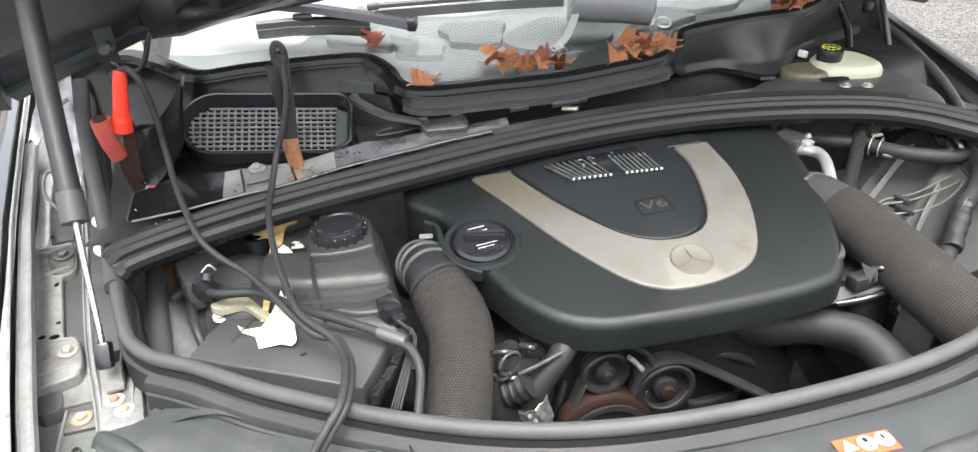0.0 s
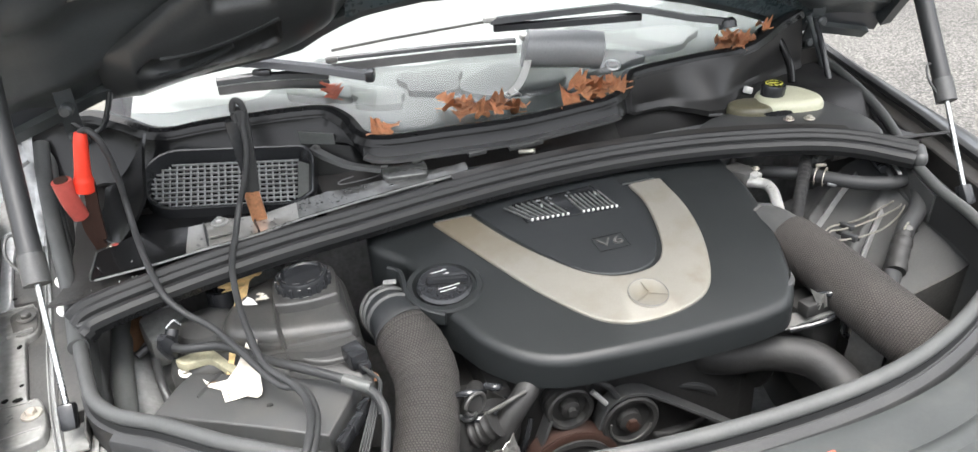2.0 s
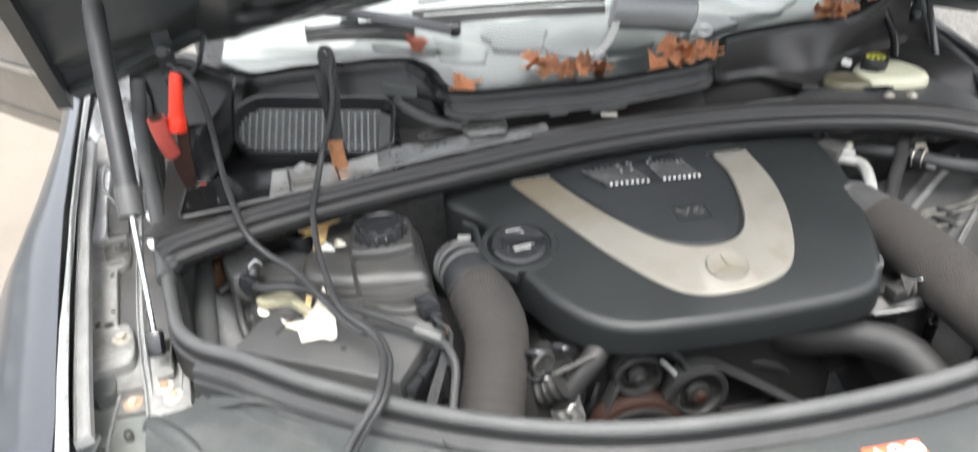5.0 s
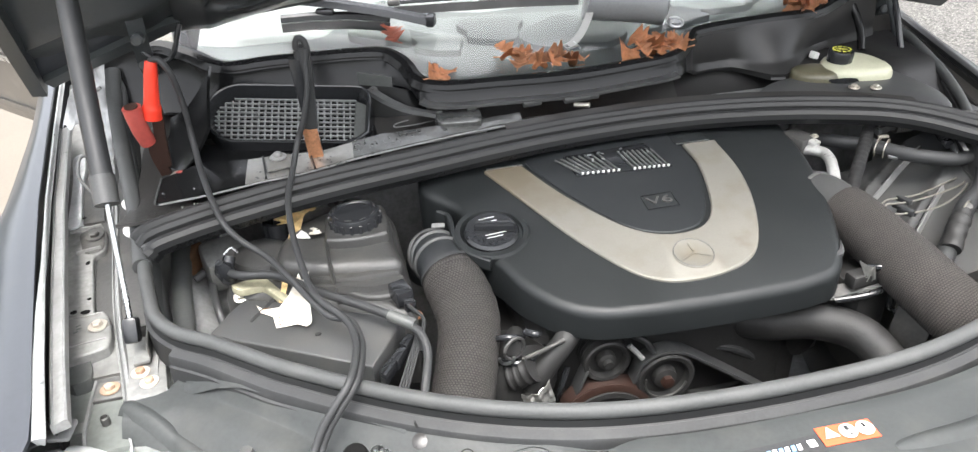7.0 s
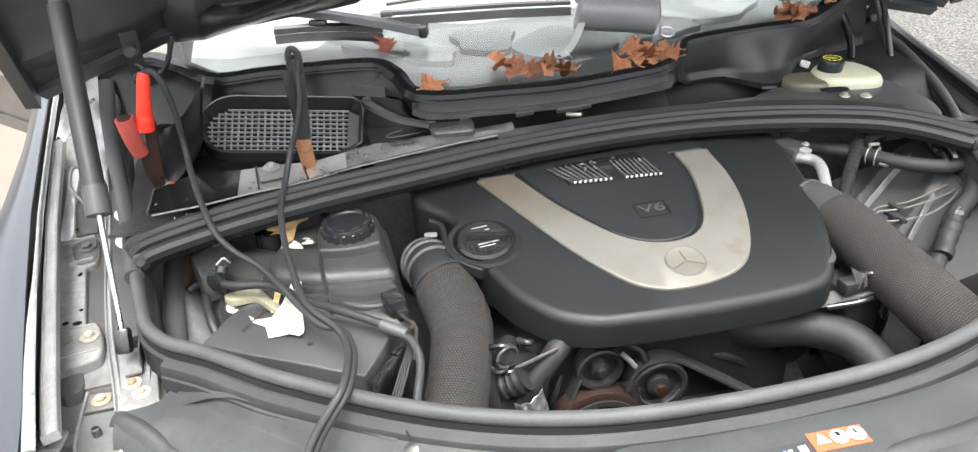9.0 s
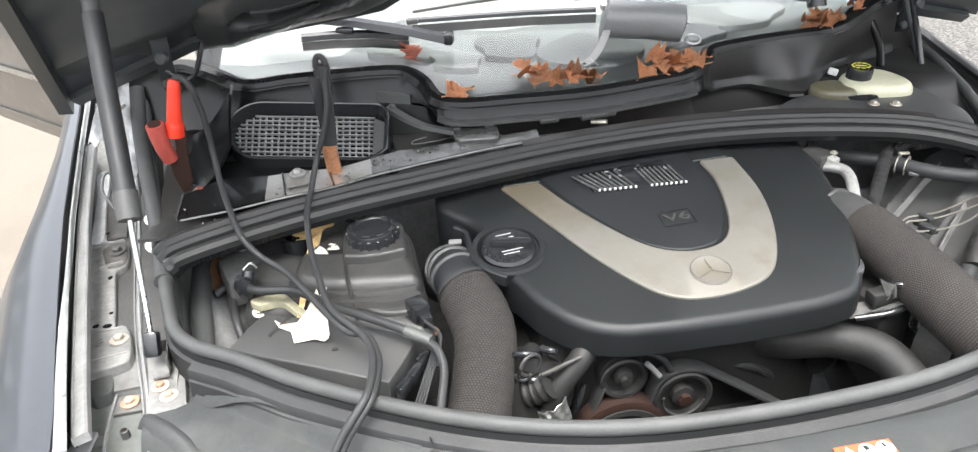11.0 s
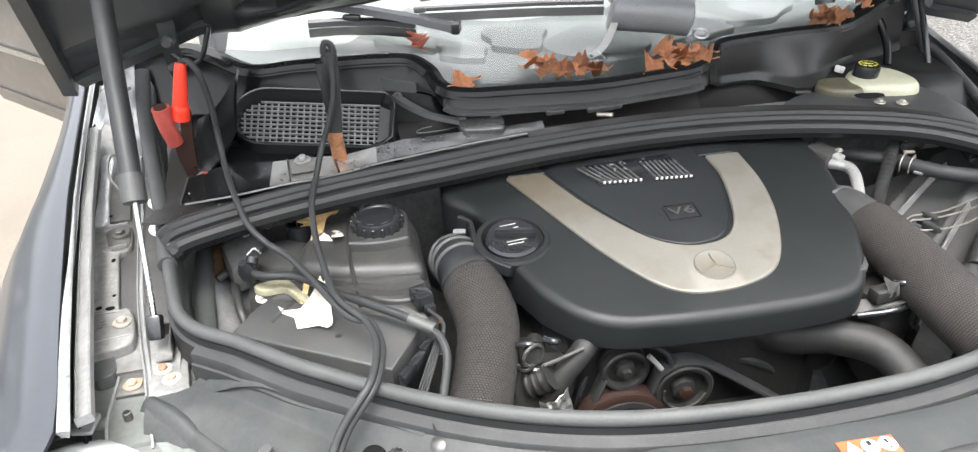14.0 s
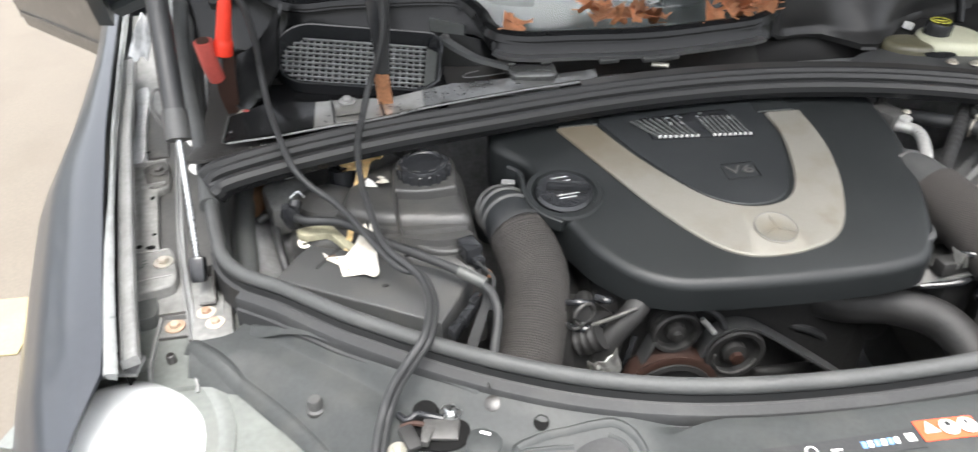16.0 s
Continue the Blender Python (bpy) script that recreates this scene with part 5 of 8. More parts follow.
for dx, dy, w in ((-0.004, 0.020, 0.022), (0.002, 0.013, 0.018), (0.006, -0.012, 0.030), (0.002, -0.018, 0.022)):
    part("print_bar", box(oc + Vector((0.7 * dx, dy, 0.008 + 0.17 * dy)), (w, 0.0010, 0.0008), (slope, 0, 8), 0.0002), M["white"], oil, "worn grey print")


# ---- bonnet, standing open over the bay ----
HA = radians(48)
HDIR, HNOR = Vector((0, -math.cos(HA), math.sin(HA))), Vector((0, math.sin(HA), math.cos(HA)))


def bonnet_at(u, s, h=0.0):
    """u: -1 to 1 across; s: metres up from the rear corners; h: metres out through the skin."""
    half = 0.83 - 0.16 * max(0.0, s)
    return Vector((XC - 0.02 + half * u, 1.22, 1.05)) + HDIR * s + HNOR * (0.06 * (1 - u * u) + h)


REAR = [(-1.0, 0.02), (-0.9, 0.055), (-0.8, 0.09), (-0.73, 0.115), (-0.55, 0.121), (-0.38, 0.130), (-0.32, 0.168), (-0.25, 0.192), (-0.14, 0.202), (0.0, 0.192), (0.14, 0.175), (0.28, 0.153), (0.44, 0.117), (0.59, 0.072), (0.69, 0.034), (0.8, 0.0), (1.0, -0.034)]


def rear(u):
    return interp(u, REAR)


bonnet = thing("bonnet", (XC, 1.22, 1.05), "open dark bonnet with a black ribbed underside", "bonnet")
part("outer_skin", sheet(lambda u, v: bonnet_at(2 * u - 1, rear(2 * u - 1) + 0.98 * v, 0.022 * math.sin(math.pi * min(1, max(0.0, v * 6)) / 2)), 40, 24, 0.003), M["paint"], bonnet, "dark blue painted outer skin")


def inner_f(u, v):
    a = 2 * u - 1
    s = rear(a) + 0.012 + 0.94 * v
    h = -0.002
    # pressed channels and ribs of the inner frame
    edge = min(abs(1 - abs(a)) * 6, v * 9, 1.0)
    h += 0.012 * (1 - edge) - 0.010 * math.exp(-((v - 0.05 - 0.03 * a * a) / 0.018) ** 2) + 0.008 * math.exp(-((v - 0.14 - 0.04 * a * a) / 0.03) ** 2) - 0.006 * math.exp(-((v - 0.2 - 0.04 * a * a) / 0.02) ** 2)
    h -= 0.016 * math.exp(-((abs(a) - 0.78) / 0.06) ** 2)
    h += 0.018 * math.exp(-((abs(a) - 0.55) / 0.09) ** 2) * math.exp(-((v - 0.35) / 0.2) ** 2)
    return bonnet_at(a * 0.985, s, h)


part("inner_frame", sheet(inner_f, 70, 50, 0.003), M["hood"], bonnet, "black pressed inner frame")
edge = [bonnet_at(a, rear(a) - 0.004, -0.006) for a in np.linspace(-0.97, 0.97, 50)]
# strip over the frame, its teal standing in for reflected sky and trees
part("rear_flange", sheet(lambda u, v: bonnet_at(-0.285 + 1.06 * u, rear(-0.285 + 1.06 * u) + 0.004 + 0.075 * v, -0.016 + 0.004 * math.sin(math.pi * v)), 60, 6, 0.002), M["flangesheen"], bonnet, "smooth body-colour flange, its reflected sheen painted blue-green")
part("rear_edge", sweep([(-0.010, -0.006), (-0.010, 0.006), (0.010, 0.006), (0.010, -0.006)], edge, up=HNOR), M["hood"], bonnet)
for sgn in (-1, 1):
    pts = [bonnet_at(sgn * 0.995, s, 0.0) for s in np.linspace(0.0, 0.95, 16)]
    part("side_edge", sweep([(-0.012, -0.012), (-0.012, 0.01), (0.010, 0.01), (0.010, -0.012)], pts, up=HNOR), M["hood"], bonnet)
# moulded air duct hanging under the rear edge
DUCT_LOW = [(-0.72, 0.090), (-0.699, 0.094), (-0.639, 0.107), (-0.516, 0.128), (-0.421, 0.132), (-0.373, 0.150), (-0.325, 0.178), (-0.285, 0.215)]
DUCT_UP = [(-0.72, 0.185), (-0.702, 0.199), (-0.658, 0.230), (-0.591, 0.274), (-0.511, 0.318), (-0.414, 0.355), (-0.35, 0.364), (-0.285, 0.376)]
SLOT_LOW = [(-0.66, 0.178), (-0.586, 0.148), (-0.492, 0.158), (-0.405, 0.182)]
SLOT_UP = [(-0.66, 0.186), (-0.626, 0.208), (-0.569, 0.201), (-0.488, 0.216), (-0.405, 0.243)]


def ramp01(x):
    x = max(0.0, min(1.0, x))
    return x * x * (3 - 2 * x)


def duct_f(u, v):
    a = -0.72 + 0.435 * u
    lo, hi = interp(a, DUCT_LOW), interp(a, DUCT_UP)
    s = lo + (hi - lo) * v
    h = -0.006 - 0.034 * math.sin(math.pi * min(1.0, 0.04 + v * 0.96)) ** 0.42 * min(1, u * 7, 0.30 + (1 - u) * 11)
    slot = ramp01((s - interp(a, SLOT_LOW)) / 0.014) * ramp01((interp(a, SLOT_UP) - s) / 0.010) * ramp01((a + 0.66) / 0.03) * ramp01((-0.405 - a) / 0.008)
    low, high = 0.268 + 0.02 * (a + 0.516), interp(a, [(-0.516, 0.308), (-0.40, 0.340)])
    pocket = ramp01((s - low) / 0.016) * ramp01((high - s) / 0.018) * ramp01((a + 0.522) / 0.016) * ramp01((-0.400 - a - 0.35 * (s - 0.26)) / 0.02)
    return bonnet_at(a, s, h + 0.030 * slot + 0.014 * pocket)


duct = part("duct", sheet(duct_f, 110, 60, 0.003), M["hood_gloss"], bonnet, "black plastic air duct", 50)
for pts in (((-0.612, 0.207), (-0.56, 0.206), (-0.488, 0.219), (-0.45, 0.230), (-0.408, 0.246)), ((-0.62, 0.170), (-0.575, 0.172), (-0.53, 0.186), (-0.49, 0.205))):
    part("duct_lip", sweep([(-0.0022, -0.003), (-0.0022, 0.003), (0.0022, 0.003), (0.0022, -0.003)], cr([bonnet_at(a, s, -0.040) for a, s in pts], 5), up=HNOR), M["hood_gloss"], duct)
LU, LS = -0.728, 0.325
# printed label: rows of unreadable text as bars
label_ob = part("label", sheet(lambda u, v: bonnet_at(LU + 0.100 * u, LS + 0.054 * v + 0.006 * u, -0.016), 2, 2, 0.0008), M["blacklabel"], bonnet, "black label with rows of small print")
lr = random.Random(7)
for k in range(13):
    w0, w1 = 0.05 + 0.04 * lr.random() + (0.25 if k > 4 else 0), 0.92 - 0.25 * lr.random()
    part("print_bar", sheet(lambda u, v, k=k, w0=w0, w1=w1: bonnet_at(LU + 0.098 * (w0 + (w1 - w0) * u), LS + 0.003 + 0.0040 * k + 0.0020 * v + 0.006 * (w0 + (w1 - w0) * u), -0.0185), 1, 1, 0.0004), M["labelprint"], label_ob)
for k in range(5):
    part("print_bar", sheet(lambda u, v, k=k: bonnet_at(LU + 0.11 + 0.012 * k + 0.008 * u, LS + 0.056 + 0.009 * v, -0.0185), 1, 1, 0.0004), M["labelprint"], label_ob)
part("clip", sheet(lambda u, v: bonnet_at(-0.237 + 0.046 * u, 0.234 + 0.010 * v, -0.014), 1, 1, 0.002), M["rail"], bonnet, "small grey clip")
for a, s in ((-0.52, 0.22), (-0.38, 0.26), (0.0, 0.33), (0.3, 0.36), (0.62, 0.30)):
    part("rivet", lathe([(0.006, 0), (0.006, 0.003), (0.003, 0.005), (0, 0.005)], bonnet_at(a, s, -0.016), (150, 0, 0), 12), M["gloss"], bonnet)
for sgn in (-1, 1):
    base = bonnet_at(sgn * 0.78, 0.12 if sgn < 0 else 0.04, -0.02)
    hinge = part("hinge", merge(
        sweep([(-0.012, -0.003), (-0.012, 0.003), (0.012, 0.003), (0.012, -0.003)], cr([base + Vector((0, -0.01, 0.10)), base + Vector((0, -0.015, 0.02)), base + Vector((sgn * 0.01, 0.03, -0.06)), base + Vector((sgn * 0.015, 0.10, -0.10))], 5)),
        lathe([(0.009, -0.008), (0.009, 0.008), (0.006, 0.011), (0, 0.011)], base + Vector((0, -0.022, 0.0)), (90, 0, 0), 14),
        lathe([(0.009, -0.008), (0.009, 0.008), (0.006, 0.011), (0, 0.011)], base + Vector((0.01 * sgn, 0.02, -0.05)), (90, 0, 0), 14)), M["hood"], bonnet, "black bonnet hinge")
    for dz in (0.04, 0.075):
        bolt("bolt", base + Vector((0, -0.02, dz)), 0.007, M["castdark"], hinge, rot=(90, 0, 0))
for p, q in (((1.024, 1.16, 1.10), (1.070, 1.15, 0.985)), ((1.036, 1.175, 1.10), (1.078, 1.165, 0.985))):
    part("stay", tube([p, q], 0.0045, 10, 2), M["hood"], bonnet, "thin black stay of the hinge")
part("stay_foot", box((1.075, 1.155, 0.978), (0.03, 0.035, 0.014), (0, 0, 20), 0.003), M["castdark"], bonnet)
part("hinge_loop", tube([bonnet_at(-0.79, 0.10, -0.03), bonnet_at(-0.755, 0.085, -0.05), bonnet_at(-0.73, 0.10, -0.05), bonnet_at(-0.71, 0.13, -0.02)], 0.004, 8), M["gloss"], bonnet, "black cable loop at the hinge")


# ---- gas struts ----
def gas_strut(side):
    if side > 0:
        a, b, c = Vector((0.99, 0.737, 0.945)), Vector((1.0, 0.807, 1.052)), Vector((1.03, 1.0, 1.32))
    else:
        a, b, c = Vector((mirrored(-0.205, side), 0.722, 0.932)), Vector((mirrored(-0.2125, side), 0.797, 1.048)), Vector((mirrored(-0.2315, side), 0.948, 1.250))
    st = thing("gas_strut", tuple(a), "black gas strut with a bright rod holding the bonnet", "gas strut", "bonnet struts")
    part("rod", tube([a, a + (b - a) * 1.05], 0.0034, 12, 2), M["steel"], st, "bright steel rod")
    part("sleeve", tube([b, c], 0.0125, 20, 3), M["strutblack"], st)
    d = (c - b).normalized()
    if side < 0:
        part("top_socket", tube([c - d * 0.004, c + d * 0.03], 0.0105, 16, 2), M["plastic"], st)
        part("ball_bracket", sweep([(-0.011, -0.003), (-0.011, 0.003), (0.011, 0.003), (0.011, -0.003)], cr([c + d * 0.022, c + Vector((0.0, 0.09, 0.05)), c + Vector((0.0, 0.16, 0.03))], 4)), M["hood"], st, "black bracket at the bonnet")
    part("collar", tube([b - d * 0.004, b + d * 0.03], 0.0142, 20, 2), M["plastic"], st)
    part("clip_ring", tube([b + d * 0.012 + Vector((-0.014, 0, 0)), b + d * 0.03 + Vector((-0.024, 0, 0.004)), b + d * 0.055 + Vector((-0.018, 0, 0)), b + d * 0.05], 0.0018, 8), M["plastic"], st, "thin wire clip")
    part("end_socket", box(a + Vector((0, -0.006, -0.012)), (0.017, 0.018, 0.030), (-34, 0, 0), 0.004), M["gloss"], st)
    foot = part("foot_plate", box(a + Vector((0.004 if side < 0 else -0.012, -0.008, -0.041)), (0.018, 0.056, 0.004), (-4, 0, 10), 0.001), M["shelf"], st)
    part("cheek", box(a + Vector((0.0135 if side < 0 else -0.024, -0.004, -0.030)), (0.0025, 0.050, 0.018), (-4, 0, 10), 0.001), M["castdark"], foot, "upright cheek of the foot")
    part("cheek", box(a + Vector((0.002, 0.014, -0.030)), (0.016, 0.003, 0.016), (0, 0, 10), 0.001), M["castdark"], foot)
    return st


gas_strut(-1)
gas_strut(1)

# ---- brackets and bolts on the shelf ----
bracket = thing("hinge_bracket", (-0.27, 0.80, 0.895), "dusty grey pressed steel bracket on the wing shelf", "bracket")


def over_shelf(h):
    return lambda x, y: shelf_z(y) + h


part("upper_plate", outline_prism(cr([(-0.302, 0.783, 0), (-0.270, 0.784, 0), (-0.2745, 0.81, 0), (-0.286, 0.865, 0), (-0.295, 0.906, 0), (-0.294, 0.917, 0), (-0.286, 0.925, 0), (-0.285, 0.940, 0), (-0.292, 0.972, 0), (-0.301, 0.992, 0), (-0.329, 0.998, 0), (-0.350, 0.992, 0), (-0.330, 0.899, 0)], 3, True),
                                  over_shelf(-0.004), over_shelf(0.011), 0.003, 3), M["bracketgrey"], bracket, "pale scuffed upper plate")
part("lower_plate", outline_prism(cr([(-0.303, 0.788, 0), (-0.271, 0.787, 0), (-0.257, 0.788, 0), (-0.247, 0.771, 0), (-0.240, 0.747, 0), (-0.238, 0.728, 0), (-0.243, 0.717, 0), (-0.274, 0.709, 0), (-0.290, 0.708, 0), (-0.298, 0.754, 0)], 3, True),
                                  over_shelf(-0.002), over_shelf(0.0145), 0.003, 3), M["shelf"], bracket, "rounded lower lug of the bracket")
part("step", sweep([(-0.0016, -0.004), (-0.0010, 0.0012), (0.0010, 0.0012), (0.0016, -0.004)], [Vector((x, y, shelf_z(y) + 0.0145)) for x, y in ((-0.294, 0.781), (-0.275, 0.781), (-0.258, 0.784))]), M["bracketgrey"], bracket, "worn edge between the plates")
part("step", sweep([(-0.0016, -0.004), (-0.0010, 0.0010), (0.0010, 0.0010), (0.0016, -0.004)], [Vector((x, y, shelf_z(y) + 0.0145)) for x, y in ((-0.287, 0.727), (-0.262, 0.732), (-0.243, 0.735))]), M["bracketgrey"], bracket, "worn edge between the plates")
part("pocket", outline_prism(cr([(-0.326, 0.976, 0), (-0.301, 0.988, 0), (-0.289, 0.955, 0), (-0.288, 0.928, 0), (-0.309, 0.924, 0), (-0.320, 0.949, 0)], 4, True), over_shelf(0.006), over_shelf(0.0125), 0.002, 2), M["castdark"], bracket, "dark pressed pocket round the bolt")
for pts in (((-0.341, 0.981), (-0.321, 0.985), (-0.300, 0.989)), ((-0.320, 0.925), (-0.304, 0.929), (-0.290, 0.932))):
    part("fold", sweep([(-0.0024, -0.005), (-0.0014, 0.0024), (0.0014, 0.0024), (0.0024, -0.005)], [Vector((x, y, shelf_z(y) + 0.013)) for x, y in pts]), M["bracketgrey"], bracket, "folded edge of the pocket")
bolt("bolt", (-0.257, 0.759, 0.9035), 0.0105, M["zinc"], bracket, label="zinc bolt")
bolt("bolt", (-0.304, 0.962, 0.9155), 0.0115, M["castdark"], bracket, label="dark bolt")
for x, y, r, k in ((-0.2945, 0.797, 0.0038, 1.0), (-0.280, 0.794, 0.0055, 0.7), (-0.281, 0.820, 0.0025, 1.0), (-0.330, 1.016, 0.003, 1.0), (-0.300, 0.90, 0.0028, 1.6)):
    # flat black discs: the shade of the holes is in the colour
    part("hole", lathe([(0.0, 0.0), (r, 0.0), (r * 1.1, 0.0006), (0.0, 0.0004)], (x, y, shelf_z(y) + 0.0112), (0, 0, 0), 14, (1, k, 1)), M["hole_lock_black"], bracket)
for k in range(3):
    part("print_bar", box((-0.281 + 0.002 * (k % 2), 0.765 - 0.006 * k, shelf_z(0.76) + 0.0148), (0.006, 0.0022, 0.0008), (0, 0, 30), 0.0002, 1), M["seam"], bracket, "stamped mark")
part("bare_strip", outline_prism(cr([(-0.347, 0.992, 0), (-0.358, 1.06, 0), (-0.369, 1.129, 0), (-0.381, 1.185, 0), (-0.366, 1.195, 0), (-0.355, 1.153, 0), (-0.350, 1.107, 0), (-0.340, 1.05, 0), (-0.331, 1.000, 0)], 3, True), over_shelf(-0.002), over_shelf(0.014), 0.002, 2), M["padlight"], bracket, "bare light flange with flaked paint")
part("dark_sheet", outline_prism([(-0.341, 1.010), (-0.360, 1.13), (-0.350, 1.150), (-0.317, 1.090), (-0.302, 1.010)], over_shelf(-0.002), over_shelf(0.006), 0.001, 1), M["castdark"], bracket, "dark sunken sheet")
part("dark_shelf", outline_prism([(-0.340, 1.13), (-0.318, 1.03), (-0.296, 0.917), (-0.276, 0.818), (-0.258, 0.748), (-0.222, 0.742), (-0.190, 0.752), (-0.214, 0.85), (-0.243, 0.97), (-0.272, 1.12)], over_shelf(-0.002), over_shelf(0.0022), 0.0006, 1), M["castdark"], bracket, "black strip of the shelf")
part("ridge", sweep([(-0.0065, -0.002), (-0.0045, 0.0030), (-0.0030, 0.0052), (0.0, 0.0046), (0.0020, 0.0016), (0.0032, 0.0040), (0.0048, 0.0036), (0.0062, -0.002)], cr([(x, y, shelf_z(y) + 0.001) for x, y in ((-0.329, 1.213), (-0.312, 1.135), (-0.291, 1.03), (-0.270, 0.917), (-0.250, 0.818), (-0.232, 0.743), (-0.2155, 0.683), (-0.205, 0.640))], 5)), M["gutter"], bracket, "double pressed ridge along the shelf")
plate = thing("mounting_plate", (-0.19, 0.67, 0.875), "grey mounting plate with light washers", "bracket")
part("plate", outline_prism([(-0.226, 0.740), (-0.2155, 0.690), (-0.2035, 0.630), (-0.182, 0.631), (-0.162, 0.636), (-0.165, 0.655), (-0.172, 0.688), (-0.179, 0.721), (-0.184, 0.742)], lambda x, y: 0.868, lambda x, y: 0.8870 + 0.05 * max(0.0, y - 0.72), 0.0012, 2), M["shelf"], plate)
part("chipped_edge", sweep([(-0.0008, -0.002), (-0.0008, 0.0006), (0.0008, 0.0006), (0.0008, -0.002)], cr([(-0.184, 0.6312, 0.8874), (-0.174, 0.6335, 0.8876), (-0.1628, 0.6365, 0.8876), (-0.1640, 0.644, 0.8876)], 3)), M["flange"], plate, "chipped bare edge")
bolt("bolt", (-0.197, 0.677, 0.888), 0.0092, M["rustybolt"], plate, label="rusty bolt with a pale washer", disc=M["washer"])
bolt("bolt", (-0.184, 0.658, 0.888), 0.0092, M["rustybolt"], plate, label="rusty bolt with a pale washer", disc=M["washer"])
lug = thing("lamp_lug", (-0.235, 0.65, 0.87), "grey lug plate over the headlamp with a rusty bolt", "bracket")
part("plate", outline_prism([(-0.252, 0.692), (-0.218, 0.689), (-0.206, 0.640), (-0.194, 0.580), (-0.238, 0.578), (-0.246, 0.612), (-0.249, 0.650)], lambda x, y: 0.862, lambda x, y: 0.8725, 0.001, 1), M["lamppanel"], lug)
part("seat", outline_prism([(-0.249, 0.688), (-0.220, 0.685), (-0.213, 0.656), (-0.249, 0.655)], lambda x, y: 0.870, lambda x, y: 0.8745, 0.0012, 2), M["shelf"], lug, "sunken seat of the bolt")
for pts in ([(-0.252, 0.690, 0.875), (-0.236, 0.6895, 0.876), (-0.2185, 0.688, 0.876)], [(-0.2165, 0.688, 0.877), (-0.206, 0.640, 0.876), (-0.1985, 0.602, 0.873), (-0.1925, 0.575, 0.866)], [(-0.251, 0.690, 0.875), (-0.2485, 0.650, 0.875), (-0.246, 0.612, 0.873), (-0.241, 0.590, 0.870)]):
    part("rim", sweep([(-0.0018, -0.006), (-0.0014, 0.0030), (0.0014, 0.0030), (0.0018, -0.006)], cr(pts, 4)), M["gutter"], lug)
part("rim", sweep([(-0.0010, -0.003), (-0.0008, 0.0012), (0.0008, 0.0012), (0.0010, -0.003)], [(-0.248, 0.6545, 0.8745), (-0.213, 0.656, 0.8745)]), M["castdark"], lug)
bolt("bolt", (-0.2325, 0.672, 0.876), 0.0098, M["rustybolt"], lug, label="rusty bolt", disc=M["rustybolt"])
part("stud", lathe([(0.0048, 0), (0.0048, 0.010), (0.0036, 0.011), (0.0034, 0.006), (0, 0.006)], (-0.2255, 0.619, 0.872), (0, 0, 0), 14), M["castdark"], lug, "small hollow stud")
# solid darker block, its tone standing in for the shaded void
part("void", outline_prism(cr([(-0.294, 0.745, 0), (-0.272, 0.742, 0), (-0.258, 0.710, 0), (-0.254, 0.684, 0), (-0.280, 0.682, 0)], 3, True), lambda x, y: 0.862, lambda x, y: shelf_z(y) + 0.0035, 0.0005, 1), M["seam"], lug, "dark grey block standing for the shaded void beside the lug")
for x, y, z in ((-0.233, 0.896, 0.951), (-0.250, 0.973, 0.952)):
    single("trim_clip", merge(lathe([(0.0095, 0), (0.0095, 0.0015), (0.006, 0.003), (0, 0.003)], (x, y, z), (25, 35, 0), 18), lathe([(0.004, 0), (0.004, 0.006), (0, 0.0065)], (x, y, z), (25, 35, 0), 10)),
           M["white"], "small white plastic clip beside the seal", "clip", "white clips")


# crumpled light sound-proofing at the foot of the hinge
def pad(u, v):
    y = 1.13 + 0.08 * u
    x = interp(u, [(0, -0.326), (0.5, -0.324), (1, -0.320)]) + v * interp(u, [(0, 0.022), (0.5, 0.030), (1, 0.026)])
    crease = 0.004 * math.sin(16 * u + 7 * v) + 0.005 * abs(math.sin(5.5 * u - 4 * v))
    return Vector((x, y - crease, interp(u, [(0, 0.940), (0.5, 1.015), (1, 1.098)]) + 0.3 * crease))


def pad_scrap(u, v):
    return Vector((-0.385 + 0.03 * v + 0.030 * u * (1 - 0.3 * v), 1.20 + 0.02 * u + 0.004 * math.sin(9 * v + 6 * u), 0.990 + 0.062 * u + 0.005 * math.sin(11 * v)))


hinge_pad = thing("hinge_pad", (-0.31, 1.15, 0.94), "crumpled light grey hinge cover", "cover")
part("sheet", sheet(pad, 26, 12, 0.003), M["padlight"], hinge_pad)
part("torn_scrap", sheet(pad_scrap, 10, 8, 0.002), M["padlight"], hinge_pad, "torn bare scrap")
part("strap", tube([(-0.322, 1.162, 1.050), (-0.308, 1.155, 1.058), (-0.294, 1.152, 1.066)], 0.0028, 8), M["gutter"], hinge_pad, "grey fold across the cover")

# ---- headlamp ----
lamp = thing("headlamp", (-0.28, 0.53, 0.72), "rounded headlamp with a clear bright lens", "headlamp")
part("lens", lathe([(0.98, -0.8), (1.0, -0.3), (0.98, 0.1), (0.9, 0.45), (0.72, 0.72), (0.45, 0.91), (0.2, 0.985), (0, 1.0)], (-0.262, 0.500, 0.812), (14, -8, 20), 44, (0.108, 0.122, 0.078)), M["lens"], lamp, "clear glossy lens over a bright reflector")
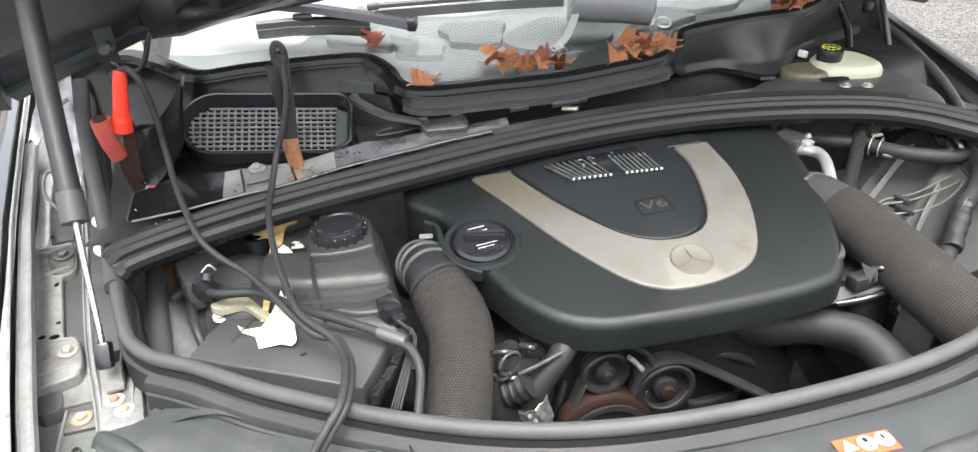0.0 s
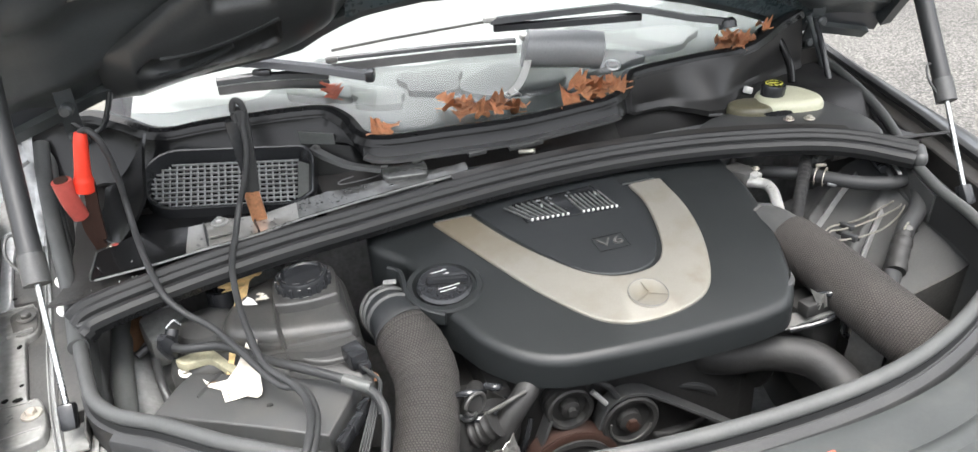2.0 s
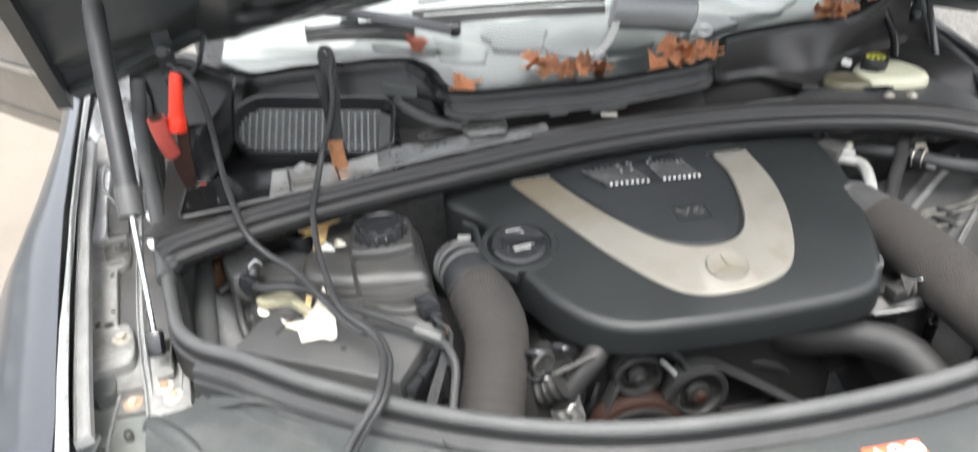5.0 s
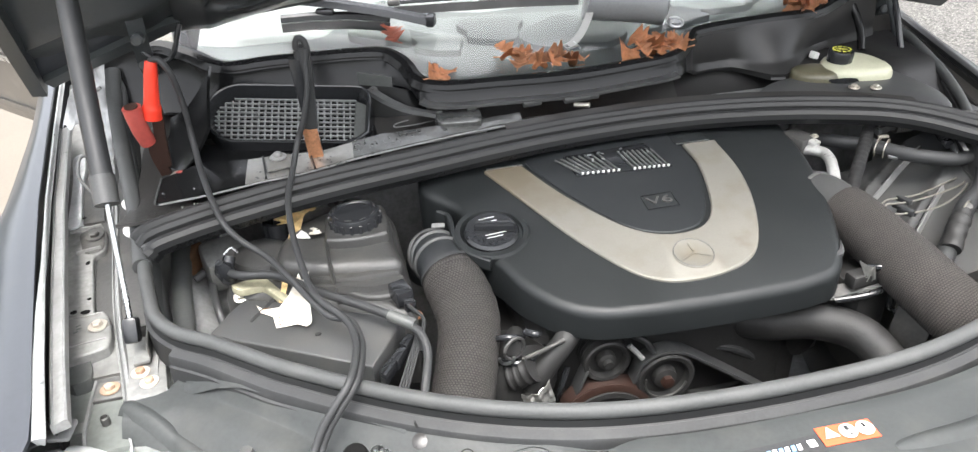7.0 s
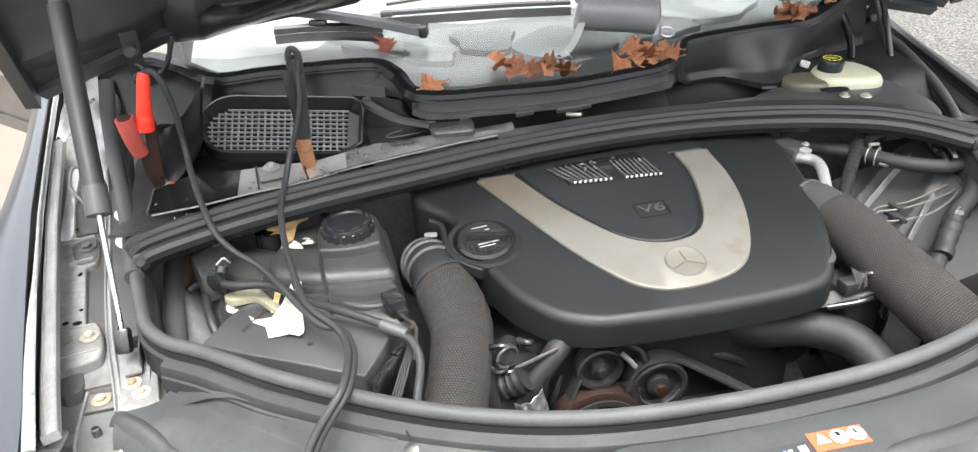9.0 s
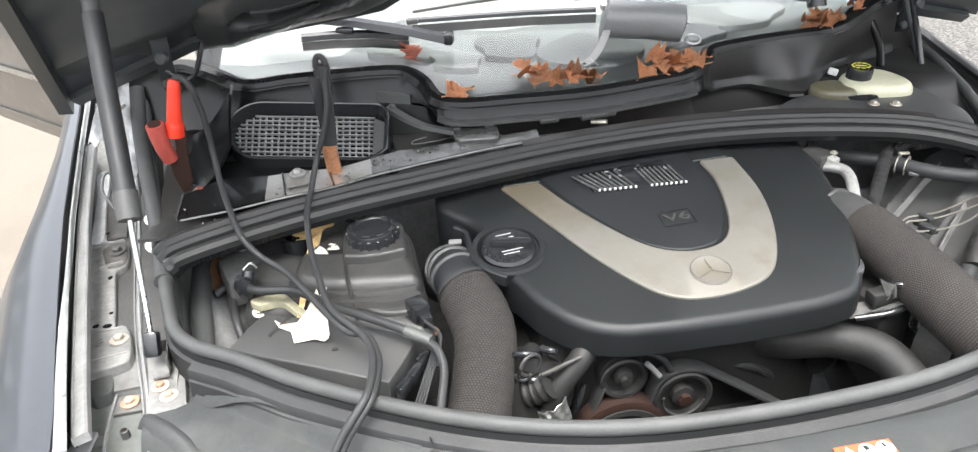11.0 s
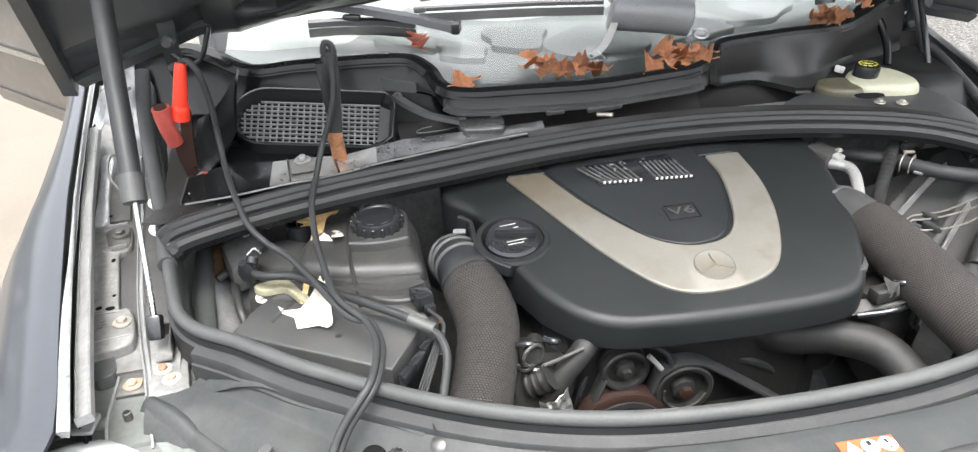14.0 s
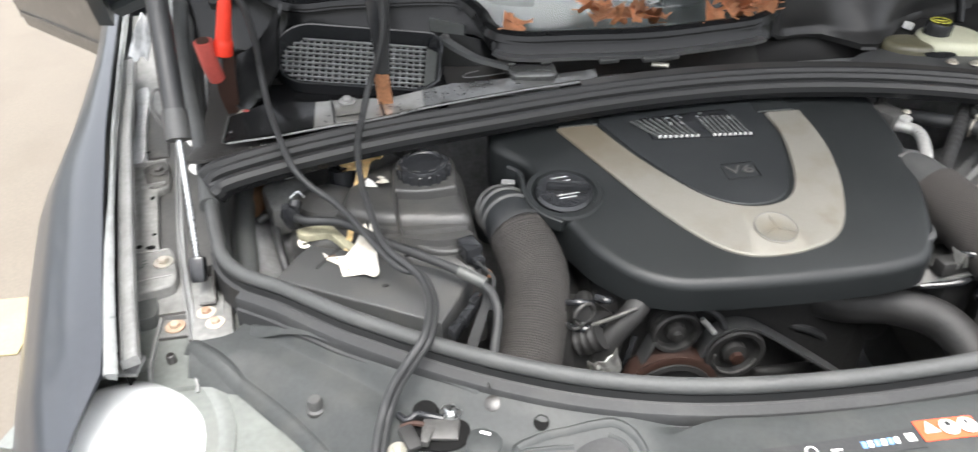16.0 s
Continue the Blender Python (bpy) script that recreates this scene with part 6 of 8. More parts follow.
part("rim", sweep([(-0.010, -0.010), (-0.008, 0.0), (0.0, 0.002), (0.008, 0.0), (0.010, -0.010)], [Vector((-0.262 + 0.108 * math.cos(a), 0.500 + 0.124 * math.sin(a), 0.863 + 0.006 * math.sin(a))) for a in np.linspace(-0.35, math.pi - 0.25, 40)]), M["lamprim"], lamp, "pale milky rim of the lens")

part("housing", outline_prism([(-0.34, 0.36), (-0.34, 0.60), (-0.27, 0.66), (-0.15, 0.64), (-0.13, 0.40)], lambda x, y: 0.55, lambda x, y: 0.80, 0.01, 3), M["plastic"], lamp, "black headlamp housing")

# ---- things on the front panel ----
single("guide_stud", merge(lathe([(0.0066, -0.006), (0.0070, 0.006), (0.0060, 0.009), (0, 0.009)], (-0.068, 0.522, 0.886), (0, 0, 0), 16), lathe([(0.009, -0.008), (0.009, -0.004), (0.0065, -0.002)], (-0.068, 0.522, 0.886), (0, 0, 0), 16)), M["plastic"], "black rubber stud on the front panel", "stud")
def over(x, y, h=0.0):
    return Vector((x, y, on_panel(x, y) + h))


lock = thing("bonnet_lock", (0.04, 0.47, 0.89), "black bonnet lock with a pale plate and a bright bolt", "lock")
part("body", outline_prism(cr([(0.020, 0.470, 0), (0.040, 0.482, 0), (0.064, 0.474, 0), (0.076, 0.466, 0), (0.074, 0.450, 0), (0.060, 0.442, 0), (0.035, 0.446, 0), (0.018, 0.456, 0)], 4, True), lambda x, y: on_panel(x, y) - 0.004, lambda x, y: on_panel(x, y) + 0.0025, 0.001, 2), M["hole_lock_black"], lock)
part("claw", lathe([(0.0125, -0.006), (0.013, 0.004), (0.010, 0.007), (0, 0.007)], over(0.038, 0.487), (10, 0, 0), 24), M["hole_lock_black"], lock, "round black claw")
part("claw_arm", tube([over(0.012, 0.489, 0.004), over(0.020, 0.480, 0.006), over(0.030, 0.483, 0.008), over(0.040, 0.478, 0.009), over(0.054, 0.474, 0.006)], 0.0035, 10), M["gloss"], lock)
part("catch_plate", box(over(0.050, 0.462, 0.006), (0.034, 0.022, 0.005), (4, 0, -10), 0.0015), M["castdark"], lock, "pale worn plate")
part("catch_fold", box(over(0.038, 0.455, 0.009), (0.007, 0.020, 0.008), (0, 0, -24), 0.0015), M["castdark"], lock)
part("spring", tube([over(0.014, 0.474, 0.005), over(0.026, 0.473, 0.008), over(0.036, 0.469, 0.008)], 0.0026, 8), M["rust"], lock, "rusty brown spring")
part("lever", box(over(0.022, 0.458, 0.007), (0.014, 0.028, 0.006), (0, 0, 20), 0.002), M["block"], lock)
bolt("bolt", over(0.061, 0.480, 0.003), 0.0092, M["steel"], lock, label="bright hexagon bolt")
bolt("bolt", over(0.010, 0.452, 0.003), 0.008, M["zinc"], lock)
# black disc on the panel, the hole's shade put into its colour
single("panel_hole", lathe([(0.0074, -0.001), (0.0072, 0.0012), (0.0064, 0.0012), (0.006, 0.0006), (0.0, 0.0005)], over(0.141, 0.451, 0.0004), (26, -12, 0), 22), M["hole_lock_black"], "round hole in the front panel", "hole", kind="structure")
single("panel_bolt", lathe([(0.008, -0.002), (0.008, 0.0006), (0.006, 0.0014), (0, 0.0016)], over(0.100, 0.477), (24, -12, 0), 18), M["traydark"], "flat rusty rivet in the front panel", "bolt")
oval = cr([(0.117, 0.437, 0), (0.140, 0.442, 0), (0.163, 0.441, 0), (0.189, 0.440, 0), (0.204, 0.438, 0), (0.216, 0.430, 0), (0.224, 0.418, 0), (0.226, 0.405, 0), (0.216, 0.392, 0), (0.195, 0.390, 0), (0.165, 0.402, 0), (0.140, 0.415, 0), (0.120, 0.427, 0)], 5, True)
ovl = thing("pressed_oval", (0.175, 0.415, 0.895), "pressed oval bead in the grey front panel", "recess")
bead_prof = [(-0.0055, -0.0015), (-0.003, 0.0015), (0, 0.0026), (0.003, 0.0015), (0.0055, -0.0015)]
part("rim", sweep(bead_prof, [over(p.x, p.y) for p in oval] + [over(oval[0].x, oval[0].y)]), M["frontpanel"], ovl)
part("bed", outline_prism([(0.188 + 0.026 * math.cos(a), 0.415 + 0.013 * math.sin(a)) for a in np.linspace(0, 2 * math.pi, 28)[:-1]], lambda x, y: on_panel(x, y) - 0.004, lambda x, y: on_panel(x, y) + 0.001, 0.0005, 2), M["carrier"], ovl, "dark oval bed inside the bead")
for pts in ([(0.125, 0.432), (0.145, 0.4305), (0.166, 0.427)], [(0.197, 0.429), (0.208, 0.423), (0.214, 0.413), (0.214, 0.405)]):
    part("bead", sweep([(0.5 * a, 0.7 * b) for a, b in bead_prof], [over(p.x, p.y) for p in cr([(x, y, 0) for x, y in pts], 5)]), M["frontpanel"], ovl)
single("round_boss", lathe([(0.017, -0.003), (0.0165, 0.0015), (0.014, 0.003), (0.0, 0.0035)], over(0.088, 0.446), (3, 0, 0), 28), M["frontpanel"], "round grey boss pressed in the panel", "boss", kind="structure")
single("boss_chip", box(over(0.090, 0.453, 0.004), (0.010, 0.003, 0.0012), (4, 0, -25), 0.0004), M["white"], "bright chip of bare metal on the panel boss", "chip")
part("slit", box((0.098, 0.4895, 0.9225), (0.0016, 0.014, 0.004), (-22, 0, 8), 0.0004), M["block"], seal, "narrow slit in the carrier")


def decal(x0, x1, y0, y1, h, lean=0.0):
    def f(u, v):
        x, y = x0 + (x1 - x0) * u + lean * v, y0 + (y1 - y0) * v
        return Vector((x, y, on_panel(x, y) + h))
    return sheet(f, 10, 4, 0.0006)


strip = thing("oil_label", (0.37, 0.37, 0.93), "long dull black label with white print and blue marks", "label")
part("backing", decal(0.307, 0.439, 0.352, 0.371, 0.0012), M["carrier"], strip)
part("round_mark", sweep(circle(0.0006, 6), [over(0.346 + 0.0046 * math.cos(a), 0.3622 + 0.0046 * math.sin(a), 0.0024) for a in np.linspace(0, 2 * math.pi, 26)]), M["white"], strip, "white ring mark")
for x, w, y in ((0.338, 0.016, 0.3530), (0.362, 0.009, 0.3600)):
    part("print_bar", decal(x, x + w, y, y + 0.0016, 0.0022), M["white"], strip)
for k in range(6):
    x = 0.388 + 0.0056 * k
    part("print_bar", decal(x, x + 0.0036, 0.3585, 0.3645, 0.0022, 0.001), M["blueprint" if k % 2 == 0 else "white"], strip, "coloured mark")
part("print_bar", decal(0.427, 0.434, 0.3585, 0.366, 0.0022), M["white"], strip)
warn = thing("warning_label", (0.47, 0.37, 0.935), "orange warning label with three white signs", "label")
part("backing", decal(0.4405, 0.493, 0.3565, 0.377, 0.0014), M["orange"], warn)
for k, x in enumerate((0.4505, 0.467, 0.4835)):
    y = 0.3668
    part("sign", lathe([(0.0078, 0), (0.0078, 0.0006), (0, 0.0007)], (x, y, on_panel(x, y) + 0.0026), (0, 0, 90 if k == 0 else 0), 3 if k == 0 else 24), M["white"], warn, "white sign")
    if k:
        part("sign_mark", box((x, y + 0.003, on_panel(x, y) + 0.0036), (0.0026 if k == 2 else 0.004, 0.005, 0.0006), (0, 0, 8), 0.0002), M["blacklabel"], warn)
        part("sign_mark", box((x + 0.001, y - 0.004, on_panel(x, y) + 0.0036), (0.004, 0.0012, 0.0006), (0, 0, 20), 0.0002), M["blacklabel"], warn)

# ---- coolant tank ----
tank = thing("coolant_tank", (0.02, 0.82, 0.80), "dusty black plastic coolant tank with a screw cap", "tank")
part("body", outline_prism(cr([(-0.112, 0.80, 0), (-0.115, 0.85, 0), (-0.085, 0.90, 0), (-0.02, 0.935, 0), (0.06, 0.945, 0), (0.108, 0.925, 0), (0.118, 0.85, 0), (0.122, 0.74, 0), (0.115, 0.70, 0), (0.05, 0.725, 0), (0.0, 0.755, 0), (-0.06, 0.785, 0)], 5, True),
                           lambda x, y: 0.78, lambda x, y: 0.905 + 0.10 * max(-0.12, min(0.1, y - 0.83)) - 0.10 * max(0, -0.02 - x), 0.022, 6), M["tank"], tank)
part("upper_body", outline_prism(cr([(-0.045, 0.815, 0), (-0.04, 0.87, 0), (0.0, 0.915, 0), (0.07, 0.925, 0), (0.105, 0.90, 0), (0.110, 0.82, 0), (0.112, 0.775, 0), (0.05, 0.78, 0), (0.0, 0.79, 0)], 5, True),
                                 lambda x, y: 0.86, lambda x, y: 0.926 + 0.06 * (y - 0.86), 0.018, 6), M["tank"], tank)
part("front_rib", sweep([(-0.007, -0.006), (-0.004, 0.004), (0.004, 0.004), (0.007, -0.006)], cr([(-0.02, 0.775, 0.90), (0.03, 0.762, 0.905), (0.07, 0.748, 0.906), (0.112, 0.752, 0.906)], 5)), M["tank"], tank)
part("seam_rib", sweep([(-0.003, -0.003), (0, 0.003), (0.003, -0.003)], cr([(0.028, 0.93, 0.925), (0.022, 0.86, 0.931), (0.022, 0.80, 0.925), (0.030, 0.74, 0.895)], 5)), M["tank"], tank)
part("neck", lathe([(0.037, -0.02), (0.035, 0.0), (0.033, 0.002)], (0.061, 0.862, 0.937), (0, 0, 0), 30), M["tank"], tank)
part("neck_block", outline_prism(cr([(0.020, 0.835, 0), (0.026, 0.824, 0), (0.060, 0.818, 0), (0.096, 0.822, 0), (0.102, 0.832, 0), (0.103, 0.885, 0), (0.090, 0.905, 0), (0.040, 0.910, 0), (0.022, 0.895, 0)], 4, True),
                                 lambda x, y: 0.905, lambda x, y: 0.9375, 0.005, 4), M["tank"], tank, "square collar under the cap")
part("side_ledge", sweep([(-0.010, -0.012), (-0.008, -0.002), (-0.002, 0.003), (0.006, 0.002), (0.010, -0.006), (0.010, -0.012)], cr([(-0.058, 0.836, 0.906), (-0.019, 0.806, 0.906), (0.012, 0.788, 0.905), (0.026, 0.781, 0.906), (0.060, 0.776, 0.908), (0.108, 0.776, 0.908)], 6)), M["tank"], tank, "moulded ledge across the tank")
part("pocket_panel", outline_prism(cr([(0.030, 0.772, 0), (0.046, 0.776, 0), (0.090, 0.774, 0), (0.112, 0.768, 0), (0.108, 0.736, 0), (0.068, 0.734, 0), (0.036, 0.756, 0)], 4, True), lambda x, y: 0.885, lambda x, y: 0.9035 + 0.10 * (y - 0.755), 0.004, 3), M["tank"], tank, "raised field below the ledge")
cap_prof = [(0.034, 0.0), (0.0345, 0.014), (0.032, 0.020), (0.026, 0.021), (0.024, 0.019), (0.0, 0.020)]
cap = part("cap", lathe(cap_prof, (0.061, 0.862, 0.934), (0, 0, 0), 36), M["gloss"], tank, "black ribbed screw cap")
for k in range(18):
    a = 2 * math.pi * k / 18
    part("grip_rib", box((0.061 + 0.0345 * math.cos(a), 0.862 + 0.0345 * math.sin(a), 0.943), (0.0035, 0.005, 0.014), (0, 0, math.degrees(a)), 0.001, 1), M["gloss"], cap)
for k in range(9):
    a = 2 * math.pi * k / 9 + 0.2
    part("print_bar", box((0.061 + 0.028 * math.cos(a), 0.862 + 0.028 * math.sin(a), 0.9552), (0.0015, 0.010, 0.0006), (0, 0, math.degrees(a)), 0.0002, 1), M["castdark"], cap)
part("filler", lathe([(0.020, -0.02), (0.019, 0.008), (0.014, 0.009), (0.013, -0.004), (0.006, -0.004), (0.006, 0.010), (0, 0.011)], (-0.048, 0.905, 0.925), (0, 0, 0), 24), M["gloss"], tank, "small round filler neck")
part("sensor", lathe([(0.012, 0), (0.012, 0.02), (0.009, 0.026), (0.005, 0.034), (0, 0.034)], (-0.108, 0.82, 0.905), (20, -10, 0), 16), M["gloss"], tank, "black hose nipple")
part("left_lobe", lathe([(0.05, -0.06), (0.05, 0.0), (0.04, 0.018), (0.02, 0.026), (0, 0.027)], (-0.070, 0.862, 0.893), (0, 0, 0), 24, (0.9, 0.9, 1)), M["tank"], tank)
part("rear_nipple", tube([(0.03, 0.93, 0.93), (0.04, 0.955, 0.945), (0.065, 0.97, 0.95)], 0.008, 10), M["plastic"], tank)
part("decal", outline_prism([(-0.022, 0.858), (-0.012, 0.853), (-0.001, 0.850), (-0.006, 0.862), (-0.013, 0.870), (-0.016, 0.864)], lambda x, y: 0.928, lambda x, y: 0.9310 + 0.06 * (y - 0.86), 0.0003, 1), M["white"], tank, "small torn white sticker")

fuse = thing("fuse_box", (0.0, 0.69, 0.84), "flat black plastic fuse box lid", "fuse box")
part("lid", outline_prism([(-0.122, 0.709), (-0.100, 0.752), (-0.086, 0.770), (-0.050, 0.757), (-0.007, 0.737), (0.05, 0.708), (0.104, 0.683), (0.085, 0.645), (0.062, 0.604), (0.0, 0.640), (-0.06, 0.673)],
                          lambda x, y: 0.872, lambda x, y: 0.902, 0.003, 3), M["plastic"], fuse)
part("box", outline_prism([(-0.112, 0.71), (-0.09, 0.76), (0.0, 0.727), (0.096, 0.683), (0.058, 0.612)], lambda x, y: 0.74, lambda x, y: 0.875, 0.004, 2), M["block"], fuse)
part("fold", sweep([(-0.002, -0.003), (0, 0.003), (0.002, -0.003)], [(-0.075, 0.72, 0.903), (-0.05, 0.757, 0.903)]), M["plastic"], fuse)
for x, y, w in ((0.078, 0.612, 0.026), (0.092, 0.632, 0.024), (0.104, 0.654, 0.022)):
    part("plug", merge(box((x, y, 0.884), (w, 0.010, 0.016), (0, 0, 58), 0.002), box((x - 0.004, y - 0.004, 0.892), (w * 0.6, 0.005, 0.005), (0, 0, 58), 0.001)), M["gloss"], fuse, "dark electrical plug")
ribbon = thing("wire_bundle", (0.10, 0.62, 0.87), "bundle of thin grey wires beside the fuse box", "wiring")
for k in range(4):
    part("wire", tube([(0.116 + 0.002 * k, 0.662, 0.899), (0.113 + 0.0022 * k, 0.645, 0.897), (0.102 + 0.0026 * k, 0.620 - 0.001 * k, 0.889), (0.088 + 0.003 * k, 0.596 - 0.001 * k, 0.872)], 0.0014, 6), M["cable"], ribbon)
single("lid_dot", lathe([(0.004, 0), (0.0035, 0.0012), (0, 0.0014)], (0.004, 0.676, 0.9022), (0, 0, 0), 14, (1, 0.7, 1)), M["block"], "small dark spot of grease on the fuse box", "spot")

# conduit across the tank with its plug
loom = thing("wiring_conduit", (0.0, 0.73, 0.91), "black ribbed wiring conduit over the tank", "wiring")
part("conduit", tube([(-0.108, 0.815, 0.918), (-0.09, 0.795, 0.922), (-0.044, 0.778, 0.925), (0.0, 0.735, 0.926), (0.038, 0.703, 0.926), (0.085, 0.668, 0.922), (0.107, 0.650, 0.918)], 0.0055, 12), M["cable"], loom)
part("wire", tube([(0.107, 0.650, 0.918), (0.120, 0.634, 0.912), (0.124, 0.612, 0.90), (0.116, 0.58, 0.885), (0.106, 0.55, 0.86)], 0.005, 10), M["cable"], loom)
part("wire", tube([(0.112, 0.70, 0.905), (0.126, 0.672, 0.905), (0.124, 0.652, 0.902), (0.118, 0.63, 0.89)], 0.0024, 8), M["cable"], loom)
part("plug", merge(box((0.106, 0.727, 0.905), (0.022, 0.030, 0.022), (0, 0, 20), 0.003), box((0.114, 0.708, 0.900), (0.014, 0.012, 0.014), (0, 0, 20), 0.002)), M["gloss"], loom, "black electrical plug")
part("wire", tube([(0.118, 0.70, 0.898), (0.126, 0.685, 0.90), (0.122, 0.672, 0.905)], 0.0018, 6), M["copper"], loom, "brown wires")
part("sleeve", tube([(0.088, 0.665, 0.922), (0.115, 0.645, 0.917)], 0.0072, 12), M["seam"], loom, "grey tape sleeve")
part("elbow", tube([(-0.104, 0.83, 0.93), (-0.107, 0.822, 0.922), (-0.11, 0.806, 0.918)], 0.008, 12), M["gloss"], loom)
part("wire_clip", tube([(-0.110, 0.828, 0.936), (-0.100, 0.834, 0.941), (-0.092, 0.828, 0.936)], 0.0016, 6), M["steel"], loom, "bright spring clip")

# pale bracket with a silver bolt below the conduit
single("pale_bracket", outline_prism(cr([(-0.106, 0.806, 0), (-0.093, 0.813, 0), (-0.067, 0.8135, 0), (-0.058, 0.806, 0), (-0.044, 0.783, 0), (-0.030, 0.760, 0), (-0.038, 0.754, 0), (-0.054, 0.778, 0), (-0.068, 0.794, 0), (-0.093, 0.792, 0)], 3, True), lambda x, y: 0.892, lambda x, y: 0.9015, 0.002, 2), M["yellowed"], "pale yellowish plastic bracket", "bracket")
bolt("bolt", (-0.097, 0.800, 0.886), 0.008, M["zinc"], None, rot=(30, 0, 0), label="bright zinc nut and bolt beside the tank", group="bay bolts")
# hoses in the corner beside the tank
single("corner_hose", tube([(-0.190, 0.985, 0.875), (-0.190, 0.955, 0.890), (-0.187, 0.915, 0.882), (-0.182, 0.86, 0.872), (-0.172, 0.80, 0.868), (-0.165, 0.74, 0.85)], 0.0135, 16), M["seam"], "thick taped grey hose in the corner", "hose", "bay hoses")
single("corner_pipe", tube([(-0.170, 0.890, 0.864), (-0.158, 0.898, 0.868), (-0.148, 0.893, 0.870), (-0.142, 0.86, 0.864), (-0.133, 0.82, 0.858), (-0.126, 0.80, 0.84)], 0.0058, 12), M["rubber"], "bent grey pipe in the corner", "pipe", "bay hoses")
single("foam_piece", outline_prism(cr([(-0.186, 0.906, 0), (-0.189, 0.949, 0), (-0.179, 0.960, 0), (-0.163, 0.949, 0), (-0.172, 0.912, 0)], 4, True), lambda x, y: 0.86, lambda x, y: 0.890 + 0.1 * (y - 0.93), 0.006, 3), M["foam"], "brown foam piece in the bay corner", "foam")
single("corner_module", merge(box((-0.125, 0.90, 0.88), (0.06, 0.06, 0.05), (10, 0, 20), 0.008), tube([(-0.13, 0.93, 0.905), (-0.10, 0.945, 0.93)], 0.007, 10)), M["shelf"], "grey dusty module behind the tank", "module")
single("hose_clip", lathe([(0.012, 0), (0.012, 0.006), (0.007, 0.010), (0, 0.010)], (-0.128, 0.915, 0.925), (10, 0, 0), 16), M["zinc"], "small metal clip behind the tank", "clip")

# ---- braided air hoses ----
air = thing("air_hose", (0.18, 0.70, 0.80), "thick braided grey air hose beside the tank", "hose", "air hoses")
part("braid", corrugated([(0.171, 0.772, 0.894), (0.1725, 0.766, 0.8915), (0.175, 0.755, 0.888), (0.184, 0.705, 0.868), (0.172, 0.65, 0.850), (0.156, 0.60, 0.828), (0.139, 0.55, 0.805), (0.128, 0.50, 0.78)], lambda t: 0.0375 + 0.0030 * math.exp(-((t - 0.36) / 0.12) ** 2) + 0.0005 * math.sin(t * 160), 36, 16), M["hosemesh"], air)
part("neck", corrugated([(0.155, 0.846, 0.850), (0.156, 0.842, 0.868), (0.158, 0.830, 0.886), (0.161, 0.812, 0.896), (0.165, 0.790, 0.899), (0.171, 0.770, 0.894)], lambda t: 0.0340, 32, 14), M["cover_dark"], air, "black plastic neck")
for c, d in (((0.1595, 0.821, 0.892), (0.12, -0.80, 0.58)), ((0.1615, 0.809, 0.897), (0.16, -0.95, 0.25)), ((0.164, 0.795, 0.899), (0.20, -0.98, 0.0))):
    c, d = Vector(c), Vector(d).normalized()
    part("rib", corrugated([c - d * 0.0035, c - d * 0.0015, c + d * 0.0015, c + d * 0.0035], lambda t: 0.0342 + 0.0030 * math.sin(math.pi * min(1, max(0, t))), 32, 3), M["plastic"], air, "rounded rib of the neck")
part("hose_tab", box((0.170, 0.842, 0.924), (0.018, 0.008, 0.004), (20, 0, -12), 0.0015), M["gutter"], air, "grey plastic tab")
part("band", corrugated([(0.1702, 0.774, 0.8948), (0.1716, 0.769, 0.8932)], lambda t: 0.0384, 32, 3), M["cable"], air)
air2 = thing("air_hose", (0.75, 0.65, 0.80), "thick knitted brown-grey air hose beside the engine cover", "hose", "air hoses")
part("braid", corrugated([(0.730, 0.772, 0.903), (0.735, 0.745, 0.898), (0.746, 0.68, 0.885), (0.764, 0.59, 0.862), (0.794, 0.52, 0.834), (0.82, 0.46, 0.80)], lambda t: 0.0345 + 0.0065 * min(1, t * 2), 36, 16), M["hosemesh2"], air2)
part("neck", corrugated([(0.716, 0.838, 0.892), (0.719, 0.822, 0.901), (0.724, 0.798, 0.906), (0.731, 0.766, 0.902)], lambda t: 0.028 + 0.004 * t + 0.0022 * (math.sin(t * 30) > 0 and t < 0.5), 32, 12), M["plastic"], air2, "ribbed black neck")

# ---- pipes and hoses beside the engine cover ----
ac = thing("refrigerant_pipe", (0.75, 0.87, 0.90), "bright bent aluminium pipe with a dark block", "pipe")
part("pipe", tube([(0.746, 0.900, 0.930), (0.752, 0.891, 0.933), (0.763, 0.877, 0.933), (0.762, 0.860, 0.932), (0.755, 0.840, 0.929), (0.740, 0.805, 0.918), (0.732, 0.79, 0.905)], 0.0082, 16), M["pipealu"], ac)
part("flange", box((0.7545, 0.901, 0.942), (0.018, 0.026, 0.010), (10, 0, 20), 0.003), M["pipealu"], ac, "pale cast flange")
part("block", box((0.744, 0.918, 0.934), (0.034, 0.044, 0.03), (0, 0, 20), 0.005), M["castdark"], ac)
bolt("bolt", (0.762, 0.904, 0.949), 0.0055, M["zinc"], ac)
part("fitting", merge(tube([(0.745, 0.945, 0.925), (0.757, 0.958, 0.94), (0.765, 0.974, 0.946)], 0.0055, 12), tube([(0.748, 0.95, 0.93), (0.753, 0.955, 0.936)], 0.0075, 12)), M["castdark"], ac)
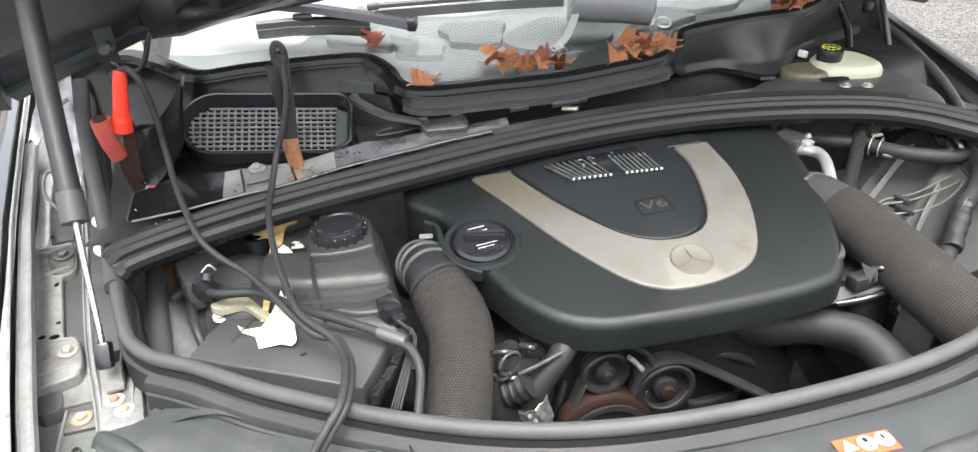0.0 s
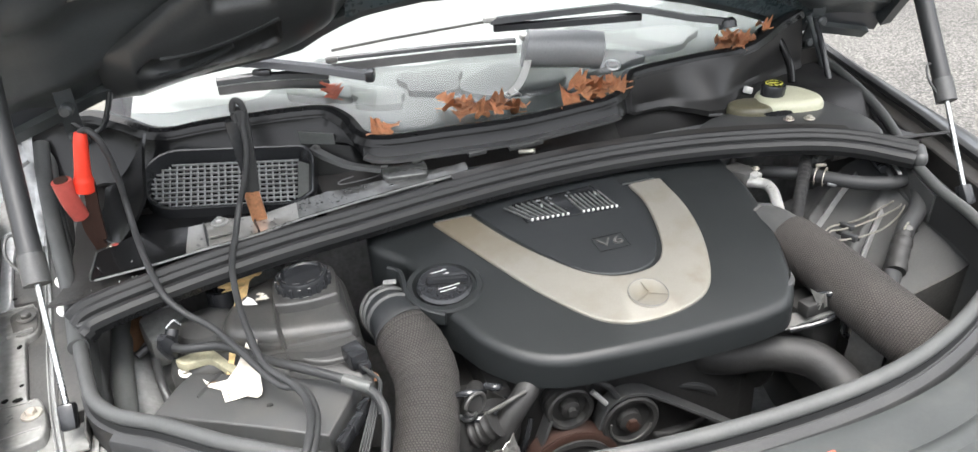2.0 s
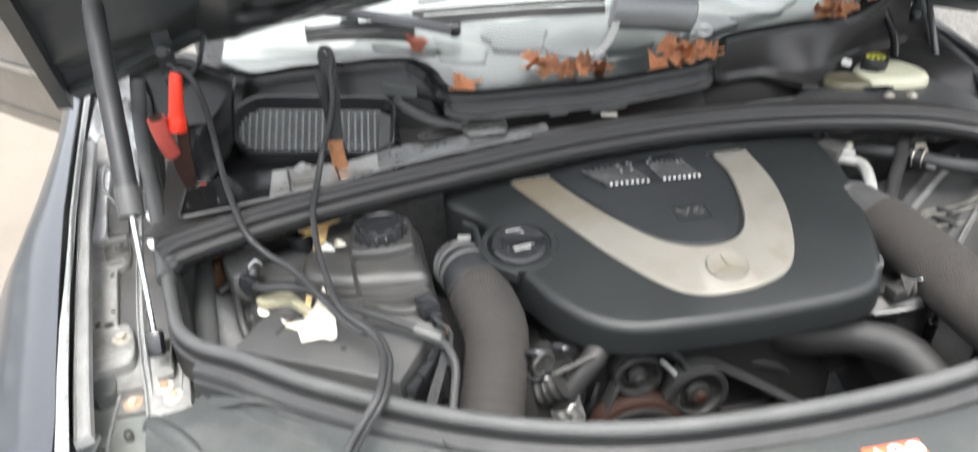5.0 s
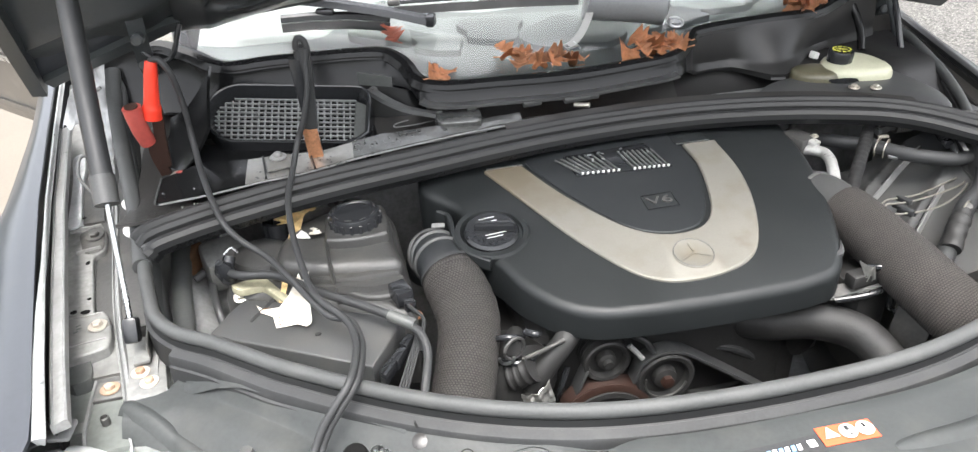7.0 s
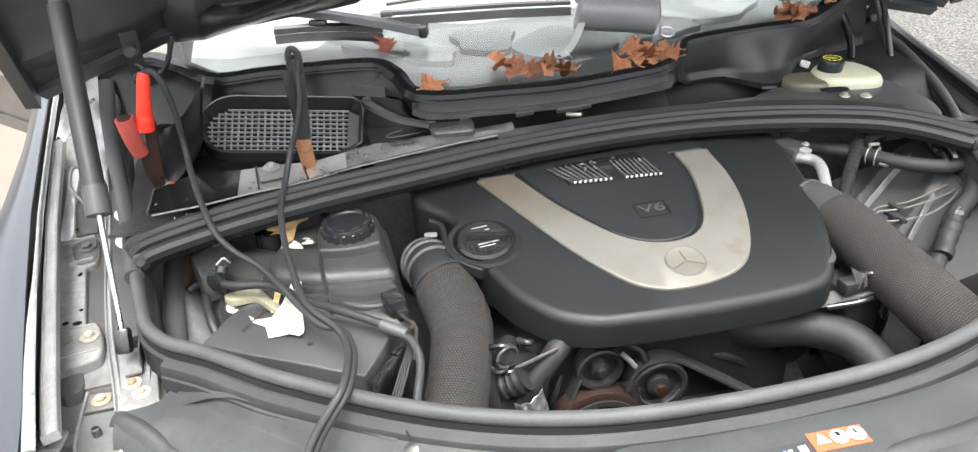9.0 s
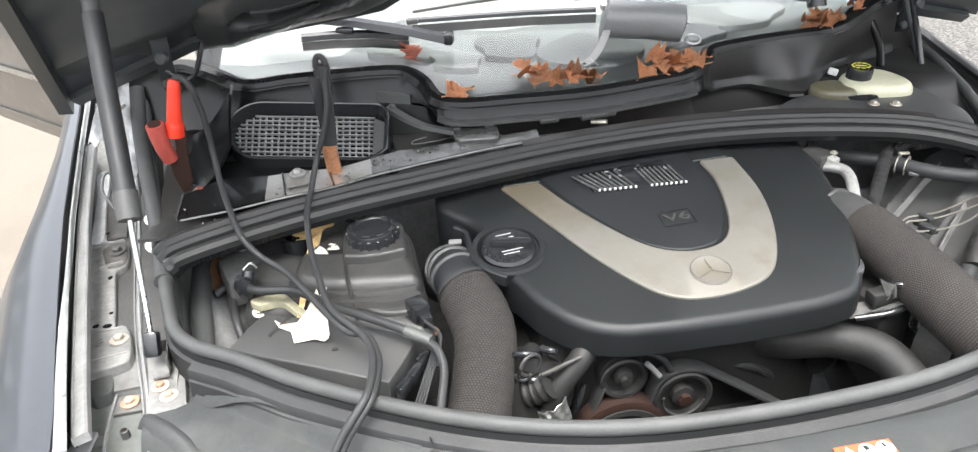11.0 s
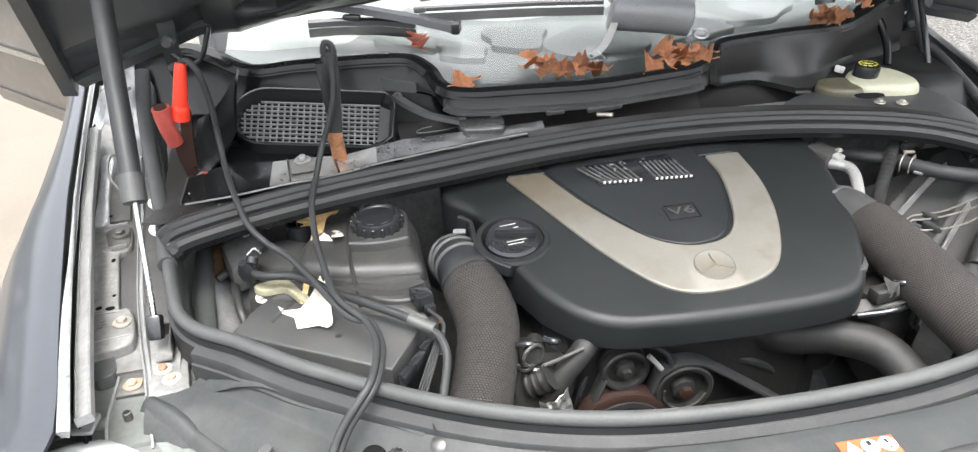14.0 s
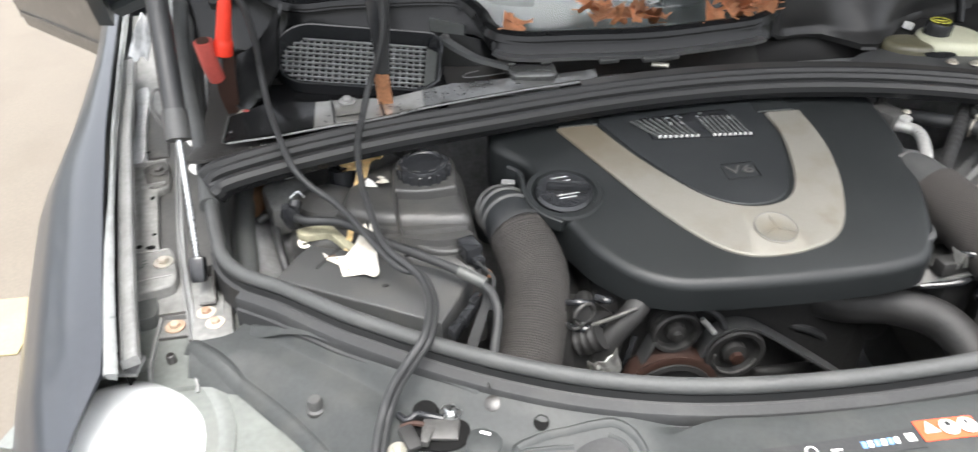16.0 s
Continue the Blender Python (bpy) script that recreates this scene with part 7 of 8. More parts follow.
single("coolant_hose", tube([(0.775, 0.985, 0.905), (0.788, 0.96, 0.915), (0.804, 0.938, 0.922), (0.828, 0.910, 0.926), (0.850, 0.890, 0.928), (0.869, 0.862, 0.928), (0.894, 0.838, 0.927), (0.932, 0.818, 0.926), (0.957, 0.815, 0.927), (0.972, 0.824, 0.930), (0.974, 0.842, 0.934), (0.968, 0.860, 0.936)], 0.0105, 18), M["cable"], "black coolant hose across the bay corner", "hose", "bay hoses")
ring = thing("hose_clamp", (0.862, 0.868, 0.931), "pale spring clamp round the coolant hose", "clamp")
for d in (0.0, 0.012):
    part("band", sweep([(-0.0030, 0), (-0.0030, 0.0012), (0.0030, 0.0012), (0.0030, 0)], [Vector((0.855 + d * 0.7 + 0.8 * 0.0125 * math.cos(a), 0.880 - d * 0.8 + 0.6 * 0.0125 * math.cos(a), 0.9285 + 0.0125 * math.sin(a))) for a in np.linspace(-0.9, math.pi + 0.9, 22)], up=(0.7, -0.7, 0)), M["zinc"], ring)
part("screw", box((0.866, 0.855, 0.922), (0.014, 0.008, 0.006), (0, 0, -40), 0.002), M["steel"], ring)
part("tab", box((0.862, 0.88, 0.945), (0.016, 0.006, 0.004), (0, 0, -10), 0.001), M["zinc"], ring)
single("braided_line", corrugated([(0.893, 0.922, 0.940), (0.876, 0.921, 0.942), (0.858, 0.910, 0.942), (0.838, 0.886, 0.937), (0.812, 0.856, 0.926), (0.786, 0.826, 0.910), (0.765, 0.800, 0.885)], lambda t: 0.0082 + 0.0016 * abs(math.sin(t * 75)), 16, 16), M["finebraid"], "fine braided line beside the cover", "hose", "bay hoses")
line = thing("hose_fitting", (0.91, 0.90, 0.94), "thin dark line with a ribbed metal fitting", "pipe")
part("line", tube([(0.862, 0.896, 0.945), (0.885, 0.902, 0.946), (0.927, 0.902, 0.946), (0.955, 0.898, 0.944), (0.978, 0.888, 0.94)], 0.005, 10), M["rubber_light"], line)
part("rod_strip", sweep([(-0.003, -0.0008), (-0.003, 0.0008), (0.003, 0.0008), (0.003, -0.0008)], [(0.981, 0.882, 0.945), (0.958, 0.838, 0.946), (0.940, 0.803, 0.946)]), M["gutter"], line, "bare metal strip")
part("ferrule", corrugated([(0.896, 0.902, 0.946), (0.908, 0.902, 0.946), (0.922, 0.902, 0.946)], lambda t: 0.0085 + 0.0012 * (math.sin(t * 40) > 0), 16, 8), M["castdark"], line, "ribbed metal ferrule")
part("clip", box((0.876, 0.905, 0.954), (0.018, 0.008, 0.004), (0, 0, 8), 0.001), M["zinc"], line)
part("nut", tube([(0.866, 0.898, 0.945), (0.88, 0.901, 0.946)], 0.0075, 6, 2), M["castdark"], line)
for pts in ([(0.972, 0.838, 0.900), (0.968, 0.829, 0.896), (0.952, 0.815, 0.895), (0.926, 0.805, 0.895), (0.864, 0.785, 0.895), (0.832, 0.783, 0.895), (0.811, 0.782, 0.895), (0.791, 0.773, 0.892)],
            [(0.977, 0.834, 0.900), (0.973, 0.820, 0.896), (0.950, 0.799, 0.895), (0.919, 0.786, 0.895), (0.853, 0.771, 0.895), (0.818, 0.770, 0.895), (0.803, 0.771, 0.895), (0.787, 0.759, 0.890)],
            [(0.979, 0.826, 0.900), (0.969, 0.810, 0.896), (0.929, 0.777, 0.895), (0.877, 0.750, 0.895), (0.836, 0.742, 0.895), (0.808, 0.743, 0.895), (0.788, 0.750, 0.893), (0.775, 0.744, 0.890)]):
    single("brake_line", tube(pts, 0.0013, 8), M["lineseal"], "thin bent metal brake line", "pipe", "brake lines")
single("line_holder", merge(box((0.834, 0.776, 0.895), (0.009, 0.022, 0.008), (0, 0, 15), 0.002), box((0.816, 0.748, 0.895), (0.009, 0.022, 0.010), (0, 0, 25), 0.002), box((0.826, 0.762, 0.888), (0.005, 0.036, 0.006), (0, 0, 20), 0.001)), M["cable"], "black clip holding the brake lines", "clip")
tower = thing("spring_tower", (0.93, 0.80, 0.72), "dusty dark spring tower panel in the bay corner", "tower")


def tower_f(u, v):
    x = 0.80 + 0.175 * u
    y = 0.66 + 0.26 * v
    fold = 0.010 * math.exp(-((v - 0.30 - 0.45 * u) / 0.045) ** 2) + 0.008 * math.exp(-((v - 0.68 - 0.40 * u) / 0.035) ** 2)
    return Vector((x, y, 0.829 + 0.045 * u + 0.03 * v + fold + 0.02 * math.exp(-((u - 1.0) / 0.2) ** 2) - 0.02 * max(0, 0.2 - u) * 5))


part("panel", sheet(tower_f, 50, 50, 0.004), M["plastic"], tower)
part("skirt", sheet(lambda u, v: tower_f(0.0, u) - Vector((-0.01 * v, 0, 0.25 * v)), 20, 6, 0.004), M["castdark"], tower)
part("front_skirt", sheet(lambda u, v: tower_f(u, 0.0) - Vector((0, 0, 0.25 * v)), 20, 6, 0.004), M["castdark"], tower)
for x, y in ((0.87, 0.86), (0.93, 0.75), (0.945, 0.87)):
    bolt("bolt", (x, y, tower_f((x - 0.80) / 0.175, (y - 0.66) / 0.26).z + 0.002), 0.006, M["castdark"], tower)
single("loom_hose", tube([(0.97, 0.90, 0.94), (0.962, 0.87, 0.94), (0.945, 0.83, 0.937), (0.937, 0.812, 0.93)], 0.005, 10), M["cable"], "thin dark wiring loom along the inner wing", "wiring", "bay hoses")
single("loom_hose", tube([(0.985, 0.86, 0.925), (0.982, 0.82, 0.922), (0.965, 0.785, 0.915), (0.935, 0.755, 0.905), (0.90, 0.735, 0.897), (0.872, 0.71, 0.89), (0.835, 0.68, 0.872), (0.80, 0.65, 0.86)], 0.0125, 16), M["cable"], "grey wiring loom along the inner wing", "wiring", "bay hoses")
single("coil_hose", corrugated([(0.955, 0.885, 0.945), (0.95, 0.87, 0.944), (0.944, 0.852, 0.942), (0.94, 0.835, 0.940)], lambda t: 0.0065 + 0.001 * (math.sin(t * 60) > 0), 14, 10), M["gloss"], "short ribbed black conduit in the bay corner", "hose", "bay hoses")
single("tower_brace", sweep([(-0.004, -0.014), (-0.001, -0.004), (0.001, -0.004), (0.004, -0.014)], cr([(0.822, 0.828, 0.872), (0.86, 0.85, 0.885), (0.90, 0.872, 0.902), (0.938, 0.889, 0.918)], 5)), M["gutter"], "pressed grey fold on the tower panel", "brace", "tower folds")
single("tower_brace", sweep([(-0.004, -0.014), (-0.001, -0.004), (0.001, -0.004), (0.004, -0.014)], cr([(0.82, 0.725, 0.866), (0.85, 0.75, 0.876), (0.885, 0.778, 0.886), (0.915, 0.80, 0.898)], 5)), M["gutter"], "pressed grey fold on the tower panel", "brace", "tower folds")
valve = thing("valve_block", (0.86, 0.70, 0.87), "dark valve with a small dull nut", "valve")
part("body", corrugated([(0.880, 0.716, 0.902), (0.866, 0.704, 0.896), (0.852, 0.692, 0.888), (0.832, 0.672, 0.876)], lambda t: 0.0125 + 0.0012 * (math.sin(t * 22) > 0) - 0.003 * (t < 0.25), 18, 8), M["block"], valve)
part("clip_ring", tube([Vector((0.884 + 0.010 * math.cos(a), 0.719 + 0.006 * math.cos(a), 0.906 + 0.010 * math.sin(a))) for a in np.linspace(0, 2 * math.pi, 20)], 0.0013, 6, smooth=False), M["lineseal"], valve, "thin wire ring")
part("nut", lathe([(0.006, 0), (0.006, 0.006), (0, 0.007)], (0.885, 0.718, 0.905), (20, 0, 0), 6), M["castdark"], valve)

# ---- lower front of the engine ----
engine = thing("engine_block", (0.45, 0.82, 0.40), "dark dirty engine block under the cover", "engine")
part("block", box((0.45, 0.86, 0.66), (0.40, 0.36, 0.36), bev=0.03), M["block"], engine)
for sgn in (-1, 1):
    part("cylinder_bank", box((0.45 + sgn * 0.17, 0.86, 0.775 + 0.025 * sgn), (0.15, 0.36, 0.13), (0, sgn * 28, 0), 0.02), M["block"], engine)
part("timing_case", box((0.45, 0.70, 0.72), (0.34, 0.05, 0.26), bev=0.02), M["block"], engine)


def pulley(c, r, material, depth=0.03, groove=5, tilt=0):
    prof = [(r * 0.96, 0)]
    for k in range(groove):
        z = 0.004 + (depth - 0.008) * k / groove
        prof += [(r, z), (r * 0.955, z + (depth - 0.008) / groove * 0.5)]
    prof += [(r, depth - 0.002), (r * 0.93, depth), (r * 0.80, depth - 0.001), (r * 0.74, depth - 0.010), (r * 0.42, depth - 0.011), (r * 0.38, depth - 0.002), (r * 0.20, depth), (r * 0.18, depth + 0.006), (0, depth + 0.006)]
    return lathe(prof, c, (90, 0, tilt), 44)


idler = thing("idler_pulley", (0.436, 0.66, 0.745), "grooved dark pulley with a rusty centre bolt", "pulley", "belt pulleys")
part("wheel", pulley((0.427, 0.670, 0.766), 0.0395, M["castdark"]), M["block"], idler)
part("hub_bolt", lathe([(0.009, 0), (0.009, 0.006), (0, 0.008)], (0.427, 0.639, 0.766), (90, 0, 0), 6), M["rust"], idler, "rusty centre bolt")
part("rim_ring", tube([Vector((0.427 + 0.0285 * math.cos(a), 0.6395, 0.766 + 0.0285 * math.sin(a))) for a in np.linspace(2.9, 6.0, 24)], 0.0014, 8, smooth=False), M["castdark"], idler, "worn edge")
pump = thing("pump_pulley", (0.365, 0.67, 0.775), "smooth dark pump pulley", "pulley", "belt pulleys")
part("wheel", pulley((0.348, 0.675, 0.808), 0.031, M["castdark"], 0.03, 3), M["block"], pump)
crank = thing("crank_pulley", (0.345, 0.66, 0.70), "large rusty crank pulley", "pulley", "belt pulleys")
part("wheel", pulley((0.345, 0.665, 0.712), 0.066, M["rust"], 0.03, 6), M["rust"], crank)
part("face", lathe([(0.057, 0), (0.057, 0.003), (0.050, 0.004), (0.046, 0.001), (0.034, 0.001), (0.030, 0.006), (0, 0.006)], (0.345, 0.634, 0.712), (90, 0, 0), 36), M["block"], crank, "dark hub face")
belt_pts = [(0.385, 0.655, 0.765), (0.395, 0.655, 0.793), (0.418, 0.655, 0.807), (0.445, 0.655, 0.804), (0.475, 0.655, 0.785), (0.56, 0.655, 0.72), (0.62, 0.655, 0.67)]
belt = thing("drive_belt", (0.45, 0.655, 0.70), "black ribbed drive belt", "belt")
part("run", sweep([(-0.0018, -0.011), (-0.0018, 0.011), (0.0018, 0.011), (0.0018, -0.011)], cr(belt_pts, 6), up=(0, 1, 0)), M["rubber"], belt)
part("run", sweep([(-0.0018, -0.011), (-0.0018, 0.011), (0.0018, 0.011), (0.0018, -0.011)], [(0.322, 0.655, 0.80), (0.285, 0.655, 0.70), (0.283, 0.655, 0.66)], up=(0, 1, 0)), M["rubber"], belt)
alt = thing("alternator", (0.265, 0.65, 0.74), "grey cast aluminium alternator with hose stubs", "alternator")
part("case", lathe([(0.045, -0.05), (0.05, -0.02), (0.05, 0.01), (0.038, 0.022), (0.03, 0.024), (0.012, 0.024), (0.010, 0.034), (0, 0.034)], (0.240, 0.665, 0.790), (80, 0, 20), 32), M["block"], alt)
part("outlet", tube([(0.248, 0.64, 0.795), (0.258, 0.64, 0.812), (0.275, 0.645, 0.832), (0.296, 0.655, 0.850), (0.32, 0.68, 0.86)], 0.0145, 16), M["block"], alt, "dull dirty elbow")
part("lug", sheet(lambda u, v: Vector((0.234 + 0.036 * u + 0.003 * math.sin(5 * v), 0.622 - 0.008 * math.sin(math.pi * u) - 0.0016 * math.sin(19 * u + 5 * v) - 0.0012 * math.sin(23 * v - 6 * u), 0.772 + 0.030 * v + 0.016 * v * u)), 16, 16, 0.0008), M["alum"], alt, "crumpled silvery foil on the casting", 25)
part("casting", box((0.252, 0.640, 0.785), (0.034, 0.024, 0.040), (10, 20, 10), 0.008), M["castdark"], alt)
part("collar", corrugated([(0.222, 0.645, 0.815), (0.236, 0.64, 0.822), (0.250, 0.635, 0.832)], lambda t: 0.017 + 0.0015 * (math.sin(t * 20) > 0), 24, 8), M["block"], alt, "dark ribbed collar")
part("hose_ring", tube([Vector((0.228 + 0.013 * math.cos(a), 0.64 + 0.006 * math.cos(a), 0.862 + 0.014 * math.sin(a))) for a in np.linspace(0, 2 * math.pi, 26)], 0.0022, 8, smooth=False), M["castdark"], alt, "dull clamp ring")
part("hose_stub", tube([(0.238, 0.68, 0.85), (0.232, 0.655, 0.858), (0.226, 0.643, 0.862)], 0.011, 14), M["block"], alt)
part("hose_ring", tube([Vector((0.218 + 0.009 * math.cos(a), 0.637, 0.852 + 0.009 * math.sin(a))) for a in np.linspace(3.0, 6.2, 16)], 0.002, 8, smooth=False), M["steel"], alt)
part("rod", tube([(0.238, 0.640, 0.843), (0.262, 0.638, 0.853), (0.290, 0.64, 0.862)], 0.0026, 8), M["castdark"], alt)
part("stud", tube([(0.374, 0.642, 0.833), (0.382, 0.640, 0.824), (0.391, 0.638, 0.812)], 0.0036, 8), M["gutter"], alt, "pale worn stud")
single("engine_loom", tube([(0.47, 0.70, 0.79), (0.50, 0.685, 0.775), (0.54, 0.675, 0.765), (0.57, 0.68, 0.74), (0.585, 0.69, 0.70)], 0.006, 10), M["cable"], "black wiring loom across the dirty engine front", "wiring", "engine hoses")
single("engine_loom", tube([(0.385, 0.665, 0.83), (0.402, 0.655, 0.822), (0.412, 0.65, 0.805), (0.425, 0.655, 0.79)], 0.0045, 10), M["cable"], "short black wiring loom above the pulleys", "wiring", "engine hoses")
tens = thing("tensioner_plate", (0.53, 0.685, 0.73), "dark cast tensioner plate with bolts", "bracket")
part("plate", outline_prism(cr([(0.475, 0.672, 0), (0.50, 0.664, 0), (0.545, 0.668, 0), (0.572, 0.682, 0), (0.565, 0.70, 0), (0.48, 0.70, 0)], 4, True), lambda x, y: 0.60, lambda x, y: 0.705, 0.006, 3), M["block"], tens)
for x in (0.492, 0.528, 0.558):
    bolt("bolt", (x, 0.682, 0.706), 0.006, M["block"], tens, label="rusty bolt")
# thin hoses and brackets in the gaps round the engine
for pts, r in (([(0.205, 0.66, 0.865), (0.222, 0.645, 0.876), (0.238, 0.65, 0.868), (0.246, 0.67, 0.85)], 0.004), ([(0.245, 0.655, 0.872), (0.256, 0.645, 0.874), (0.262, 0.66, 0.862), (0.258, 0.68, 0.845)], 0.0045),
               ([(0.215, 0.65, 0.835), (0.232, 0.64, 0.838), (0.252, 0.65, 0.832), (0.275, 0.68, 0.82)], 0.005), ([(0.30, 0.66, 0.80), (0.29, 0.65, 0.78), (0.285, 0.655, 0.75), (0.295, 0.67, 0.72)], 0.004)):
    single("engine_hose", tube(pts, r, 10), M["gloss"], "thin glossy black hose in front of the engine", "hose", "engine hoses")
for pts in ([(0.66, 0.655, 0.838), (0.69, 0.645, 0.846), (0.715, 0.645, 0.85), (0.735, 0.66, 0.845)], [(0.712, 0.66, 0.875), (0.722, 0.648, 0.862), (0.735, 0.645, 0.84), (0.742, 0.65, 0.815), (0.76, 0.64, 0.80)], [(0.70, 0.66, 0.88), (0.715, 0.65, 0.884), (0.728, 0.655, 0.876)]):
    single("engine_hose", tube(pts, 0.0042, 10), M["gloss"], "thin glossy black hose in front of the engine", "hose", "engine hoses")
clamp_arm = thing("support_arm", (0.70, 0.655, 0.82), "dark folded steel arm under the cover's corner", "bracket")
part("web", sweep([(-0.010, -0.0015), (-0.010, 0.0015), (0.010, 0.0015), (0.010, -0.0015)], cr([(0.655, 0.665, 0.842), (0.69, 0.655, 0.852), (0.722, 0.655, 0.855)], 5), up=(0, -0.5, 1)), M["castdark"], clamp_arm)
part("edge", tube([(0.668, 0.652, 0.846), (0.695, 0.645, 0.856), (0.722, 0.645, 0.858)], 0.0011, 6), M["seam"], clamp_arm, "bright worn edge")
part("tab", box((0.752, 0.648, 0.812), (0.004, 0.006, 0.022), (0, 6, 0), 0.001), M["zinc"], clamp_arm)
single("intercooler_pipe", corrugated([(0.52, 0.73, 0.785), (0.545, 0.70, 0.80), (0.58, 0.676, 0.803), (0.64, 0.662, 0.803), (0.69, 0.63, 0.795), (0.705, 0.57, 0.775), (0.705, 0.48, 0.74)], lambda t: 0.025, 28, 10), M["block"], "smooth black intake pipe curving under the cover", "pipe", "bay hoses")
single("side_module", merge(box((0.715, 0.69, 0.80), (0.06, 0.07, 0.10), (0, 0, 12), 0.012), box((0.70, 0.66, 0.865), (0.05, 0.02, 0.02), (0, 0, 8), 0.004)), M["block"], "dark bracket module under the cover's corner", "module")
single("torn_foil", sheet(lambda u, v: Vector((0.690 + 0.012 * u + 0.004 * math.sin(9 * v), 0.655 - 0.006 * v, 0.858 + 0.016 * v - 0.01 * math.sin(7 * u))), 6, 8, 0.0008), M["alum"], "scrap of torn silver foil", "foil")
single("side_bracket", merge(box((0.745, 0.61, 0.80), (0.012, 0.05, 0.10), (0, 10, 20), 0.004), box((0.79, 0.60, 0.80), (0.008, 0.03, 0.06), (0, 0, 10), 0.003)), M["castdark"], "dark steel bracket behind the pipe", "bracket")


# ---- brake fluid reservoir ----
resv = thing("brake_reservoir", (0.90, 1.05, 0.96), "translucent yellowish brake fluid reservoir with a black cap", "reservoir")
RX, RY = 0.010, 0.014


def shifted(pts):
    return [(x + RX, y + RY, 0) for x, y in pts]


part("bottle", outline_prism(cr(shifted([(0.842, 1.03), (0.848, 1.002), (0.88, 0.988), (0.925, 0.980), (0.946, 0.992), (0.951, 1.02), (0.936, 1.060), (0.905, 1.074), (0.862, 1.066)]), 5, True),
                             lambda x, y: 0.968, lambda x, y: 1.006 + 0.05 * (y - 1.05), 0.013, 5), M["resv"], resv)
part("side_tank", outline_prism(cr(shifted([(0.79, 1.035), (0.81, 1.005), (0.85, 0.995), (0.855, 1.05), (0.81, 1.06)]), 5, True), lambda x, y: 0.968, lambda x, y: 1.0, 0.010, 4), M["resvdark"], resv, "brown-grey side chamber")
CX, CY, CZ = 0.885, 1.050, 1.010
part("cap", lathe([(0.020, -0.008), (0.0205, 0.010), (0.019, 0.014), (0, 0.015)], (CX, CY, CZ), (4, 4, 0), 30), M["gloss"], resv, "black cap with yellow print")
for k in range(10):
    a = 2 * math.pi * k / 10
    part("print_bar", box((CX + 0.0135 * math.cos(a) + 0.001, CY + 0.0135 * math.sin(a), CZ + 0.0158), (0.006, 0.0025, 0.0006), (4, 4, math.degrees(a) + 90), 0.0002, 1), M["capyellow"], resv)
for dx, dy in ((-0.004, 0.003), (0.004, -0.003), (0.0, 0.0)):
    part("print_bar", box((CX + dx, CY + dy, CZ + 0.0158), (0.009, 0.0018, 0.0006), (4, 4, 0), 0.0002, 1), M["capyellow"], resv)
part("strap", sheet(lambda u, v: Vector((0.838 + 0.055 * u, 1.016 - 0.012 * u - 0.012 * math.sin(math.pi * u) - 0.004 * v, 0.984 + 0.012 * v * math.sin(math.pi * u) ** 0.5)), 12, 3, 0.002), M["gloss"], resv)
single("sensor_tag", box((0.872, 1.102, 1.0), (0.014, 0.012, 0.012), (0, 20, 20), 0.002), M["white"], "small white tag beside the reservoir", "tag")
for x, y in ((0.864, 0.972), (0.894, 0.960)):
    bolt("bolt", (x, y, 0.990), 0.008, M["zinc"], None, label="dull bolt below the brake reservoir", group="bay bolts")
single("servo_lid", outline_prism(cr([(0.72, 1.000, 0), (0.79, 0.972, 0), (0.86, 0.938, 0), (0.915, 0.902, 0), (0.955, 0.868, 0), (0.978, 0.905, 0), (0.984, 0.95, 0), (0.975, 1.03, 0), (0.93, 1.09, 0), (0.84, 1.06, 0), (0.76, 1.04, 0)], 4, True), lambda x, y: 0.955, lambda x, y: 0.986, 0.004, 3), M["rubber"], "dusty brown-black tray under the brake reservoir", "tray")

# ---- jumper cables ----
red = thing("jumper_clamp", (-0.195, 0.98, 0.97), "red jumper cable clamp biting a terminal", "clamp", "jumper clamps")
part("handle", corrugated([(-0.166, 0.972, 1.152), (-0.169, 0.970, 1.140), (-0.176, 0.968, 1.11), (-0.180, 0.969, 1.093), (-0.184, 0.970, 1.077)], lambda t: 0.0075 + 0.004 * t + 0.0015 * (t > 0.72), 18, 6), M["red"], red, "bright red vinyl grip")
grip2 = corrugated([(-0.203, 0.960, 1.098), (-0.2025, 0.962, 1.08), (-0.2015, 0.966, 1.062), (-0.199, 0.972, 1.042)], lambda t: 0.0122 - 0.0015 * t, 18, 5)
part("handle", grip2, M["redold"], red, "faded red vinyl grip with an open end")
part("bore", lathe([(0.0085, -0.001), (0.0085, 0.002), (0, 0.002)], (-0.2031, 0.9598, 1.0978), (12, 2, 0), 18), M["rust"], red)
# the darker rust colour includes the shade on the jaws
part("jaw", merge(sweep([(-0.007, -0.004), (-0.007, 0.004), (0.007, 0.004), (0.007, -0.004)], cr([(-0.176, 0.972, 1.085), (-0.182, 0.976, 1.05), (-0.188, 0.985, 1.00)], 4), up=(0, 1, 0)),
                  sweep([(-0.007, -0.004), (-0.007, 0.004), (0.007, 0.004), (0.007, -0.004)], cr([(-0.192, 0.976, 1.05), (-0.196, 0.982, 1.02), (-0.192, 0.99, 0.985)], 4), up=(0, 1, 0))), M["rust"], red, "rusty jaws, painted darker for the shade on them")
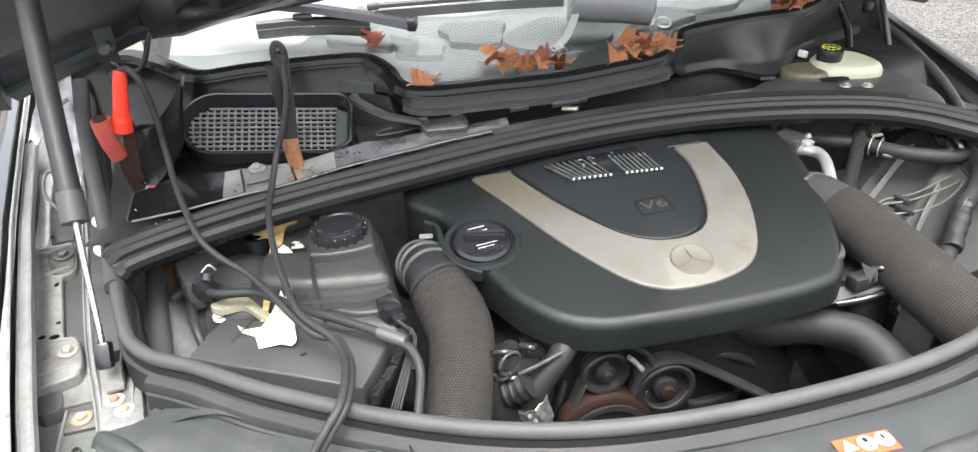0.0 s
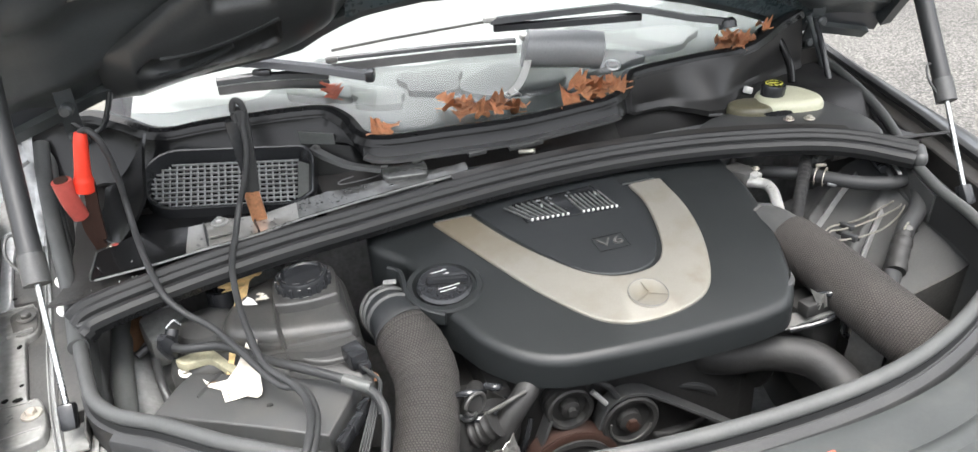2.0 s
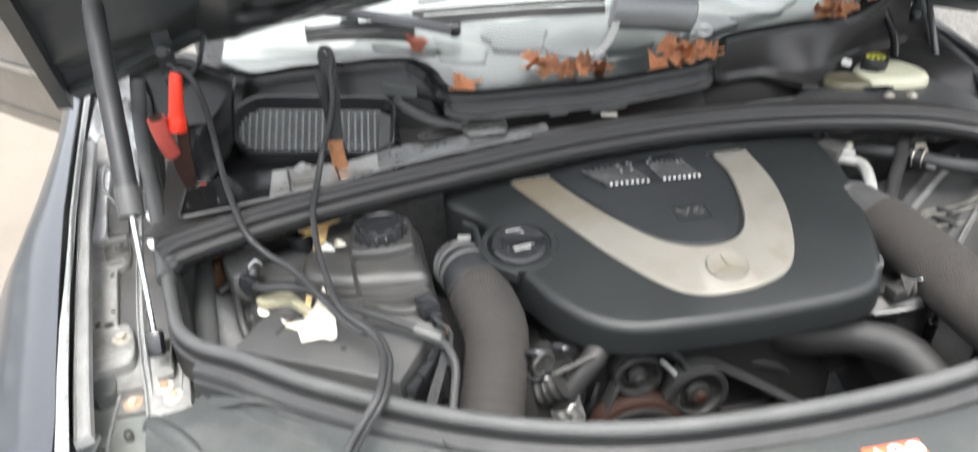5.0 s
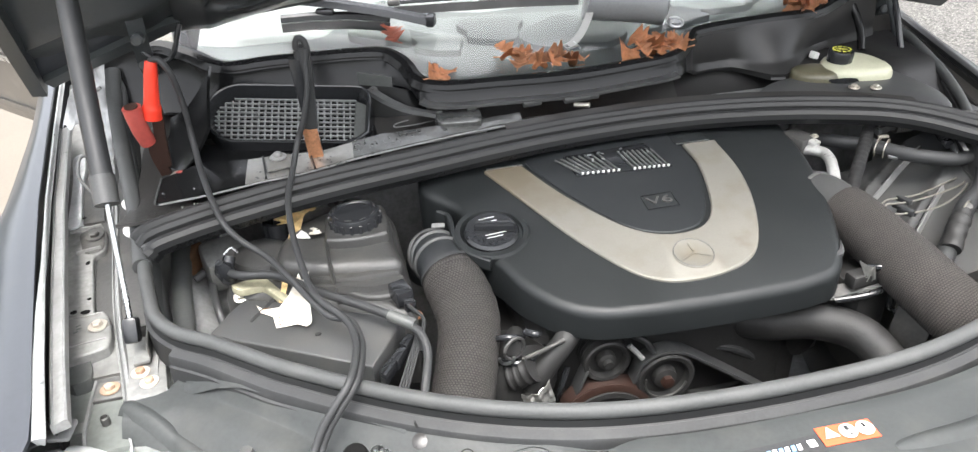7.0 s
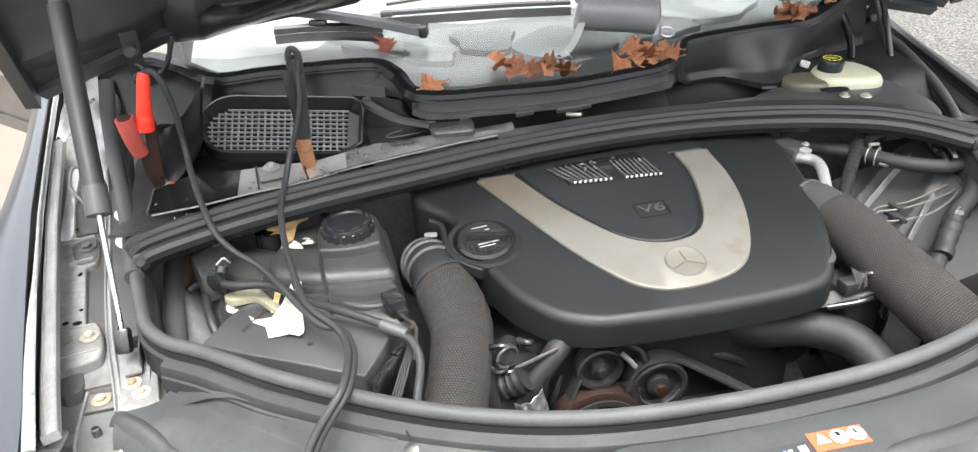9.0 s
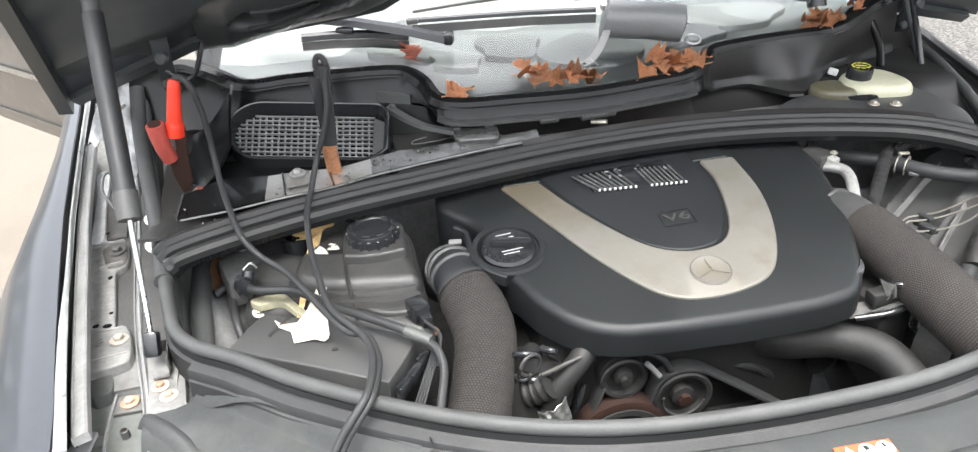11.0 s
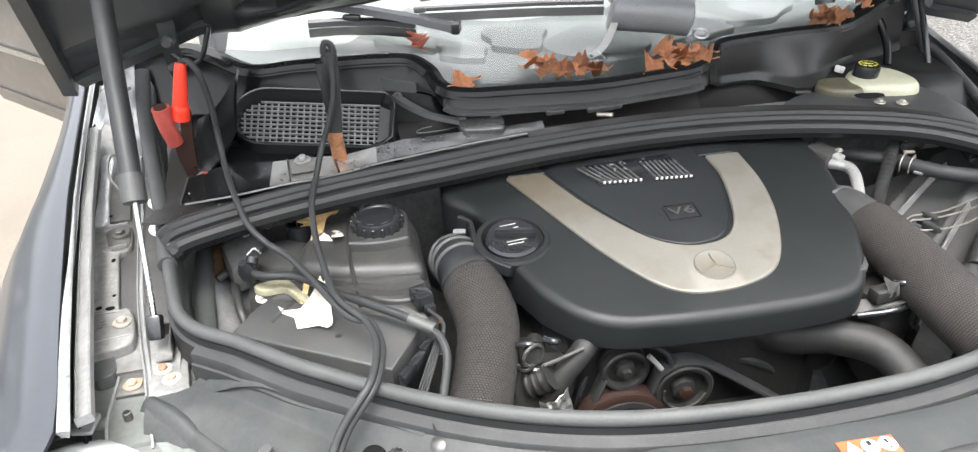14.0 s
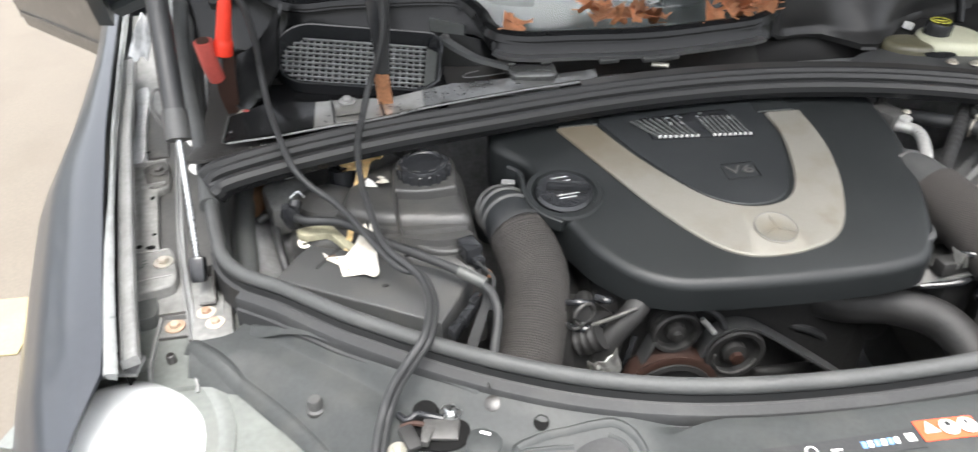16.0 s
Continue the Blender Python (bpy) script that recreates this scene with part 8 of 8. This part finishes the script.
single("terminal_cap", merge(lathe([(0.006, 0), (0.006, 0.007), (0.004, 0.010), (0, 0.010)], (-0.170, 0.968, 0.985), (0, 0, 0), 16)), M["redold"], "small red battery terminal cap", "cap")
bolt("bolt", (-0.178, 0.985, 0.982), 0.009, M["zinc"], None, label="zinc nut on the jump terminal", group="bay bolts")

blk = thing("jumper_clamp", (0.02, 0.955, 0.975), "black jumper cable clamp with copper jaws", "clamp", "jumper clamps")
part("handle", sweep([(-0.009, -0.007), (-0.010, 0.0), (-0.009, 0.007), (0.0, 0.009), (0.009, 0.007), (0.010, 0.0), (0.009, -0.007), (0, -0.009)],
                     cr([(0.026, 0.958, 1.155), (0.0245, 0.958, 1.12), (0.0215, 0.960, 1.08), (0.0185, 0.962, 1.040)], 5), up=(0, 1, 0)), M["cable"], blk, "black vinyl grip")
part("handle", sweep([(-0.007, -0.006), (-0.008, 0.0), (-0.007, 0.006), (0.0, 0.008), (0.007, 0.006), (0.008, 0.0), (0.007, -0.006), (0, -0.008)],
                     cr([(0.013, 0.955, 1.142), (0.014, 0.955, 1.125), (0.016, 0.958, 1.09), (0.018, 0.962, 1.055)], 5), up=(0, 1, 0)), M["gloss"], blk, "black vinyl grip")
part("jaw", merge(box((0.0170, 0.964, 1.014), (0.0185, 0.003, 0.062), (4, -3, 0), 0.0012), box((0.0083, 0.968, 1.014), (0.0026, 0.010, 0.060), (4, -3, 0), 0.001), box((0.0257, 0.968, 1.014), (0.0026, 0.010, 0.060), (4, -3, 0), 0.001), box((0.0172, 0.9665, 0.985), (0.017, 0.006, 0.004), (4, -3, 0), 0.001)), M["copper"], blk, "worn copper jaw")
part("loop", tube([(0.019, 0.952, 1.140), (0.0185, 0.952, 1.158), (0.023, 0.952, 1.168), (0.030, 0.952, 1.163), (0.031, 0.952, 1.150), (0.027, 0.951, 1.135)], 0.0042, 12), M["cable"], blk, "cable bent into the grip")

LOWER = [(0.040, 0.640, 0.945), (0.050, 0.598, 0.950), (0.0495, 0.560, 0.956), (0.042, 0.527, 0.955), (0.026, 0.510, 0.943), (0.010, 0.499, 0.925), (-0.002, 0.482, 0.906), (-0.009, 0.44, 0.902), (-0.010, 0.38, 0.896), (0.0, 0.30, 0.890), (0.02, 0.20, 0.87)]
single("jumper_cable", tube([(0.027, 0.951, 1.137), (0.024, 0.945, 1.10), (0.012, 0.943, 1.06), (-0.001, 0.942, 1.03), (-0.012, 0.914, 1.002), (-0.020, 0.866, 0.985), (-0.018, 0.815, 0.966), (-0.008, 0.755, 0.955), (0.008, 0.690, 0.948)] + LOWER, 0.0041, 14, 10), M["cable"],
       "black jumper cable running from the black clamp", "cable", "jumper cables")
single("jumper_cable", tube([(-0.167, 0.972, 1.152), (-0.155, 0.965, 1.155), (-0.144, 0.962, 1.135), (-0.141, 0.97, 1.09), (-0.141, 0.968, 1.04), (-0.133, 0.932, 1.012), (-0.117, 0.873, 1.002), (-0.099, 0.824, 0.984), (-0.080, 0.807, 0.965), (-0.050, 0.781, 0.953), (-0.023, 0.736, 0.948), (0.000, 0.695, 0.942), (0.022, 0.660, 0.938)]
                            + [(x + 0.0052, y + 0.0024, z - 0.005) for x, y, z in LOWER], 0.0041, 14, 10), M["cable"],
       "black jumper cable running from the red clamp", "cable", "jumper cables")


# ---- paper and scraps ----
PAPER = [(-0.070, 0.748), (-0.060, 0.739), (-0.042, 0.736), (-0.031, 0.750), (-0.024, 0.775), (-0.019, 0.797), (-0.0145, 0.780), (-0.0115, 0.800), (-0.009, 0.822), (-0.0055, 0.800), (-0.006, 0.775), (-0.0055, 0.749), (-0.004, 0.722), (-0.002, 0.700), (-0.003, 0.691),
         (-0.008, 0.686), (-0.019, 0.695), (-0.032, 0.6975), (-0.044, 0.698), (-0.049, 0.722), (-0.064, 0.733)]


def paper_z(x, y):
    """It lies on the lid and bends up over the cable behind."""
    return 0.9065 + 0.20 * max(0.0, y - 0.735) ** 1.2 + 0.0025 * math.sin(110 * x + 40 * y) - 0.06 * max(0.0, -0.045 - x)


paper_bm = outline_prism(PAPER, lambda x, y: paper_z(x, y) - 0.0006, paper_z, 0.0002, 1)
paper_ob = single("paper_scrap", paper_bm, M["paper"], "torn white paper lying over the cable", "paper")
for x, y, w in ((-0.040, 0.716, 0.006), (-0.039, 0.709, 0.007), (-0.040, 0.703, 0.004), (-0.050, 0.734, 0.010), (-0.058, 0.740, 0.008)):
    part("print_bar", box((x, y, paper_z(x, y) + 0.0008), (w, 0.0012, 0.0004), (0, 0, 12), 0.0001, 1), M["foam"], paper_ob, "faint brown print")


def leaf_mesh(length, width, lobes, curl, twist, rng):
    """An oak leaf: deep pointed lobes along a midrib, curled and bent."""
    bm = bmesh.new()
    n = 8 * lobes
    left, mid, right = [], [], []
    for i in range(n + 1):
        t = i / n
        env = math.sin(math.pi * min(1, 0.06 + 0.94 * t) ** 0.8) ** 0.7
        lobe = 0.42 + 0.58 * abs(math.sin(lobes * math.pi * t)) ** 1.2
        for k, (side, store) in enumerate(((-1, left), (0, mid), (1, right))):
            w = side * width * env * lobe * (0.8 + 0.35 * rng.random())
            lean = abs(w) * 0.22
            y = length * (t - 0.5) + lean
            z = curl * abs(w) * 0.8 + twist * w * (t - 0.5) * 8 + 0.30 * curl * length * math.sin(2.2 * t) + 0.0016 * rng.uniform(-1, 1)
            store.append(bm.verts.new((w, y, z)))
    for i in range(n):
        bm.faces.new((left[i], left[i + 1], mid[i + 1], mid[i]))
        bm.faces.new((mid[i], mid[i + 1], right[i + 1], right[i]))
    bmesh.ops.solidify(bm, geom=bm.faces[:], thickness=0.0005)
    stem = sweep(circle(0.0011, 6), cr([(0, -length * 0.5, 0), (0.002, -length * 0.62, 0.002), (0.004, -length * 0.75, 0.004)], 3))
    return merge(bm, stem)


lrng = random.Random(21)


def leaf(x, y, lift, rz, size, material="leaf", tilt=0.0, roll=0.0, label="curled brown oak leaf at the foot of the windscreen"):
    size *= 0.82 if x > 0.8 else 1.0
    bm = leaf_mesh(size * 0.86, size * 0.36, 4, lrng.uniform(0.2, 0.75), lrng.uniform(-0.9, 0.9), lrng)
    y -= 0.010
    bmesh.ops.transform(bm, matrix=pose(x, y, gz(y) + 0.003 + lift * 0.45, 0, 0, 0) @ pose(0, 0, 0, 22 + 0.25 * tilt, 0.7 * roll, 0) @ Matrix.Diagonal((1.0, 0.66, 0.9, 1.0)) @ pose(0, 0, 0, 0, 0, rz), verts=bm.verts)
    return single("oak_leaf", bm, M[material], label, "leaf", "fallen oak leaves", sharp=60)


for x, y, lift, rz, size, tilt, roll in (
        (0.222, 1.095, 0.006, -60, 0.060, 5, 10), (0.212, 1.100, 0.010, 20, 0.035, 30, -20),
        (0.330, 1.118, 0.010, 40, 0.066, 18, 20), (0.352, 1.104, 0.008, -30, 0.060, 10, -15), (0.412, 1.094, 0.008, 80, 0.062, 0, 25), (0.392, 1.098, 0.018, -70, 0.045, 20, -30), (0.432, 1.090, 0.008, 110, 0.048, 5, 5),
        (0.530, 1.092, 0.010, -50, 0.060, 15, -10), (0.552, 1.100, 0.018, 70, 0.064, 20, 30), (0.588, 1.098, 0.014, 120, 0.062, 5, 10), (0.606, 1.096, 0.012, 40, 0.055, 12, -20), 
        (0.835, 1.150, 0.010, 30, 0.060, 25, 15), (0.850, 1.158, 0.016, -40, 0.062, 35, -20), (0.868, 1.152, 0.012, 80, 0.060, 15, 20), (0.888, 1.150, 0.010, -80, 0.052, 10, -10), (0.930, 1.172, 0.014, 60, 0.040, 10, 10), (0.845, 1.146, 0.008, 100, 0.055, 5, 30),
        (0.342, 1.108, 0.016, -85, 0.058, 35, 10), (0.372, 1.102, 0.014, 15, 0.050, 30, -25), (0.404, 1.094, 0.020, -20, 0.055, 25, 30), (0.545, 1.094, 0.020, 20, 0.055, 40, 15), (0.570, 1.100, 0.024, -35, 0.060, 45, -20), (0.612, 1.104, 0.020, 95, 0.050, 35, 25), (0.582, 1.092, 0.010, 160, 0.055, 10, -15),
        (0.862, 1.150, 0.022, 10, 0.058, 50, 10), (0.876, 1.148, 0.018, -25, 0.055, 45, -25), (0.855, 1.142, 0.012, 55, 0.050, 35, 25)):
    leaf(x, y, lift, rz, size, "leaf", tilt, roll)
leaf(0.153, 1.178, 0.016, 25, 0.052, "leafred", 20, 20, "dark red oak leaf caught under the wiper")
single("yellow_leaf", sheet(lambda u, v: Vector((-0.045 + 0.048 * u + 0.006 * math.sin(9 * v), 0.886 + 0.030 * v + 0.014 * u - 0.010 * math.sin(6 * u), 0.936 + 0.012 * v * u + 0.004 * math.sin(8 * u))), 12, 8, 0.0006), M["yellow"], "yellow decaying leaf on the coolant tank", "leaf", "fallen oak leaves")
chips = random.Random(5)
for k in range(5):
    x, y = -0.008 + 0.02 * chips.random(), 0.852 + 0.016 * chips.random()
    single("paper_chip", box((x, y, 0.9345), (0.010, 0.006, 0.0008), (10 * chips.random(), 8 * chips.random(), 180 * chips.random()), 0.0002, 1), M["paper"], "tiny white paper chip on the tank", "paper", "paper chips")
drop_rng = random.Random(9)
bm = bmesh.new()
for k in range(36):
    x = -0.075 + 0.14 * drop_rng.random()
    y = cowl_y(x) + 0.028 + 0.05 * drop_rng.random()
    r = 0.0008 + 0.0014 * drop_rng.random()
    z = 0.990 + 0.006 * (y - cowl_y(x) - 0.028) / 0.05
    ring = [bm.verts.new((x + r * math.cos(a), y + r * 1.2 * math.sin(a), z)) for a in np.linspace(0, 2 * math.pi, 8, endpoint=False)]
    tip = bm.verts.new((x, y, z + r * 0.6))
    for i in range(8):
        bm.faces.new((ring[i], ring[(i + 1) % 8], tip))
single("dirt_specks", bm, M["block"], "dark dirt and drops on the pale lip", "dirt", kind="stuff")

wet = random.Random(31)
bm = bmesh.new()
for k in range(520):
    x = -0.20 + (0.75 if k % 3 == 0 else 0.36) * wet.random()
    y = cowl_y(x) + 0.032 + 0.085 * wet.random()
    y0 = cowl_y(x) + 0.026
    z = tray_f((x + 0.235) / 1.30, (y - y0) / (1.30 - y0)).z + 0.0005
    if -0.08 < x < 0.07 and y < interp(x, LIP_UP):
        continue
    if x < -0.08 and k % 7:
        continue
    if x < 0.28 and interp(x, LIP_LOW) < y < interp(x, LIP_UP):
        z = 0.9945
    r = 0.0007 + 0.0018 * wet.random() ** 2
    low = [bm.verts.new((x + r * math.cos(a), y + r * 1.15 * math.sin(a), z)) for a in np.linspace(0, 2 * math.pi, 8, endpoint=False)]
    mid = [bm.verts.new((x + 0.7 * r * math.cos(a), y + 0.8 * r * math.sin(a), z + 0.5 * r)) for a in np.linspace(0, 2 * math.pi, 8, endpoint=False)]
    for i in range(8):
        bm.faces.new((low[i], low[(i + 1) % 8], mid[(i + 1) % 8], mid[i]))
    bm.faces.new(mid)
single("water_drops", bm, M["water"], "clear rain drops on the cowl tray", "water", kind="stuff", sharp=80)

# ---- wipers ----
def wiper(pts_blade, pts_arm, pivot, nm, k=1.0, ka=1.0):
    w = thing("windscreen_wiper", tuple(pivot), nm, "wiper", "windscreen wipers")
    bl = [Vector((x, y, gz(y, h))) for x, y, h in pts_blade]
    part("blade_rubber", sweep([(-0.002, -0.014), (-0.002, 0.0), (0.002, 0.0), (0.002, -0.014)], [p - Vector((0, 0.004, 0.006)) for p in bl]), M["rubber"], w)
    part("blade", sweep([(k * a, k * b) for a, b in ((-0.008, -0.006), (-0.008, 0.004), (-0.002, 0.010), (0.006, 0.005), (0.008, -0.006))], bl), M["gloss"], w)
    ar = [Vector((x, y, gz(y, h))) for x, y, h in pts_arm]
    part("arm", sweep([(-0.008 * ka, -0.005), (-0.006 * ka, 0.005), (0.006 * ka, 0.005), (0.008 * ka, -0.005)], ar), M["gloss"], w)
    return w, bl, ar


w1, b1, a1 = wiper([(-0.016, 1.220, 0.012), (0.035, 1.219, 0.012), (0.096, 1.213, 0.012), (0.157, 1.200, 0.012)], [(-0.104, 1.271, 0.028), (-0.002, 1.243, 0.028), (0.079, 1.220, 0.028), (0.158, 1.192, 0.028), (0.216, 1.167, 0.028)], (-0.25, 1.33, 1.17), "black wiper with a broad arm on the glass", 0.75, 1.7)
part("end_cap", box(a1[-1] + Vector((0.004, 0, 0)), (0.014, 0.026, 0.018), (0, 0, -18), 0.003), M["gloss"], w1)
part("joint", box(b1[1] + Vector((0.02, 0, 0.006)), (0.03, 0.014, 0.012), (0, 0, -14), 0.004), M["gloss"], w1)
w2, b2, a2 = wiper([(0.167, 1.222, 0.02), (0.263, 1.218, 0.02), (0.367, 1.213, 0.02), (0.477, 1.204, 0.02)], [(0.441, 1.229, 0.04), (0.567, 1.226, 0.04), (0.671, 1.222, 0.04), (0.73, 1.195, 0.042), (0.788, 1.168, 0.042), (0.85, 1.146, 0.042)], (0.85, 1.146, 1.10), "black wiper lying across the foot of the glass", 0.5)
part("joint", box(a2[0] + Vector((0, 0, 0.003)), (0.022, 0.014, 0.010), (0, 0, 4), 0.003), M["rail"], w2, "grey joint of the blade")
part("end_clip", box(b2[0], (0.020, 0.014, 0.010), (0, 0, 0), 0.003), M["castdark"], w2)
part("pivot", lathe([(0.016, 0), (0.016, 0.012), (0.011, 0.018), (0, 0.019)], a2[-1] + Vector((0, 0, -0.012)), (-20, 0, 0), 22), M["gloss"], w2)
part("long_rail", sweep([(-0.003, -0.002), (-0.003, 0.002), (0.003, 0.002), (0.003, -0.002)], [Vector((x, y, gz(y, 0.026))) for x, y in ((0.170, 1.234), (0.264, 1.241), (0.447, 1.249))]), M["castdark"], w2)
part("main_blade", sweep([(-0.006, -0.008), (-0.006, 0.003), (0.0, 0.006), (0.006, 0.003), (0.006, -0.008)], [Vector((x, y, gz(y, 0.026))) for x, y in ((0.448, 1.234), (0.565, 1.223), (0.714, 1.211))]), M["gloss"], w2)

# stand-in for a grey shape in the glass; its strap and buckle are invented
roll = thing("grey_shape", (0.545, 1.14, 1.07), "rounded grey body added for a grey shape in the windscreen", "roll")
part("body", corrugated([(0.478, 1.168, 1.118), (0.487, 1.166, 1.116), (0.52, 1.160, 1.112), (0.56, 1.153, 1.108), (0.60, 1.145, 1.102), (0.612, 1.142, 1.100)], lambda t: 0.031 * min(1.0, 0.55 + 4.5 * t, 0.55 + 4.5 * (1 - t)), 30, 8), M["shapegrey"], roll)
part("strap", sweep([(-0.006, -0.0008), (-0.006, 0.0008), (0.006, 0.0008), (0.006, -0.0008)], cr([(0.484, 1.150, 1.122), (0.473, 1.135, 1.098), (0.452, 1.112, 1.078), (0.430, 1.098, 1.066)], 6), up=(0, -0.5, 1)), M["strap"], roll, "grey band from the body to the glass foot")
bk = part("buckle", merge(*[box((0.432 + dx, 1.097 + dy, 1.067), s, (26, 0, 30), 0.001) for dx, dy, s in ((0, 0.010, (0.024, 0.003, 0.003)), (0, -0.008, (0.024, 0.003, 0.003)), (0.011, 0.001, (0.003, 0.018, 0.003)), (-0.011, 0.001, (0.003, 0.018, 0.003)))]), M["steel"], roll, "bright metal frame at the band's end")
part("ring", tube([Vector((0.615 + 0.012 * math.cos(a), 1.112 + 0.010 * math.sin(a), 1.082 + 0.005 * math.sin(a))) for a in np.linspace(0, 2 * math.pi, 22)], 0.002, 8, smooth=False), M["steel"], roll, "bright metal ring")
part("corner", box((0.482, 1.172, 1.135), (0.014, 0.012, 0.010), (20, 0, 10), 0.003), M["strap"], roll)

# ---- open door ----
hx, hy = Vector((-0.70, 0.714, 0.0)).normalized(), Vector((0.714, 0.70, 0)).normalized()


def door_f(u, v):
    p = Vector((-0.50, 2.01, 0)) + hx * (1.05 * u)
    z = 0.55 + 0.42 * v
    return p - hy * (0.03 * math.sin(math.pi * v)) + Vector((0, 0, z))


door = part("door", sheet(door_f, 20, 10, -0.05), M["door"], car, "open brownish-grey car door with a bright trim line")
part("trim_line", sweep([(-0.004, -0.008), (-0.004, 0.008), (0.004, 0.006), (0.004, -0.006)], [door_f(u, 0.55) - hy * 0.012 for u in np.linspace(0.02, 0.98, 12)]), M["steel"], door, "bright chrome trim line")
part("lower_trim", sweep([(-0.003, -0.010), (-0.003, 0.010), (0.003, 0.010), (0.003, -0.010)], [door_f(u, 0.12) - hy * 0.006 for u in np.linspace(0.02, 0.98, 12)]), M["door"], door)
part("window_frame", sweep([(-0.02, -0.02), (-0.02, 0.02), (0.02, 0.02), (0.02, -0.02)], [door_f(0.0, 1) + Vector((0, 0.03, 0)), door_f(0.25, 1) + Vector((0, 0, 0.32)), door_f(0.6, 1) + Vector((0, 0, 0.40)), door_f(0.98, 1) + Vector((0, 0, 0.36)), door_f(0.98, 1)]), M["trim"], door)


# ---- trees behind the car, mirrored in the glass ----
def tree(x, y, h, seed):
    r = random.Random(seed)
    tr = thing("tree", (x, y, 0), "tall half-bare tree behind the car", "tree", "trees")
    limbs, tips = [], []
    trunk = [(x, y, 0), (x + 0.1, y, h * 0.3), (x - 0.1, y + 0.1, h * 0.6), (x, y, h * 0.92)]
    line = cr(trunk, 5)
    bm = sweep(circle(1.0, 10), line)
    vs = list(bm.verts)
    for i, p in enumerate(line):
        k = 0.24 * (1 - 0.85 * i / (len(line) - 1))
        for v in vs[i * 10:(i + 1) * 10]:
            v.co = p + (v.co - p) * k
    part("trunk", bm, M["bark"], tr)
    for k in range(22):
        t = 0.3 + 0.65 * r.random()
        a = 2 * math.pi * r.random()
        ln = h * 0.36 * (1.15 - t) * (0.6 + 0.8 * r.random())
        p0 = line[int(t * (len(line) - 1))]
        p1 = p0 + Vector((math.cos(a) * ln * 0.5, math.sin(a) * ln * 0.5, ln * 0.25))
        p2 = p0 + Vector((math.cos(a) * ln, math.sin(a) * ln, ln * 0.75))
        limbs.append(tube([p0, p1, p2], 0.035, 6, 4))
        for _ in range(5):
            q = p1 + (p2 - p1) * r.random()
            e = q + Vector((r.uniform(-1, 1), r.uniform(-1, 1), r.uniform(0, 1))) * 0.16 * h * 0.5
            limbs.append(tube([q, (q + e) / 2 + Vector((0, 0, 0.1)), e], 0.014, 5, 3))
            tips += [q + (e - q) * r.random() for _ in range(26)]
    part("limbs", merge(*limbs), M["bark"], tr)
    verts, faces = [], []
    for p in tips:
        for _ in range(2):
            c = p + Vector((r.gauss(0, 0.22), r.gauss(0, 0.22), r.gauss(0, 0.2)))
            u, w = Vector((r.uniform(-1, 1), r.uniform(-1, 1), r.uniform(-1, 1))).normalized() * 0.07, Vector((r.uniform(-1, 1), r.uniform(-1, 1), r.uniform(-1, 1))).normalized() * 0.05
            n = len(verts)
            verts += [c - u, c + w, c + u, c - w]
            faces.append((n, n + 1, n + 2, n + 3))
    me = bpy.data.meshes.new("crown")
    me.from_pydata(verts, [], faces)
    me.materials.append(M["foliage"])
    crown = new("crown", me)
    crown.parent = tr
    crown.matrix_parent_inverse = Matrix.Translation(-tr.location)


tree(6.5, 6.2, 12.0, 3)
tree(9.5, 7.0, 14.0, 8)


# ---- unseen woods added far behind the camera and the car, to block low sky light ----
def far_woods():
    r = random.Random(17)
    verts, faces = [], []
    for k in range(5200):
        a = 2 * math.pi * r.random()
        far = 24 + 7 * r.random()
        top = 6.0 + 2.2 * math.sin(5 * a + 1) + 1.5 * math.sin(13 * a)
        c = Vector((far * math.cos(a), 1 + far * math.sin(a), top * r.random() ** 0.8))
        u = Vector((r.uniform(-1, 1), r.uniform(-1, 1), r.uniform(-1, 1))).normalized() * r.uniform(0.35, 0.8)
        w = Vector((r.uniform(-1, 1), r.uniform(-1, 1), r.uniform(-1, 1))).normalized() * r.uniform(0.35, 0.8)
        n = len(verts)
        verts += [c - u, c + w, c + u, c - w]
        faces.append((n, n + 1, n + 2, n + 3))
    me = bpy.data.meshes.new("far_woods")
    me.from_pydata(verts, [], faces)
    me.materials.append(M["foliage"])
    return tagged(new("far_woods", me), "unseen ring of foliage added to cut light from the horizon", "woods", kind="stuff")


far_woods()
